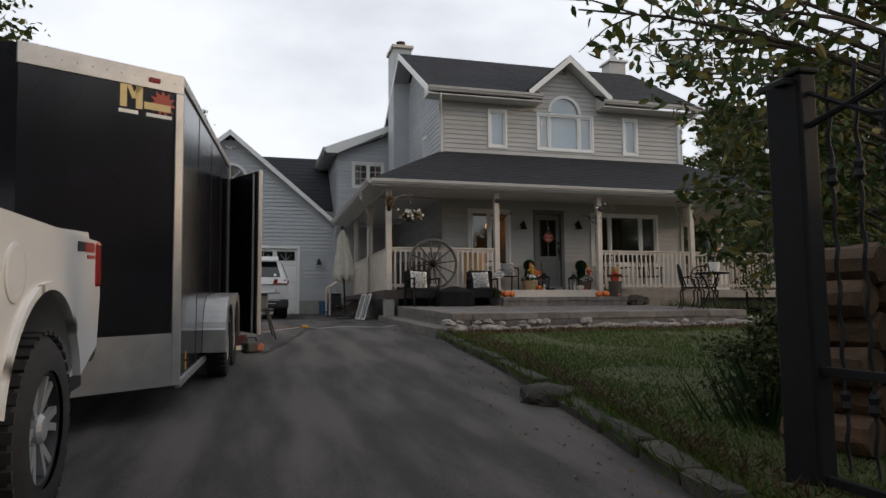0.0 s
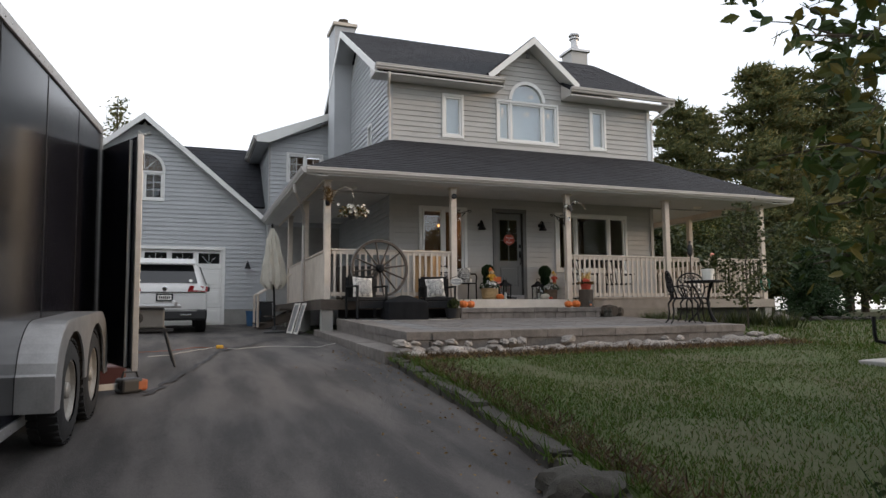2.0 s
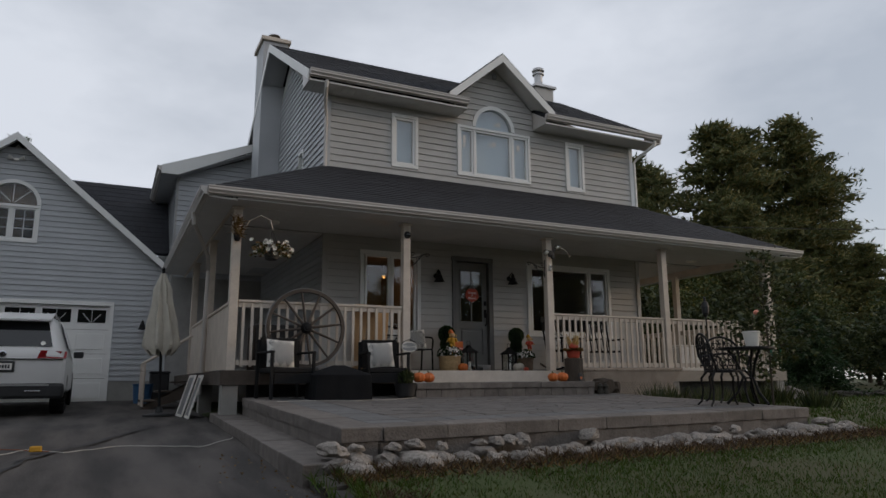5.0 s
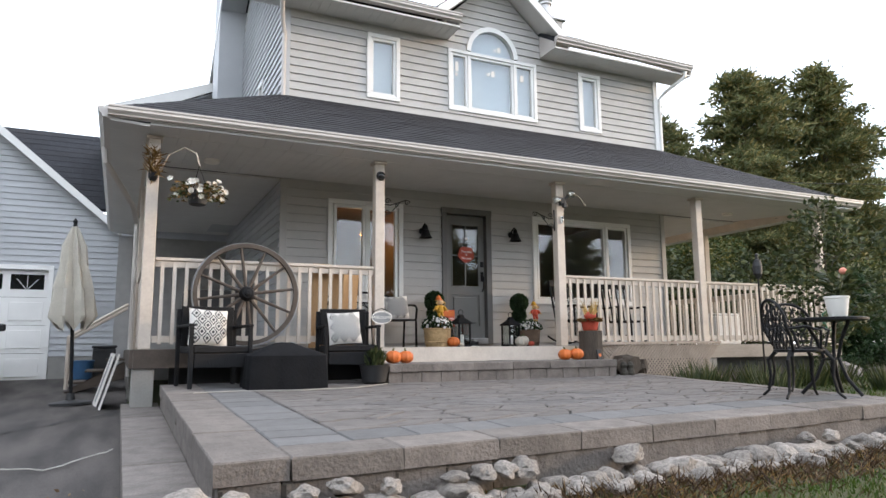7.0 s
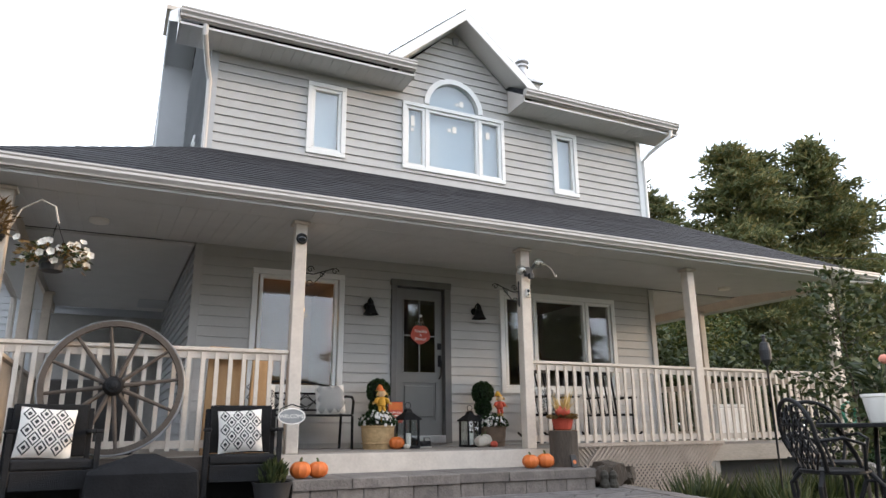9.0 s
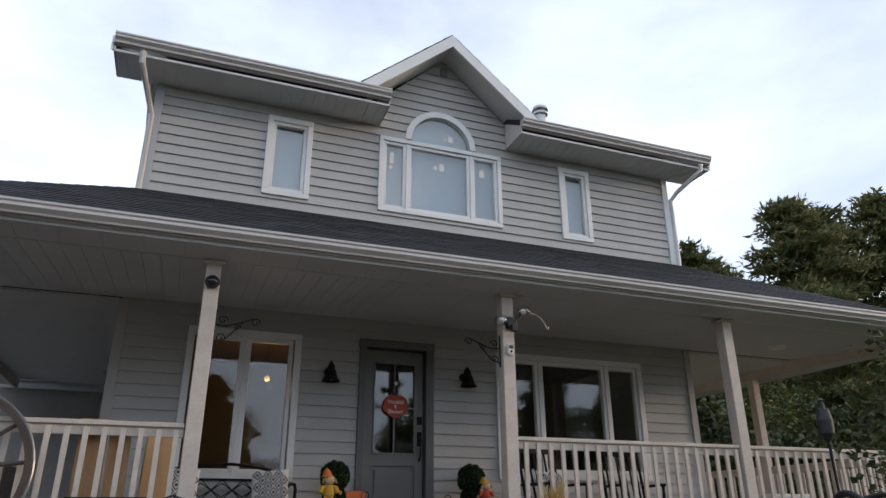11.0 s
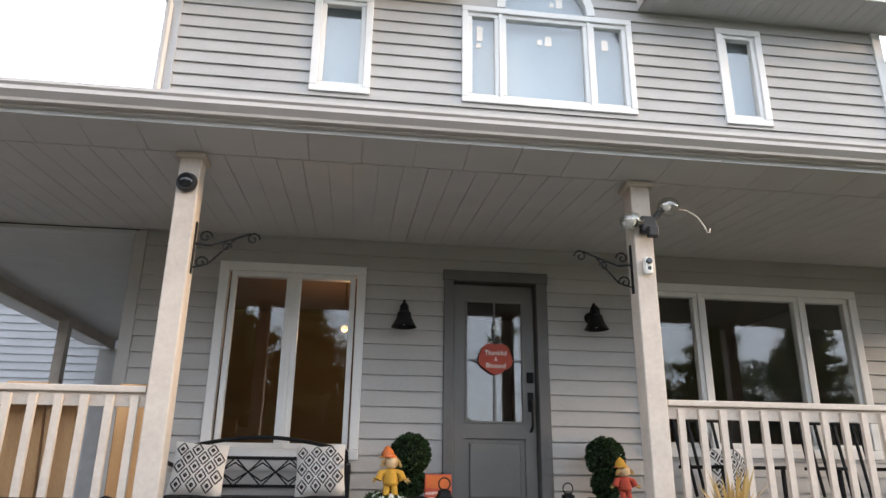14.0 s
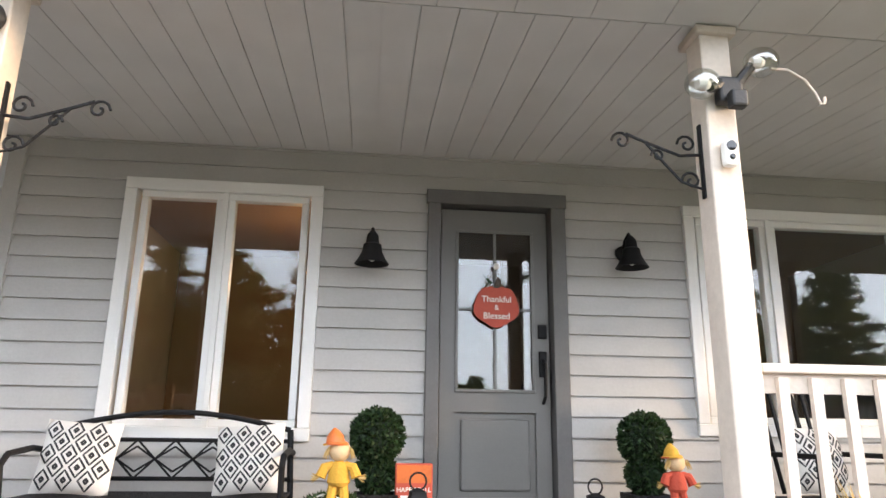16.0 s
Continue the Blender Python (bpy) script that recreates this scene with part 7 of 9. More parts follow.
def mums(parent, z, r, n, seed):
    """A dome of small white flowers over green leaves."""
    rng = random.Random(seed)

    def spot(rg):
        a, e = rg.uniform(0, 2 * math.pi), math.asin(rg.uniform(-0.1, 1))
        d = Vector((math.cos(a) * math.cos(e), math.sin(a) * math.cos(e), math.sin(e)))
        return Vector((0, 0, z)) + Vector((d.x * r, d.y * r, d.z * r * 0.72)) * rg.uniform(0.75, 0.97), d + Vector((rg.gauss(0, 0.4), rg.gauss(0, 0.4), 0.2)), 0.05, 0.013
    blades("leaves", BOX, n * 5, spot, 0, parent)
    fl = B()
    for _ in range(n):
        a, e = rng.uniform(0, 2 * math.pi), math.asin(rng.uniform(-0.05, 1))
        d = Vector((math.cos(a) * math.cos(e), math.sin(a) * math.cos(e), math.sin(e)))
        p = Vector((0, 0, z)) + Vector((d.x * r, d.y * r, d.z * r * 0.75)) * rng.uniform(0.96, 1.06)
        q = d.to_track_quat("Z", "Y").to_matrix().to_4x4()
        pr = rng.uniform(0.018, 0.026)
        c = fl.verts.new(p + d * 0.006)
        ring = []
        for k in range(12):
            rr = pr * (1.0 if k % 2 == 0 else 0.72)
            ring.append(fl.verts.new(p + q.to_3x3() @ Vector((rr * math.cos(k * math.pi / 6), rr * math.sin(k * math.pi / 6), 0))))
        for k in range(12):
            fl.faces.new((c, ring[k], ring[(k + 1) % 12]))
    me = bpy.data.meshes.new("flower_dome")
    fl.to_mesh(me)
    fl.free()
    me.materials.append(PETAL)
    o = new("flower_dome", me)
    o.parent = parent
    tagged(o, "dense small white blooms", kind="stuff")


def flower_tub(x, y, mat_, label, seed, r=0.19, h=0.27, staves=True):
    t = thing("flower_tub", label, "planter", "flower tubs by the door", pose(x, y, DECK))
    bm = B()
    lathe(bm, [(r * 0.86, 0), (r * 0.9, 0.02), (r, h * 0.55), (r * 1.04, h), (r * 0.97, h), (r * 0.95, h - 0.03)], 28)
    part("tub", bm, mat_, t, smooth=True)
    for z in (h * 0.25, h * 0.93):
        bm = B()
        rr = r * (0.92 + 0.12 * z / h)
        tube(bm, arc((0, 0, z), rr, 0, 348, 28, "xy"), 0.009, 6, closed=True)
        part("hoop", bm, mat_, t)
    mums(t, h + 0.01, r * 1.12, 130, seed)
    return t


flower_tub(6.93, 16.28, WICKERTAN, "tan wooden bushel tub full of white mums", 1)
flower_tub(8.50, 16.30, BARREL, "dark brown wooden tub full of white mums", 2, 0.16, 0.25)


def scarecrow(x, y, z, top, body, s, label):
    """A little stuffed harvest figure on a stick, one plain mesh."""
    bm = B()
    tube(bm, [(0, 0, -0.15), (0, 0, 0.1)], 0.008, 6)
    for a in (-1, 1):
        tube(bm, [(a * 0.022, 0, 0.09), (a * 0.03, -0.015, 0.045), (a * 0.036, -0.03, 0.0)], 0.028, 8, 0.024)
    lathe(bm, [(0.048, 0.07), (0.062, 0.09), (0.058, 0.13), (0.045, 0.18), (0.02, 0.20)], 16)
    bmesh.ops.create_uvsphere(bm, u_segments=16, v_segments=12, radius=0.058, matrix=Matrix.Translation((0, 0, 0.25)))
    lathe(bm, [(0.070, 0.284), (0.066, 0.292), (0.052, 0.296), (0.044, 0.33), (0.024, 0.355), (0.006, 0.372)], 14, Matrix.Translation((0, 0, 0)) @ Matrix.Rotation(radians(-5), 4, "Y"))
    for a in (-1, 1):
        tube(bm, [(a * 0.03, 0, 0.175), (a * 0.075, -0.01, 0.165), (a * 0.095, -0.02, 0.115)], 0.024, 8, 0.03)
    me = mesh_of("scarecrow_doll", bm, body, smooth=True)
    me.materials.append(SKINCLOTH)
    me.materials.append(top)
    for f in me.polygons:
        c = f.center
        if c.z > 0.284:
            f.material_index = 2
        elif c.z > 0.2 and abs(c.x) < 0.06:
            f.material_index = 1
    o = new("scarecrow_doll", me)
    o.matrix_basis = pose(x, y, z, 0, 0, 0) @ Matrix.Diagonal((s, s, s, 1))
    tagged(o, label, "doll")

    def spot(rg):
        a = rg.choice((-1, 1))
        w = rg.choice((0, 1, 2))
        p = ((a * rg.uniform(0.01, 0.05), -0.03, 0.0), (a * 0.1, -0.02, 0.115), (a * rg.uniform(0.045, 0.06), -0.02 + rg.gauss(0, 0.015), 0.275))[w]
        d = ((rg.gauss(0, 0.5), rg.gauss(0, 0.4), -1), (a, 0, -0.2 + rg.gauss(0, 0.4)), (a * 0.35 + rg.gauss(0, 0.15), rg.gauss(-0.1, 0.2), -1))[w]
        return p, d, (0.055, 0.05, 0.075)[w], 0.005
    b = blades("straw_tufts", STRAW, 110, spot, 0, None, "straw tufts of the harvest doll", "straw", kind="stuff")
    b.matrix_basis = o.matrix_basis
    return o


scarecrow(6.95, 16.22, DECK + 0.425, ORANGE, YELLOW, 0.85, "straw harvest doll in yellow shirt and orange hat")
scarecrow(8.56, 16.22, DECK + 0.41, YELLOW, REDCLOTH, 0.75, "straw harvest doll in red shirt and yellow hat")


def topiary(x, y, pot, label):
    t = thing("topiary", label, "potted plant", "topiaries by the door", pose(x, y, DECK))
    bm = B()
    lathe(bm, [(0.11, 0), (0.12, 0.01), (0.155, 0.36), (0.165, 0.37), (0.165, 0.40), (0.14, 0.40), (0.135, 0.37)], 4 if pot else 24, pose(0, 0, 0, 0, 0, 45))
    part("pot", bm, WICKER, t)
    bm = B()
    tube(bm, [(0, 0, 0.36), (0, 0, 0.8)], 0.015, 6)
    part("stem", bm, BARK, t)

    def spot(rg):
        k = rg.random()
        cz, r = (0.70, 0.145) if k < 0.6 else (0.50, 0.11)
        a, e = rg.uniform(0, 2 * math.pi), math.asin(rg.uniform(-1, 1))
        d = Vector((math.cos(a) * math.cos(e), math.sin(a) * math.cos(e), math.sin(e)))
        return Vector((0, 0, cz)) + d * r * rg.uniform(0.8, 1.0), d + Vector((rg.gauss(0, 0.6), rg.gauss(0, 0.6), rg.gauss(0, 0.6))), 0.028, 0.009
    blades("clipped_foliage", BOX, 3600, spot, 0, t)
    bm = B()
    bmesh.ops.create_icosphere(bm, subdivisions=3, radius=0.118, matrix=Matrix.Translation((0, 0, 0.70)))
    bmesh.ops.create_icosphere(bm, subdivisions=3, radius=0.09, matrix=Matrix.Translation((0, 0, 0.50)))
    part("inner_core", bm, mat("box_core", (0.012, 0.022, 0.010), 0.95), t)
    return t


topiary(7.13, 16.82, True, "clipped double-ball topiary in a black woven pot")
topiary(8.66, 16.84, True, "clipped double-ball topiary in a black woven pot")


def lantern(x, y, s, label):
    t = thing("lantern", label, "lantern", "porch lanterns", pose(x, y, DECK, 0, 0, 8) @ Matrix.Diagonal((s, s, s, 1)))
    bm = B()
    box(bm, -0.11, -0.11, 0, 0.11, 0.11, 0.03, 0.006)
    part("base", bm, IRON, t)
    for a in (-1, 1):
        for b in (-1, 1):
            bm = B()
            box(bm, a * 0.095 - 0.01, b * 0.095 - 0.01, 0.03, a * 0.095 + 0.01, b * 0.095 + 0.01, 0.33)
            part("corner_post", bm, IRON, t)
    bm = B()
    lathe(bm, [(0.175, 0.33), (0.175, 0.345), (0.06, 0.42), (0.05, 0.44), (0.05, 0.455), (0.01, 0.47)], 4, pose(0, 0, 0, 0, 0, 45))
    part("roof", bm, IRON, t)
    bm = B()
    tube(bm, arc((0, 0, 0.50), 0.04, 0, 345, 14, "xz"), 0.005, 5, closed=True)
    part("ring", bm, IRON, t)
    bm = B()
    lathe(bm, [(0.04, 0.03), (0.04, 0.17), (0.03, 0.175)], 14)
    part("candle", bm, SIGNWHITE, t)
    for a, b in ((0, -1), (0, 1), (-1, 0), (1, 0)):
        bm = B()
        box(bm, a * 0.095 - (0.002 if a else 0.085), b * 0.095 - (0.002 if b else 0.085), 0.031, a * 0.095 + (0.002 if a else 0.085), b * 0.095 + (0.002 if b else 0.085), 0.329)
        g = part("pane", bm, GLASS, t)
        g.visible_shadow = False
    return t


lantern(7.32, 16.30, 1.0, "black metal candle lantern by the door")
lantern(8.20, 16.36, 0.95, "black metal candle lantern by the door")


def pumpkin(x, y, z, r, mat_, seed, label="small ribbed orange pumpkin", grp="pumpkins"):
    t = thing("pumpkin", label, "pumpkin", grp, pose(x, y, z, 0, 0, seed * 50))
    bm = B()
    prof = [(0.02, 0.10)] + [(math.sin(math.pi * k / 12) ** 0.8, 0.82 - 0.82 * math.cos(math.pi * k / 12)) for k in range(1, 12)] + [(0.05, 1.52)]
    lathe(bm, [(r * a, r * b) for a, b in prof], 36, None, 9, 0.06)
    part("body", bm, mat_, t, smooth=True)
    bm = B()
    tube(bm, [(0, 0, r * 1.48), (r * 0.05, 0, r * 1.75), (r * 0.22, 0, r * 1.95)], r * 0.16, 7, r * 0.11)
    part("stalk", bm, STEM, t)
    return t


pumpkin(5.60, 14.60, 1.375, 0.088, ORANGE, 1)
pumpkin(5.76, 14.62, 1.375, 0.085, ORANGE, 2)
pumpkin(8.10, 14.82, 1.375, 0.085, ORANGE, 3)
pumpkin(8.27, 14.80, 1.375, 0.09, ORANGE, 4)
pumpkin(7.10, 16.10, DECK, 0.085, ORANGE, 5)
pumpkin(8.22, 16.10, DECK, 0.085, PALEPUMP, 6, "small ribbed white pumpkin", "white pumpkins")
pumpkin(8.33, 16.22, DECK, 0.095, PALEPUMP, 7, "small ribbed white pumpkin", "white pumpkins")
pumpkin(8.35, 16.02, DECK, 0.045, REDSIGN, 8, "tiny red gourd on the porch")
pumpkin(7.20, 16.04, DECK, 0.035, PALEPUMP, 9, "tiny pale gourd on the porch")
pumpkin(7.23, 16.42, DECK + 0.0, 0.06, ORANGE, 10)

for i, (x, rz) in enumerate(((7.60, 12), (7.72, -20))):
    bm = B()
    loft(bm, [[(x_ * w_, y_, z_) for x_, z_ in ((-1, 0), (1, 0), (0.9, h_), (-0.9, h_))] for y_, w_, h_ in ((-0.14, 0.025, 0.03), (-0.11, 0.045, 0.05), (-0.03, 0.048, 0.07), (0.04, 0.042, 0.10), (0.12, 0.042, 0.105), (0.14, 0.03, 0.08))])
    s_ = solo("sneaker", bm, BLACKPLASTIC, "dark worn sneaker on the door step", "shoe", "pair of sneakers", m=pose(x, 16.62, DECK + 0.014, 0, 0, rz), smooth=True)
    bm = B()
    box(bm, -0.05, -0.145, -0.014, 0.05, 0.145, 0.0, 0.006)
    part("sole", bm, SIGNWHITE, s_)
    bm = B()
    for k in range(4):
        box(bm, -0.03, -0.07 + k * 0.022, 0.066 + k * 0.008, 0.03, -0.06 + k * 0.022, 0.074 + k * 0.008)
    part("laces", bm, CORD, s_)

hf = thing("fall_sign", "small orange board sign with white lettering", "sign", m=pose(7.33, 16.72, DECK))
bm = B()
box(bm, -0.10, 0, 0.30, 0.10, 0.014, 0.56, 0.008)
part("board", bm, REDSIGN, hf)
bm = B()
box(bm, -0.092, -0.003, 0.46, 0.092, -0.0005, 0.55)
part("picture", bm, ORANGE, hf)
bm = B()
box(bm, -0.012, 0.002, 0, 0.012, 0.012, 0.299)
part("stake", bm, GREYWOOD, hf)
write("HAPPY FALL", 0.034, hf, pose(0, -0.002, 0.425, 90), SIGNWHITE)
bm = B()
for z, w in ((0.385, 0.14), (0.355, 0.10)):
    box(bm, -w / 2, -0.002, z, w / 2, 0.0005, z + 0.012)
part("small_print_bars", bm, SIGNWHITE, hf)


def rocker(x, y, rz):
    t = thing("rocking_chair", "dark wooden rocking chair with slatted back on the porch", "chair", "porch rocking chairs", pose(x, y, DECK, 0, 0, rz))
    for s in (-1, 1):
        bm = B()
        tube(bm, [(s * 0.24, -0.42 + 0.84 * f, 0.04 + 0.12 * (2 * f - 1) ** 2) for f in [k / 8 for k in range(9)]], 0.016, 6)
        part("rocker", bm, IRON, t)
        bm = B()
        tube(bm, [(s * 0.24, -0.22, 0.06), (s * 0.25, -0.22, 0.62)], 0.017, 6)
        part("front_leg", bm, IRON, t)
        bm = B()
        tube(bm, [(s * 0.24, 0.20, 0.06), (s * 0.24, 0.22, 0.40), (s * 0.24, 0.36, 1.05)], 0.017, 6)
        part("back_post", bm, IRON, t)
        bm = B()
        box(bm, s * 0.25 - 0.04, -0.28, 0.62, s * 0.25 + 0.04, 0.26, 0.645, 0.006)
        part("armrest", bm, IRON, t)
    bm = B()
    box(bm, -0.25, -0.24, 0.38, 0.25, 0.22, 0.41, 0.01)
    part("seat", bm, IRON, t)
    for i in range(6):
        xx = -0.18 + i * 0.072
        bm = B()
        tube(bm, [(xx, 0.21, 0.42), (xx * 1.05, 0.35, 1.0)], 0.013, 6)
        part("spindle", bm, IRON, t)
    bm = B()
    box(bm, -0.26, 0.33, 0.98, 0.26, 0.365, 1.08, 0.01)
    part("top_rail", bm, IRON, t)


rocker(9.50, 16.45, 8)
rocker(10.55, 16.5, -10)
cushion(0.36, pose(9.50, 16.55, DECK + 0.60, -12, 2, 8))
bm = B()
box(bm, -0.3, -0.22, 0, 0.3, 0.22, 0.5, 0.02)
t = solo("storage_box", bm, SIGNWHITE, "white storage box on the far porch", "box", m=pose(12.6, 16.4, DECK))
bm = B()
box(bm, -0.31, -0.23, 0.50, 0.31, 0.23, 0.55, 0.015)
part("lid", bm, SIGNWHITE, t)

# lumber leaning behind the rail
for x, w, h, rz in ((4.96, 0.20, 1.02, 2), (5.16, 0.15, 0.95, -3)):
    bm = B()
    box(bm, -w / 2, -0.02, 0, w / 2, 0.02, h, 0.004)
    solo("plank", bm, RAWWOOD, "raw pine plank leaning inside the railing", "plank", "leaning planks", m=pose(x, P + 0.22, DECK, 8, 0, rz))
bm = B()
box(bm, -0.11, -0.02, 0, 0.11, 0.02, 1.05, 0.006)
solo("plank", bm, RAWWOOD, "raw pine plank leaning inside the railing", "plank", "leaning planks", m=pose(5.42, P + 0.5, DECK, 6, 0, 12))
bm = B()
box(bm, -0.40, -0.3, 0, 0.40, 0.3, 0.72, 0.02)
solo("barbecue", bm, BLACKPLASTIC, "black covered barbecue on the side porch", "barbecue", m=pose(3.9, 16.4, DECK))

# wagon wheel
wg = thing("wagon_wheel", "large weathered wooden wagon wheel leaning on the railing", "wagon wheel", m=pose(4.06, P - 0.115, 2.165, -4, 0, 0))
WR = 0.575
bm = B()
n = 48
for rr, ww in ((WR, 0.035),):
    ringp = []
    for i in range(n):
        a = 2 * math.pi * i / n
        sec = [(rr - 0.045, -0.028), (rr, -0.028), (rr, 0.028), (rr - 0.045, 0.028)]
        ringp.append([bm.verts.new((r_ * math.cos(a), y_, r_ * math.sin(a))) for r_, y_ in sec])
    for i in range(n):
        a, b = ringp[i], ringp[(i + 1) % n]
        for j in range(4):
            bm.faces.new((a[j], a[(j + 1) % 4], b[(j + 1) % 4], b[j]))
part("felloe", bm, GREYWOOD, wg)
bm = B()
tube(bm, arc((0, 0, 0), WR + 0.006, 0, 352, 47, "xz"), 0.013, 6, closed=True)
part("iron_tyre", bm, STEEL, wg)
for i in range(12):
    a = 2 * math.pi * (i + 0.25) / 12
    bm = B()
    tube(bm, [(0.06 * math.cos(a), 0, 0.06 * math.sin(a)), (0.3 * math.cos(a), 0, 0.3 * math.sin(a)), ((WR - 0.04) * math.cos(a), 0, (WR - 0.04) * math.sin(a))], 0.021, 8, 0.014)
    part("spoke", bm, GREYWOOD, wg)
bm = B()
lathe(bm, [(0.055, -0.10), (0.065, -0.05), (0.085, -0.03), (0.085, 0.03), (0.06, 0.09)], 20, Matrix.Rotation(radians(90), 4, "X"))
hb = part("hub", bm, IRON, wg, "dark iron-bound hub")
bm = B()
lathe(bm, [(0.04, 0.09), (0.04, 0.12), (0.02, 0.125)], 14, Matrix.Rotation(radians(90), 4, "X"))
part("axle_cap", bm, IRON, hb)

# ---- patio things ----


def wicker_chair(x, y, rz):
    t = thing("patio_chair", "black woven patio armchair", "chair", "black patio armchairs", pose(x, y, patio_z(y), 0, 0, rz))
    for a in (-1, 1):
        for b, h in ((-0.29, 0.60), (0.28, 0.80)):
            bm = B()
            box(bm, a * 0.29 - 0.02, b - 0.02, 0, a * 0.29 + 0.02, b + 0.02, h, 0.005)
            part("leg", bm, WICKER, t)
        bm = B()
        box(bm, a * 0.29 - 0.03, -0.31, 0.60, a * 0.29 + 0.03, 0.26, 0.63, 0.01)
        part("armrest", bm, WICKER, t)
    bm = B()
    box(bm, -0.27, -0.30, 0.34, 0.27, 0.27, 0.41, 0.015)
    part("seat", bm, WICKER, t)
    bm = B()
    box(bm, -0.27, 0.24, 0.415, 0.27, 0.285, 0.83, 0.012)
    part("backrest", bm, WICKER, t)
    bm = B()
    box(bm, -0.26, -0.31, 0.20, 0.26, -0.27, 0.335, 0.006)
    part("apron", bm, WICKER, t)


wicker_chair(3.67, 14.72, 8)
wicker_chair(5.12, 14.80, -6)
cushion(0.40, pose(3.62, 14.80, patio_z(14.8) + 0.60, -16, 4, 8))
cushion(0.38, pose(5.12, 14.90, patio_z(14.9) + 0.60, -16, -3, -6))

# covered fire table
bm = B()
n = 56
cols = []
rng = random.Random(7)
for i in range(n):
    a = 2 * math.pi * i / n
    c_, s_ = math.cos(a), math.sin(a)
    k = (abs(c_) ** 12 + abs(s_) ** 12) ** (-1 / 12)
    fold = math.sin(i * 2.2) * 0.5 + math.sin(i * 0.9 + 1) * 0.5
    cols.append([(0.40 * c_ * k * (1 + 0.03 * fold), 0.29 * s_ * k * (1 + 0.03 * fold), 0.0), (0.395 * c_ * k * (1 + 0.02 * fold), 0.285 * s_ * k * (1 + 0.02 * fold), 0.18), (0.385 * c_ * k, 0.28 * s_ * k, 0.325), (0.365 * c_ * k, 0.265 * s_ * k, 0.34), (0.24 * c_ * k, 0.17 * s_ * k, 0.385), (0.08 * c_, 0.05 * s_, 0.45)])
vv = [[bm.verts.new(p) for p in c] for c in cols]
for i in range(n):
    for j in range(5):
        bm.faces.new((vv[i][j], vv[(i + 1) % n][j], vv[(i + 1) % n][j + 1], vv[i][j + 1]))
bm.faces.new([c[-1] for c in vv])
bm.faces.new([c[0] for c in vv][::-1])
solo("covered_table", bm, CLOTH, "patio fire table under a draped black cover", "table", m=pose(4.33, 14.42, patio_z(14.42) + 0.002, 1.5, 0, 0), smooth=True)

pot = thing("potted_plant", "bushy green plant in a round black pot", "potted plant", m=pose(5.34, 14.50, patio_z(14.5)))
bm = B()
lathe(bm, [(0.10, 0), (0.13, 0.02), (0.155, 0.16), (0.17, 0.20), (0.15, 0.20), (0.14, 0.17)], 24)
part("pot", bm, BLACKPLASTIC, pot, smooth=True)


def tuft(rg):
    a = rg.uniform(0, 6.28)
    r = rg.uniform(0, 0.10)
    return (r * math.cos(a), r * math.sin(a), 0.18 + rg.uniform(0, 0.18) * (1 - r * 4)), (math.cos(a) * rg.uniform(0.1, 0.8), math.sin(a) * rg.uniform(0.1, 0.8), 1), 0.09, 0.014


blades("foliage", SHRUB, 420, tuft, 0, pot)

wel = thing("welcome_sign", "oval grey welcome sign on an iron hoop", "sign", m=pose(5.58, 14.92, 1.375))
bm = B()
poly(bm, [(0.115 * math.cos(a), 0, 0.53 + 0.062 * math.sin(a)) for a in [2 * math.pi * k / 28 for k in range(28)]], (0, 0.014, 0))
bo = part("board", bm, STEEL, wel)
bm = B()
tube(bm, [(0.124 * math.cos(a), 0.005, 0.53 + 0.07 * math.sin(a)) for a in [2 * math.pi * k / 28 for k in range(28)]], 0.006, 5, closed=True)
part("rim", bm, SIGNWHITE, bo)
write("WELCOME", 0.048, wel, pose(0, -0.002, 0.53, 90), SIGNWHITE)
bm = B()
tube(bm, [(-0.06, 0.02, 0.0), (-0.11, 0.02, 0.25), (-0.125, 0.02, 0.50), (-0.10, 0.02, 0.60), (0.0, 0.02, 0.64), (0.10, 0.02, 0.61)], 0.006, 6)
part("hoop", bm, IRON, wel)

stump = thing("tree_stump", "short bark-covered tree stump used as a stand", "stump", m=pose(8.60, 14.92, 1.375 - 0.0))
bm = B()
lathe(bm, [(0.175, 0), (0.16, 0.05), (0.15, 0.2), (0.155, 0.375)], 22, None, 7, 0.04)
part("trunk", bm, BARK, stump, smooth=True)
bm = B()
lathe(bm, [(0.150, 0.376), (0.146, 0.384)], 22, None, 7, 0.04)
part("cut_face", bm, CUTWOOD, stump)
hp = thing("harvest_planter", "red harvest pot with straw and a pale plume", "planter", m=pose(8.60, 14.92, 1.375 + 0.384))
bm = B()
lathe(bm, [(0.08, 0), (0.095, 0.01), (0.115, 0.10), (0.12, 0.14), (0.10, 0.14)], 20)
part("pot", bm, REDCLOTH, hp)
bm = B()
bmesh.ops.create_uvsphere(bm, u_segments=14, v_segments=10, radius=0.075, matrix=Matrix.Translation((0, -0.01, 0.20)) @ Matrix.Diagonal((1.2, 1, 0.8, 1)))
part("gourd", bm, REDSIGN, hp, smooth=True)


def plume(rg):
    a = rg.uniform(0, 6.28)
    return (0.03 * math.cos(a), 0.03 * math.sin(a), 0.16), (math.cos(a) * rg.uniform(0.1, 0.9), math.sin(a) * rg.uniform(0.1, 0.9), rg.uniform(0.6, 1.6)), rg.uniform(0.12, 0.30), 0.010


blades("plume", STRAW, 60, plume, 0, hp)


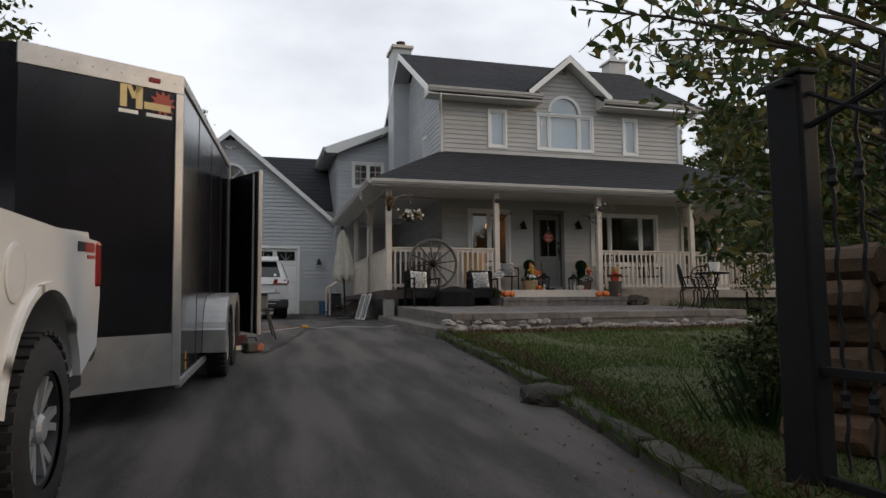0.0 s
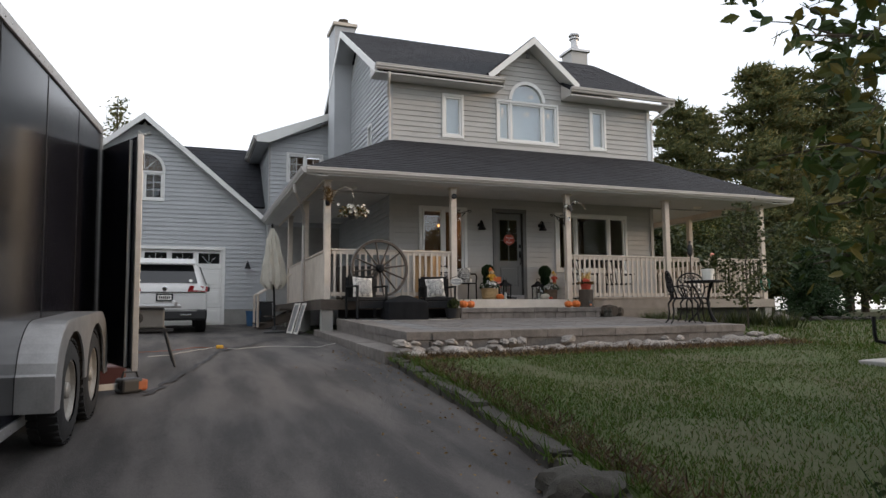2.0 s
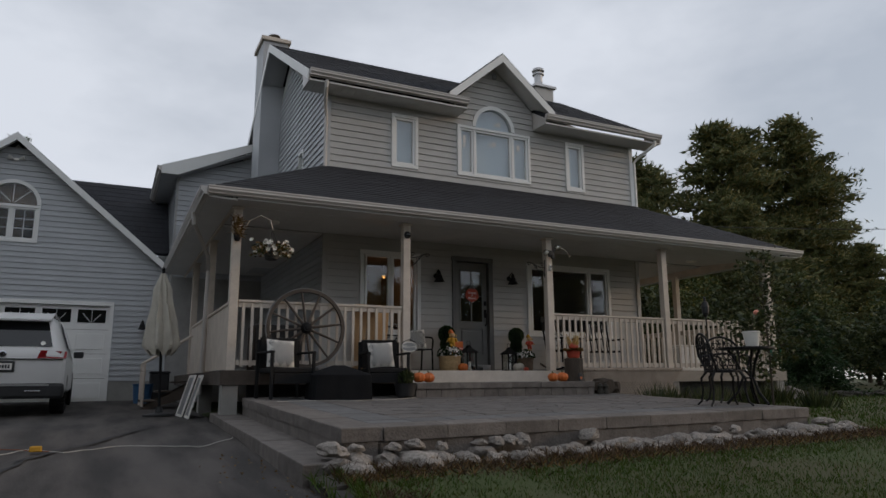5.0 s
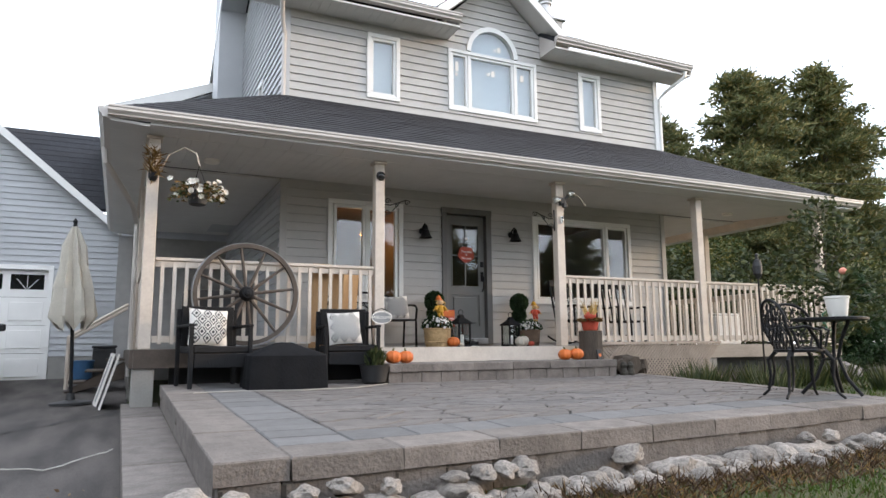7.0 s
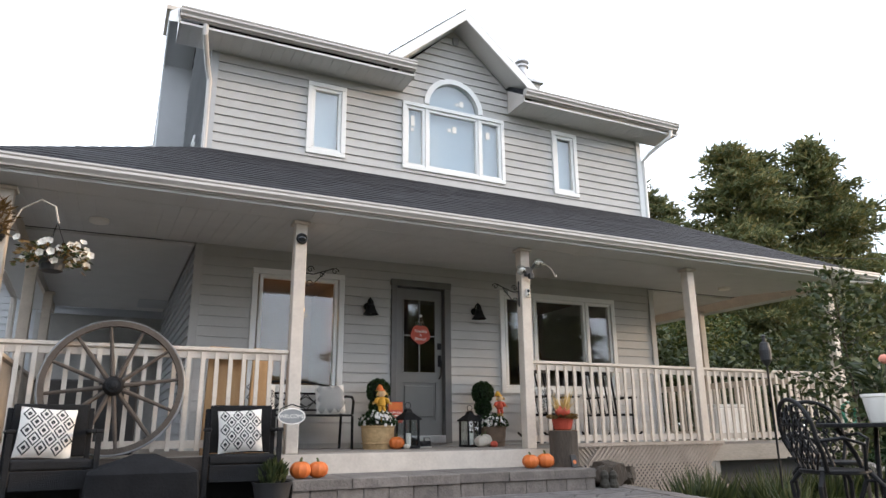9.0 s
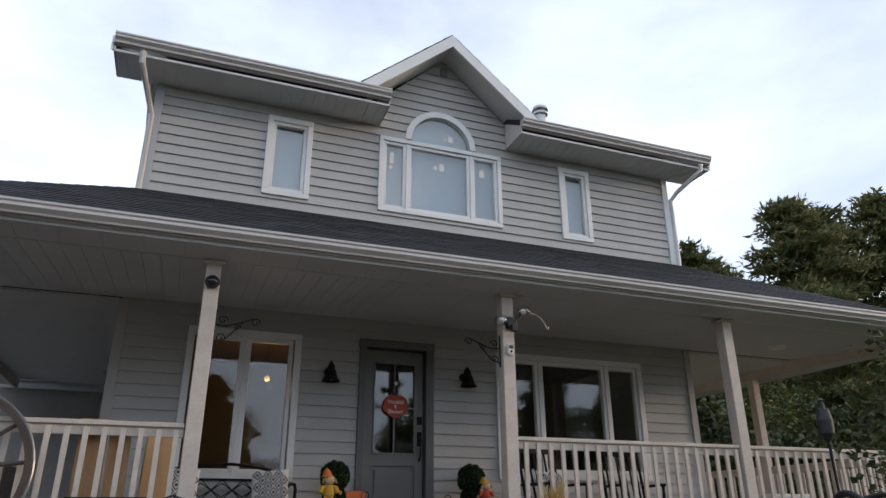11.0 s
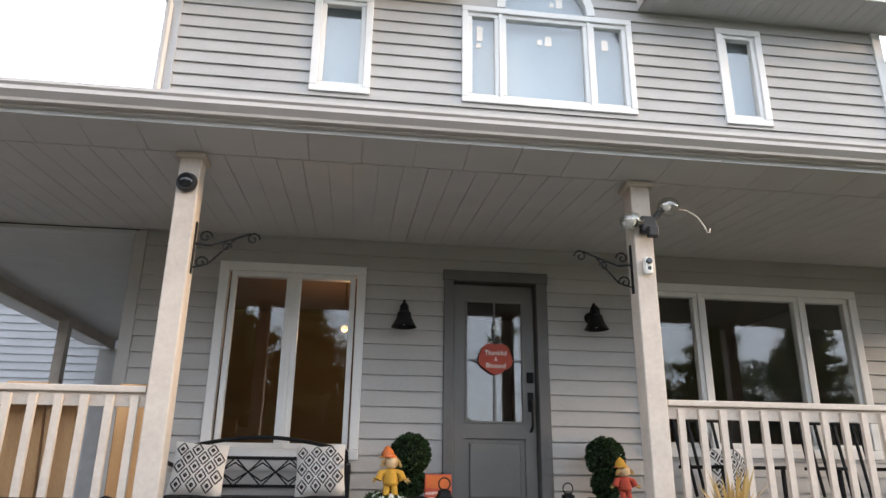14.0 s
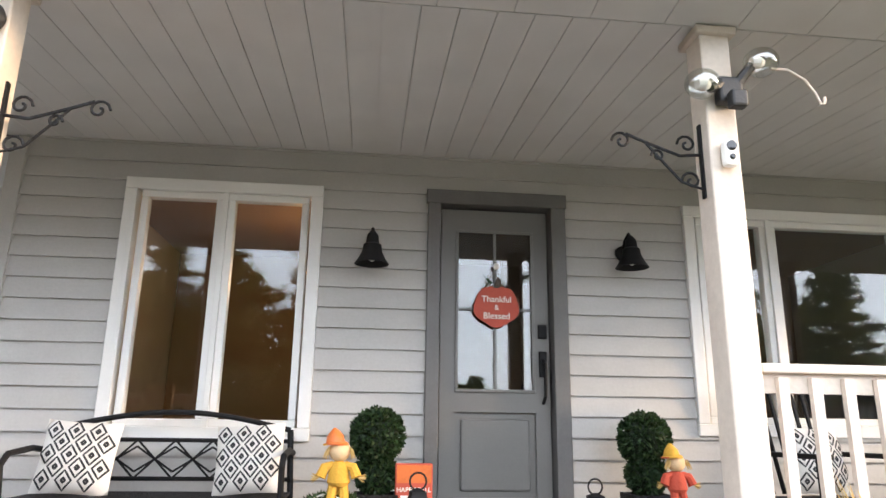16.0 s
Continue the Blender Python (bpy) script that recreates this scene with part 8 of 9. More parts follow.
def ruff(rg):
    a = rg.uniform(0, 6.28)
    return (0.10 * math.cos(a), 0.10 * math.sin(a), 0.14), (math.cos(a), math.sin(a), rg.uniform(-0.3, 0.5)), 0.08, 0.022


blades("leaf_ruff", DRYLEAF, 90, ruff, 0, hp)
bm = B()
box(bm, -0.04, -0.01, 0, 0.04, 0.01, 0.13, 0.004)
t = solo("small_frame", bm, BLACKPLASTIC, "small dark picture frame with a pumpkin drawing", "frame", m=pose(8.56, 14.68, 1.375, -12, 0, 6))
bm = B()
lathe(bm, [(0.022, 0), (0.022, 0.003)], 14, pose(0, -0.010, 0.055, 90))
part("picture", bm, ORANGE, t)
rng = random.Random(9)
for i, (x, y, r) in enumerate(((8.80, 14.75, 0.09), (8.95, 14.72, 0.11), (9.10, 14.80, 0.13), (9.28, 14.85, 0.10))):
    bm = B()
    lathe(bm, [(r * 0.9, -0.16), (r, -0.14), (r * 0.95, 0.0), (r, 0.14), (r * 0.9, 0.16)], 10, Matrix.Rotation(radians(90), 4, "Y"))
    for q in bm.verts:
        q.co += Vector((rng.uniform(-0.012, 0.012), rng.uniform(-0.02, 0.02), rng.uniform(-0.02, 0.02)))
    solo("log", bm, BARK, "rough bark log lying beside the lattice", "log", "logs by the lattice", m=pose(x, y, patio_z(y) + r * 0.92, 0, 0, 30 + i * 33))
for i, (x, y) in enumerate(((8.84, 14.55), (8.93, 14.52))):
    bm = B()
    lathe(bm, [(0.05, 0), (0.055, 0.03), (0.035, 0.09), (0.045, 0.13), (0.025, 0.17), (0.005, 0.18)], 12)
    solo("garden_ornament", bm, ROCK_DARK, "small dark stone garden ornament", "ornament", "garden ornaments", m=pose(x, y, patio_z(y)))


def iron_chair(x, y, rz):
    t = thing("cast_iron_chair", "black cast-iron chair with leafy openwork back", "chair", "cast-iron chairs", pose(x, y, patio_z(y), 0, 0, rz))
    for a in (-1, 1):
        for b in (-1, 1):
            bm = B()
            tube(bm, [(a * 0.15, b * 0.15, 0.42), (a * 0.20, b * 0.20, 0.34), (a * 0.19, b * 0.19, 0.2), (a * 0.21, b * 0.21, 0.06), (a * 0.25, b * 0.25, 0.012)], 0.017, 8, 0.012)
            part("leg", bm, IRON, t)
    bm = B()
    lathe(bm, [(0.19, 0.41), (0.215, 0.42), (0.215, 0.435), (0.20, 0.44), (0.02, 0.432)], 26)
    part("seat", bm, IRON, t)

    def back(u):
        a = math.pi * u
        return (0.24 * math.cos(a) * (1 if math.sin(a) < 0.3 else 1.04), 0.20 + 0.05 * math.sin(a), 0.62 + 0.27 * math.sin(a) ** 0.8)
    bm = B()
    tube(bm, [(0.17, 0.13, 0.43), (0.225, 0.17, 0.55)] + [back(k / 16) for k in range(17)] + [(-0.225, 0.17, 0.55), (-0.17, 0.13, 0.43)], 0.015, 8)
    fr = part("back_frame", bm, IRON, t)
    rng = random.Random(3)
    for k in range(9):
        x0 = -0.16 + 0.04 * k
        bm = B()
        sgn = 1 if k % 2 else -1
        top = 0.86 - 1.6 * x0 * x0 * 2.2
        tube(bm, [(x0 * 0.8, 0.17, 0.44), (x0 + sgn * 0.05, 0.19, 0.54), (x0 - sgn * 0.04, 0.21, 0.66), (x0 + sgn * 0.04, 0.23, 0.76), (x0, 0.24, top)], 0.008, 5)
        part("vine", bm, IRON, fr)
        for j in range(5):
            z = 0.5 + 0.075 * j
            if z > top - 0.02:
                continue
            bm = B()
            xx = x0 + rng.uniform(-0.03, 0.03)
            a = rng.uniform(0, 6.28)
            poly(bm, [(xx + 0.028 * math.cos(a), 0.2 + (z - 0.5) * 0.11, z + 0.028 * math.sin(a)), (xx + 0.012 * math.cos(a + 1.57), 0.2 + (z - 0.5) * 0.11, z + 0.012 * math.sin(a + 1.57)), (xx - 0.028 * math.cos(a), 0.2 + (z - 0.5) * 0.11, z - 0.028 * math.sin(a)), (xx + 0.012 * math.cos(a - 1.57), 0.2 + (z - 0.5) * 0.11, z + 0.012 * math.sin(a - 1.57))], (0, 0.006, 0))
            part("leaf", bm, IRON, fr)
    for a in (-1, 1):
        bm = B()
        tube(bm, [(a * 0.235, 0.19, 0.62), (a * 0.27, 0.05, 0.64), (a * 0.26, -0.08, 0.60), (a * 0.20, -0.10, 0.44)], 0.012, 7)
        part("arm", bm, IRON, t)


iron_chair(8.42, 11.62, 62)
iron_chair(9.10, 12.12, -25)
tb = thing("iron_table", "round black cast-iron patio table", "table", m=pose(8.95, 11.68, patio_z(11.68)))
bm = B()
lathe(bm, [(0.32, 0.70), (0.335, 0.705), (0.335, 0.725), (0.325, 0.73), (0.02, 0.73)], 32)
part("tabletop", bm, IRON, tb)
for k in range(3):
    a = 2 * math.pi * k / 3 + 0.4
    c_, s_ = math.cos(a), math.sin(a)
    bm = B()
    tube(bm, [(0.22 * c_, 0.22 * s_, 0.70), (0.12 * c_, 0.12 * s_, 0.52), (0.07 * c_, 0.07 * s_, 0.35), (0.15 * c_, 0.15 * s_, 0.16), (0.29 * c_, 0.29 * s_, 0.015)], 0.017, 8)
    part("leg", bm, IRON, tb)
bm = B()
tube(bm, arc((0, 0, 0.34), 0.075, 0, 345, 16, "xy"), 0.010, 6, closed=True)
part("ring", bm, IRON, tb)
fp = thing("flower_pot", "white flower pot with a green plant and pink bloom", "potted plant", m=pose(8.92, 11.56, patio_z(11.68) + 0.732))
bm = B()
lathe(bm, [(0.075, 0), (0.08, 0.01), (0.105, 0.17), (0.112, 0.175), (0.112, 0.195), (0.095, 0.195)], 24)
part("pot", bm, SIGNWHITE, fp, smooth=True)


def sprig(rg):
    a = rg.uniform(0, 6.28)
    h = rg.uniform(0.15, 0.42)
    return (0.12 * math.cos(a) * h * 2 + 0.03, 0.12 * math.sin(a) * h * 2, h), (math.cos(a), math.sin(a), rg.uniform(-0.2, 0.9)), 0.10, 0.026


blades("foliage", SHRUB, 130, sprig, 0, fp)
bm = B()
bmesh.ops.create_icosphere(bm, subdivisions=2, radius=0.035, matrix=Matrix.Translation((0.10, -0.02, 0.44)))
part("bloom", bm, mat("salmon_petal", (0.7, 0.26, 0.18), 0.7), fp)
bm = B()
tube(bm, [(0.02, 0, 0.15), (0.07, -0.01, 0.32), (0.10, -0.02, 0.43)], 0.006, 5)
part("flower_stem", bm, STEM, fp)

tk = thing("garden_torch", "black garden torch on a slim stake", "torch", m=pose(10.22, 13.5, lawn_z(10.2, 13.5)))
bm = B()
tube(bm, [(0, 0, -0.05), (0, 0, 1.55)], 0.011, 7)
part("stake", bm, IRON, tk)
bm = B()
lathe(bm, [(0.02, 1.50), (0.055, 1.56), (0.06, 1.66), (0.045, 1.74), (0.02, 1.75), (0.018, 1.80), (0.03, 1.81), (0.005, 1.83)], 16)
part("canister", bm, BLACKPLASTIC, tk)
hk = thing("plant_hook", "bent black steel rod standing in the lawn", "garden hook", m=pose(4.38, 4.98, lawn_z(4.4, 5.0)))
bm = B()
tube(bm, [(0, 0, -0.05), (0, 0, 0.62), (0.0, 0, 0.66), (-0.12, 0, 0.68), (-0.13, 0, 0.72), (-0.13, 0, 0.82)], 0.011, 7)
part("rod", bm, IRON, hk)

# hanging basket and jar lantern at the first post
hb_ = thing("hanging_basket", "hanging basket of white petunias on a cane hook", "hanging basket", m=pose(3.48, P - 0.30, 3.20))
bm = B()
lathe(bm, [(0.07, -0.10), (0.09, -0.09), (0.11, 0.04), (0.12, 0.05)], 20)
part("basket", bm, BLACKPLASTIC, hb_)
for k in range(3):
    a = 2.1 * k
    bm = B()
    tube(bm, [(0.11 * math.cos(a), 0.11 * math.sin(a), 0.05), (0, 0, 0.34)], 0.003, 4)
    part("wire", bm, IRON, hb_)
bm = B()
tube(bm, [(-0.38, 0.22, 0.30), (-0.30, 0.18, 0.48), (-0.15, 0.08, 0.55), (-0.03, 0.01, 0.48), (0, 0, 0.36), (0.015, 0, 0.33)], 0.008, 6)
part("cane_hook", bm, CREAM, hb_)


def trail(rg):
    a = rg.uniform(0, 6.28)
    r = rg.uniform(0.05, 0.27)
    return (r * math.cos(a), r * math.sin(a) * 0.7, 0.08 + rg.uniform(-0.10, 0.08) - 0.15 * r), (math.cos(a), math.sin(a), rg.uniform(-0.7, 0.5)), 0.06, 0.016


blades("foliage", DRYLEAF, 160, trail, 0, hb_)
blades("leaves", SHRUB, 160, trail, 0, hb_)
rng = random.Random(12)
for k in range(26):
    a, r = rng.uniform(0, 6.28), rng.uniform(0.10, 0.30)
    d = Vector((math.cos(a) * 0.5, -0.9, rng.uniform(0.0, 0.8))).normalized()
    c = Vector((r * math.cos(a), r * math.sin(a) * 0.7 - 0.03, 0.10 + rng.uniform(-0.13, 0.09)))
    bm = B()
    q = d.to_track_quat("Z", "Y").to_matrix()
    cc = bm.verts.new(c - d * 0.02)
    ring = [bm.verts.new(c + q @ Vector((0.036 * (1 if j % 2 else 0.82) * math.cos(j * math.pi / 5), 0.036 * (1 if j % 2 else 0.82) * math.sin(j * math.pi / 5), 0))) for j in range(10)]
    for j in range(10):
        bm.faces.new((cc, ring[j], ring[(j + 1) % 10]))
    part("bloom", bm, PETAL, hb_)
t = thing("straw_bouquet", "dried straw bunch with an owl-like ornament tied to the post", "ornament", m=pose(3.03, P - 0.075, 3.52))


def bunch(rg):
    return (rg.gauss(0, 0.03), rg.gauss(-0.02, 0.02), rg.uniform(-0.1, 0.2)), (rg.gauss(0, 0.6), -0.3, rg.gauss(0.4, 0.7)), 0.13, 0.012


blades("straw", DRYLEAF, 90, bunch, 0, t)
bm = B()
lathe(bm, [(0.03, -0.14), (0.05, -0.10), (0.05, -0.03), (0.02, 0.0)], 12)
part("jar", bm, IRON, t)

# umbrella
um = thing("patio_umbrella", "closed beige canvas patio umbrella on a dark pole", "umbrella", m=pose(2.28, 17.2, ground_z(0, 17.2), 0, -2, 0))
bm = B()
tube(bm, [(0, 0, 0.05), (0, 0, 2.30)], 0.022, 8)
part("pole", bm, IRON, um)
bm = B()
lathe(bm, [(0.24, 0), (0.24, 0.03), (0.06, 0.06), (0.04, 0.14)], 24)
part("base", bm, BLACKPLASTIC, um)
bm = B()
n = 48
rings = []
for r, z in ((0.20, 0.98), (0.235, 1.10), (0.20, 1.45), (0.14, 1.75), (0.12, 2.0), (0.03, 2.26)):
    rings.append([bm.verts.new((r * (1 + 0.26 * math.cos(8 * 2 * math.pi * i / n + z * 2)) * math.cos(2 * math.pi * i / n), r * (1 + 0.26 * math.cos(8 * 2 * math.pi * i / n + z * 2)) * math.sin(2 * math.pi * i / n), z + (0.06 * math.cos(8 * 2 * math.pi * i / n + 2) if z < 1.05 else 0))) for i in range(n)])
for a, b in zip(rings, rings[1:]):
    for i in range(n):
        bm.faces.new((a[i], a[(i + 1) % n], b[(i + 1) % n], b[i]))
bm.faces.new(rings[-1])
part("canopy", bm, CANVAS, um, smooth=True)
bm = B()
lathe(bm, [(0.03, 2.26), (0.02, 2.30), (0.03, 2.33), (0.005, 2.37)], 12)
part("finial", bm, IRON, um)

# screens leaning on the deck, bin, side stairs
for i, (y, rz) in enumerate(((16.3, 0), (16.75, 4))):
    t = thing("window_screen", "white framed old window screen leaning on the deck", "screen", "leaning screens", pose(2.62 - 0.05 * i, y, ground_z(0, y), 0, 16, rz))
    for a, b, c, d in ((0, 0.5, 0, 0.04), (0, 0.5, 0.62, 0.66), (0, 0.04, 0.04, 0.62), (0.46, 0.5, 0.04, 0.62)):
        bm = B()
        box(bm, -0.012, a, c, 0.012, b, d)
        part("frame", bm, SIGNWHITE, t)
    bm = B()
    box(bm, -0.002, 0.04, 0.04, 0.002, 0.46, 0.62)
    part("mesh", bm, STEEL, t)
bm = B()
lathe(bm, [(0.16, 0), (0.17, 0.01), (0.20, 0.38), (0.21, 0.39), (0.21, 0.41), (0.19, 0.41)], 22)
solo("recycling_tub", bm, BLUEBIN, "blue plastic tub by the garage", "bin", m=pose(2.2, 21.6, ground_z(0, 21.6)))
bm = B()
box(bm, -0.2, -0.2, 0, 0.2, 0.2, 0.62, 0.03)
t = solo("waste_bin", bm, BLACKPLASTIC, "dark waste bin by the garage corner", "bin", m=pose(2.55, 22.2, ground_z(0, 22.2)))
bm = B()
box(bm, -0.22, -0.22, 0.62, 0.22, 0.22, 0.67, 0.02)
part("lid", bm, BLACKPLASTIC, t)
st = thing("side_stairs", "weathered wooden stairs up to the side porch", "stairs", m=pose(2.90, 19.2, ground_z(0, 19.2)))
for i in range(3):
    bm = B()
    box(bm, -0.28 * (i + 1), 0, 0.50 - 0.17 * i - 0.03, -0.28 * i, 1.0, 0.50 - 0.17 * i, 0.004)
    part("tread", bm, GREYWOOD, st)
for yy in (0.0, 0.96):
    bm = B()
    poly(bm, [(0, yy, 0.45), (-0.84, yy, 0.0), (-0.70, yy, 0.0), (0, yy, 0.2)], (0, 0.04, 0))
    part("stringer", bm, GREYWOOD, st)
    bm = B()
    tube(bm, [(-0.8, yy, 0.05), (-0.8, yy, 0.85)], 0.03, 6)
    part("newel", bm, CREAM, st)
    bm = B()
    tube(bm, [(-0.8, yy, 0.84), (0.0, yy, 1.35)], 0.028, 6)
    part("handrail", bm, CREAM, st)

# table saw on a stand
sw = thing("table_saw", "portable table saw on a folding metal stand", "table saw", m=pose(0.02, 11.1, ground_z(0, 11.1), 3, 0, 4))
bm = B()
box(bm, -0.42, -0.30, 0.70, 0.42, 0.30, 0.725, 0.006)
part("table", bm, STEEL, sw)
bm = B()
box(bm, -0.26, -0.24, 0.46, 0.24, 0.24, 0.698, 0.02)
part("housing", bm, mat("grey_tool_plastic", (0.16, 0.16, 0.155), 0.55, vary=0.2), sw)
bm = B()
lathe(bm, [(0.06, 0), (0.06, 0.02), (0.03, 0.03)], 18, pose(-0.05, -0.241, 0.58, 90))
part("handwheel", bm, BLACKPLASTIC, sw)
bm = B()
box(bm, -0.20, -0.246, 0.60, -0.12, -0.241, 0.66)
part("switch", bm, REDPAINT, sw)
bm = B()
box(bm, 0.34, -0.33, 0.727, 0.37, 0.33, 0.77)
part("fence", bm, ALU, sw)
for a in (-1, 1):
    for b in (-1, 1):
        bm = B()
        tube(bm, [(a * 0.24, b * 0.20, 0.46), (a * 0.37, b * 0.27, 0.0)], 0.017, 7)
        part("leg", bm, BLACKPLASTIC, sw)
bm = B()
box(bm, -0.34, -0.23, 0.42, 0.34, -0.19, 0.455)
part("crossbar", bm, BLACKPLASTIC, sw)

cs = thing("chainsaw", "orange and black chainsaw lying on the drive", "chainsaw", m=pose(0.06, 9.15, ground_z(0, 9.15), 2, 0, 35) @ Matrix.Diagonal((0.8, 0.8, 0.8, 1)))
bm = B()
box(bm, -0.16, -0.09, 0, 0.10, 0.09, 0.17, 0.03)
part("engine", bm, BLACKPLASTIC, cs)
bm = B()
box(bm, 0.02, -0.092, 0.02, 0.16, 0.092, 0.15, 0.025)
part("cover", bm, mat("faded_orange_plastic", (0.30, 0.075, 0.02), 0.5), cs)
bm = B()
tube(bm, [(-0.12, 0, 0.16), (-0.10, 0, 0.24), (0.05, 0, 0.24), (0.09, 0, 0.15)], 0.014, 7)
part("handle", bm, BLACKPLASTIC, cs)
bm = B()
box(bm, -0.52, -0.005, 0.05, -0.15, 0.005, 0.12, 0.003)
part("bar", bm, STEEL, cs)
bm = B()
box(bm, -0.22, -0.13, 0, 0.22, 0.13, 0.2, 0.02)
solo("tool_case", bm, mat("dark_red_case", (0.085, 0.028, 0.024), 0.5), "dark red tool case on the drive", "tool case", m=pose(-0.25, 9.6, ground_z(0, 9.6), 2, 0, 10))

# cords across the drive and the patio
rng = random.Random(21)


def cord(pts, zf, mat_, label, r=0.0045):
    bm = B()
    dense = []
    for (x0, y0), (x1, y1) in zip(pts, pts[1:]):
        for k in range(6):
            f = k / 6
            dense.append((x0 + (x1 - x0) * f + rng.uniform(-0.02, 0.02), y0 + (y1 - y0) * f + rng.uniform(-0.02, 0.02)))
    tube(bm, [(x, y, zf(x, y) + r) for x, y in dense], r, 6)
    solo("extension_cord", bm, mat_, label, "cord", "extension cords")


cord([(5.45, 14.35), (5.0, 14.05), (4.4, 13.95), (3.8, 14.1), (3.35, 14.0)], lambda x, y: patio_z(y) + 0.004, CORD, "pale extension cord lying over the patio")
cord([(2.80, 13.2), (2.4, 12.6), (1.7, 12.9), (1.2, 12.6), (0.9, 12.9), (0.6, 12.5), (0.3, 12.0), (0.0, 11.9)], lambda x, y: ground_z(x, y) + 0.016, CORD, "pale extension cord lying on the drive")
cord([(1.1, 12.7), (0.7, 13.0), (0.3, 12.6), (-0.3, 12.4), (-1.2, 12.1)], lambda x, y: ground_z(x, y) + 0.016, CORDO, "orange extension cord lying on the drive")
bm = B()
box(bm, -0.05, -0.03, 0, 0.05, 0.03, 0.05, 0.01)
solo("cord_plug", bm, YELLOW, "yellow socket end of an extension cord", "plug", m=pose(0.98, 12.75, ground_z(0, 12.75) + 0.018))
bm = B()
n = 40
tube(bm, [(13.9 + 0.14 * math.cos(a) + 0.02 * math.sin(a * 7), P - 0.10 - 0.02 * (k % 3), 1.95 + 0.17 * math.sin(a)) for k, a in [(k, k * 0.5) for k in range(n)]], 0.016, 6)
solo("garden_hose", bm, GREENHOSE, "coiled green garden hose on the end post", "hose")
# overhead wire
bm = B()
tube(bm, [(12.2 + 34 * f, 22.8 - 4 * f, 6.35 + 2.6 * f - 2.2 * f * (1 - f)) for f in [k / 12 for k in range(13)]], 0.012, 5)
solo("overhead_wire", bm, RUBBER, "thin black overhead wire to the house", "wire", kind="structure")

# ---- grass, litter ----
rng = random.Random(33)


def grass_spot(rg):
    while True:
        y = 2.0 + 9.5 * rg.random() ** 0.8
        x = kerb_x(y) + 0.10 + 9.0 * rg.random() ** 1.7
        if x < PX1 + 0.6 and y > front_y(max(PX0, min(PX1, x))) - 0.28:
            continue
        if x < PX1 + 0.6 and y > front_y(max(PX0, min(PX1, x))) - 0.75 and rg.random() < 0.7:
            continue
        if x < kerb_x(y) + 0.4 and rg.random() < 0.6:
            continue
        dry = noise.noise((x * 0.6, y * 0.6, 5))
        if dry > 0.28 and rg.random() < 0.6:
            continue
        h = rg.uniform(0.02, 0.05)
        return (x, y, lawn_z(x, y) - 0.004), (rg.gauss(0, 0.45), rg.gauss(0, 0.45), 1), h, rg.uniform(0.003, 0.006)


blades("grass", GRASS, 95000, grass_spot, 0, None, "short green lawn grass with dry patches", "grass", shape="blade")


def grass_far(rg):
    x, y = rg.uniform(9.5, 20), rg.uniform(2, 16)
    return (x, y, lawn_z(x, y) - 0.004), (rg.gauss(0, 0.5), rg.gauss(0, 0.5), 1), rg.uniform(0.05, 0.10), rg.uniform(0.007, 0.013)


blades("grass", GRASS, 20000, grass_far, 0, None, "short green lawn grass farther off", "grass", shape="blade")


def kerb_weed(rg):
    y = rg.uniform(-1, 10.3)
    x = kerb_x(y) + rg.choice((0.14, 0.15, 0.12, -0.06)) + rg.gauss(0, 0.03)
    return (x, y, lawn_z(max(x, kerb_x(y) + 0.1), y) - 0.03), (rg.gauss(-0.3, 0.6), rg.gauss(0, 0.5), 1), rg.uniform(0.06, 0.16), rg.uniform(0.004, 0.008)


blades("kerb_weeds", GRASS, 2600, kerb_weed, 0, None, "weeds and long grass along the kerb", "weeds", shape="blade")


def dead_weed(rg):
    if rg.random() < 0.6:
        x = rg.uniform(PX0 - 0.3, PX1 + 0.6)
        y = front_y(max(PX0, min(PX1, x))) - 0.30 - abs(rg.gauss(0, 0.24))
    else:
        y = rg.uniform(0.5, 9.6)
        x = kerb_x(y) + 0.12 + abs(rg.gauss(0, 0.16))
    return (x, y, lawn_z(x, y) - 0.004), (rg.gauss(0, 0.9), rg.gauss(0, 0.9), 0.8), rg.uniform(0.03, 0.13), rg.uniform(0.004, 0.009)


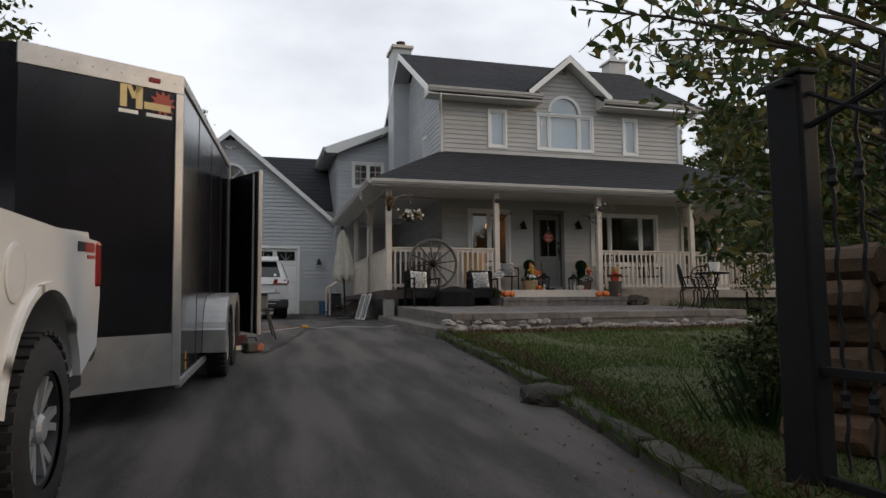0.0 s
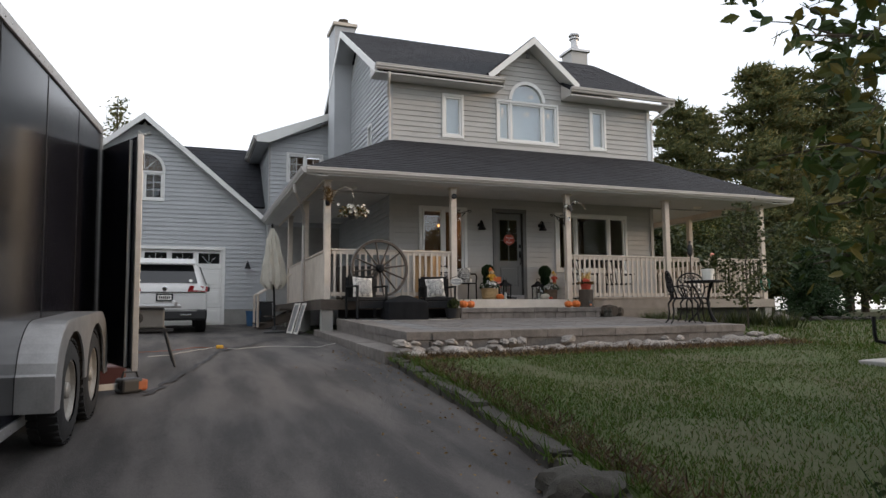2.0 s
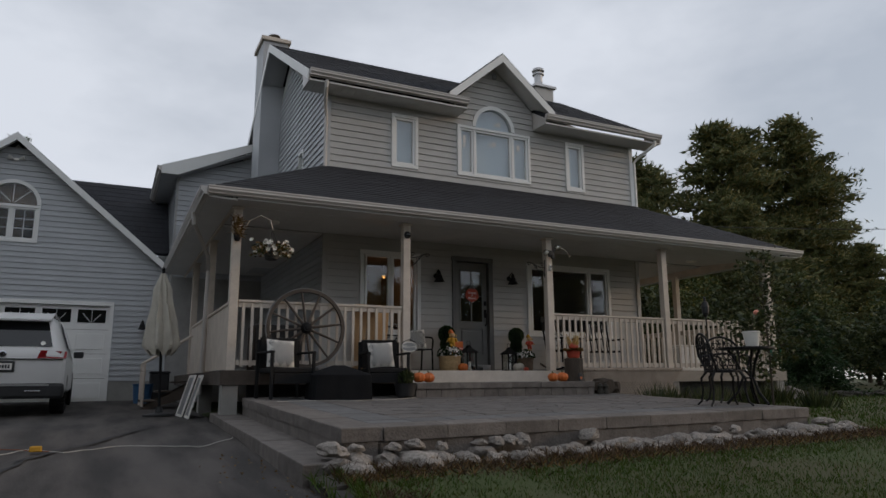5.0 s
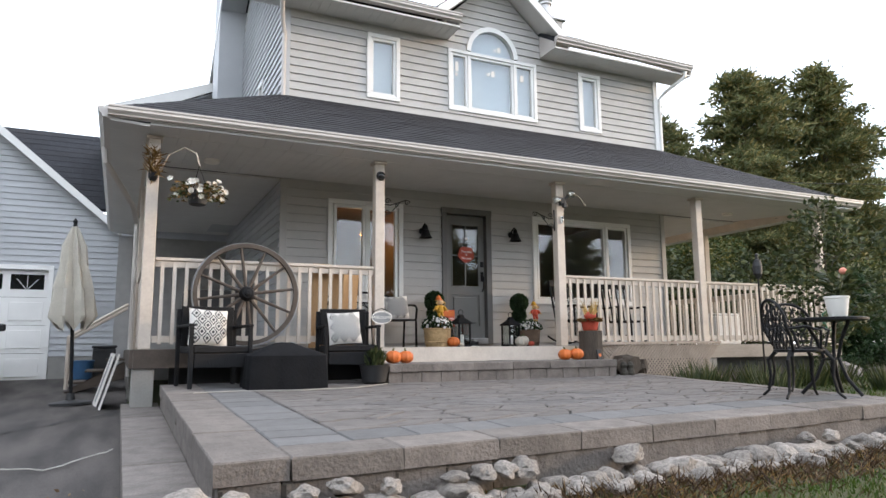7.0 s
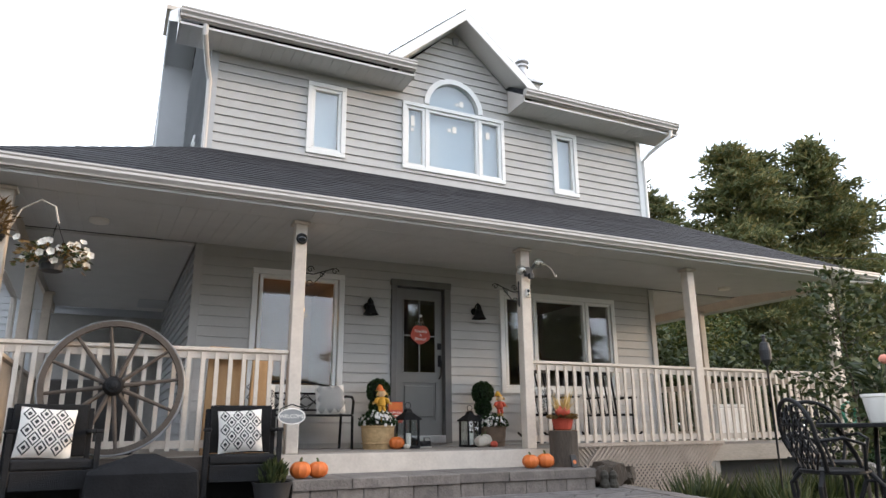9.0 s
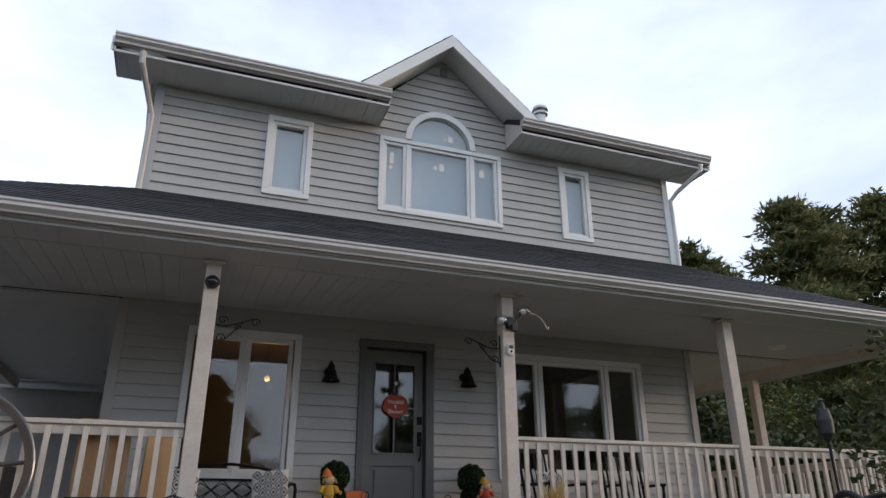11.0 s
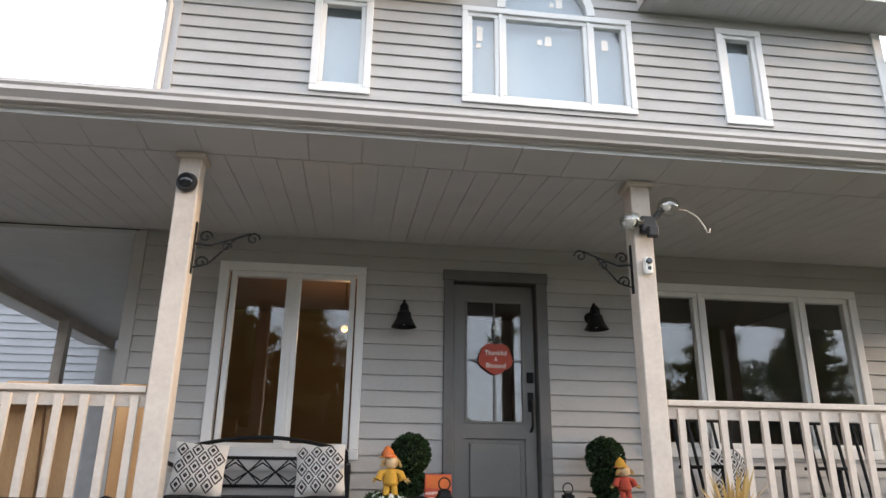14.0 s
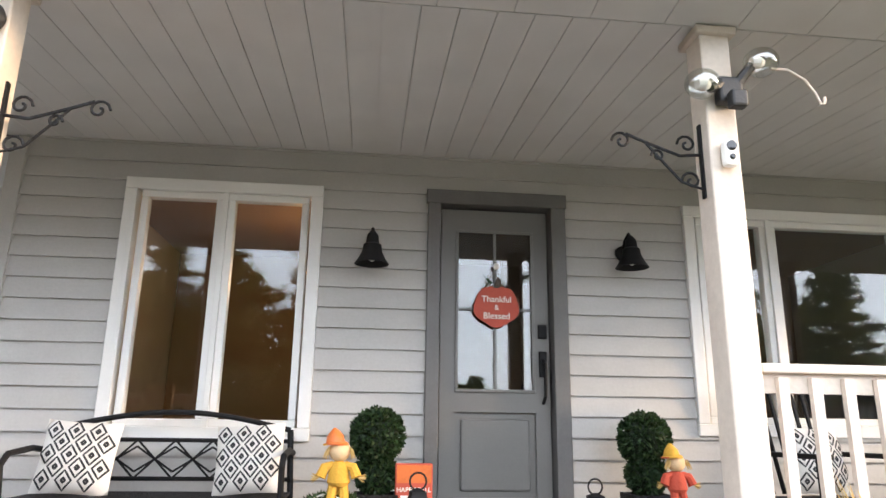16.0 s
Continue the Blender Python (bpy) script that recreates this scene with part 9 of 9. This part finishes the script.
blades("dead_weeds", DEADWEED, 9000, dead_weed, 0, None, "withered reddish-brown weeds and leaf litter edging the lawn", "weeds", shape="blade")


def litter(rg):
    y = rg.uniform(-1, 12)
    x = kerb_x(y) - 0.05 - abs(rg.gauss(0, 0.35))
    return (x, y, ground_z(x, y) + 0.014), (rg.gauss(0, 1), rg.gauss(0, 1), 0.12), rg.uniform(0.015, 0.04), rg.uniform(0.005, 0.012)


blades("leaf_litter", DRYLEAF, 420, litter, 0, None, "scattered dry leaves along the drive's edge", "litter")


def strip(rg):
    x = rg.uniform(2.9, 10)
    y = front_y(min(x, PX1)) - rg.uniform(0.12, 0.75)
    return (x, y, lawn_z(x, y) - 0.004), (rg.gauss(0, 0.9), rg.gauss(0, 0.9), 0.7), rg.uniform(0.04, 0.10), rg.uniform(0.004, 0.008)


blades("dry_grass", DRYLEAF, 3200, strip, 0, None, "brown dry grass along the edge stones", "dry grass", shape="blade")


def clump(cx, cy, n, h, spread, name, label, mat_=SHRUB, w=0.010):
    t = thing(name, label, "plant", "", pose(cx, cy, lawn_z(cx, cy)))

    def f(rg):
        a = rg.uniform(0, 6.28)
        r = abs(rg.gauss(0, spread))
        return (r * math.cos(a), r * math.sin(a), 0), (math.cos(a) * rg.uniform(0.2, 0.9), math.sin(a) * rg.uniform(0.2, 0.9), 1.2), h * rg.uniform(0.5, 1.15), w
    b = blades("leaves", mat_, n, f, 0, t, shape="blade")
    return t


clump(3.35, 3.75, 110, 0.62, 0.18, "ornamental_grass", "tall arching dark grass clump by the kerb", BOX, 0.011)
clump(3.95, 3.95, 120, 0.50, 0.22, "ornamental_grass", "tall arching dark grass clump by the kerb", BOX, 0.012)
clump(4.3, 3.4, 160, 0.6, 0.25, "ornamental_grass", "tall arching dark grass clump by the gate", BOX, 0.012)
for i, (x, y) in enumerate(((9.9, 14.4), (10.4, 14.6), (10.9, 14.3), (11.5, 14.5), (12.3, 14.5), (13.1, 14.6), (10.1, 13.3), (12.8, 13.6))):
    clump(x, y, 150, 0.42, 0.16, "bed_plant", "leafy green perennial in the porch bed", SHRUB, 0.017)
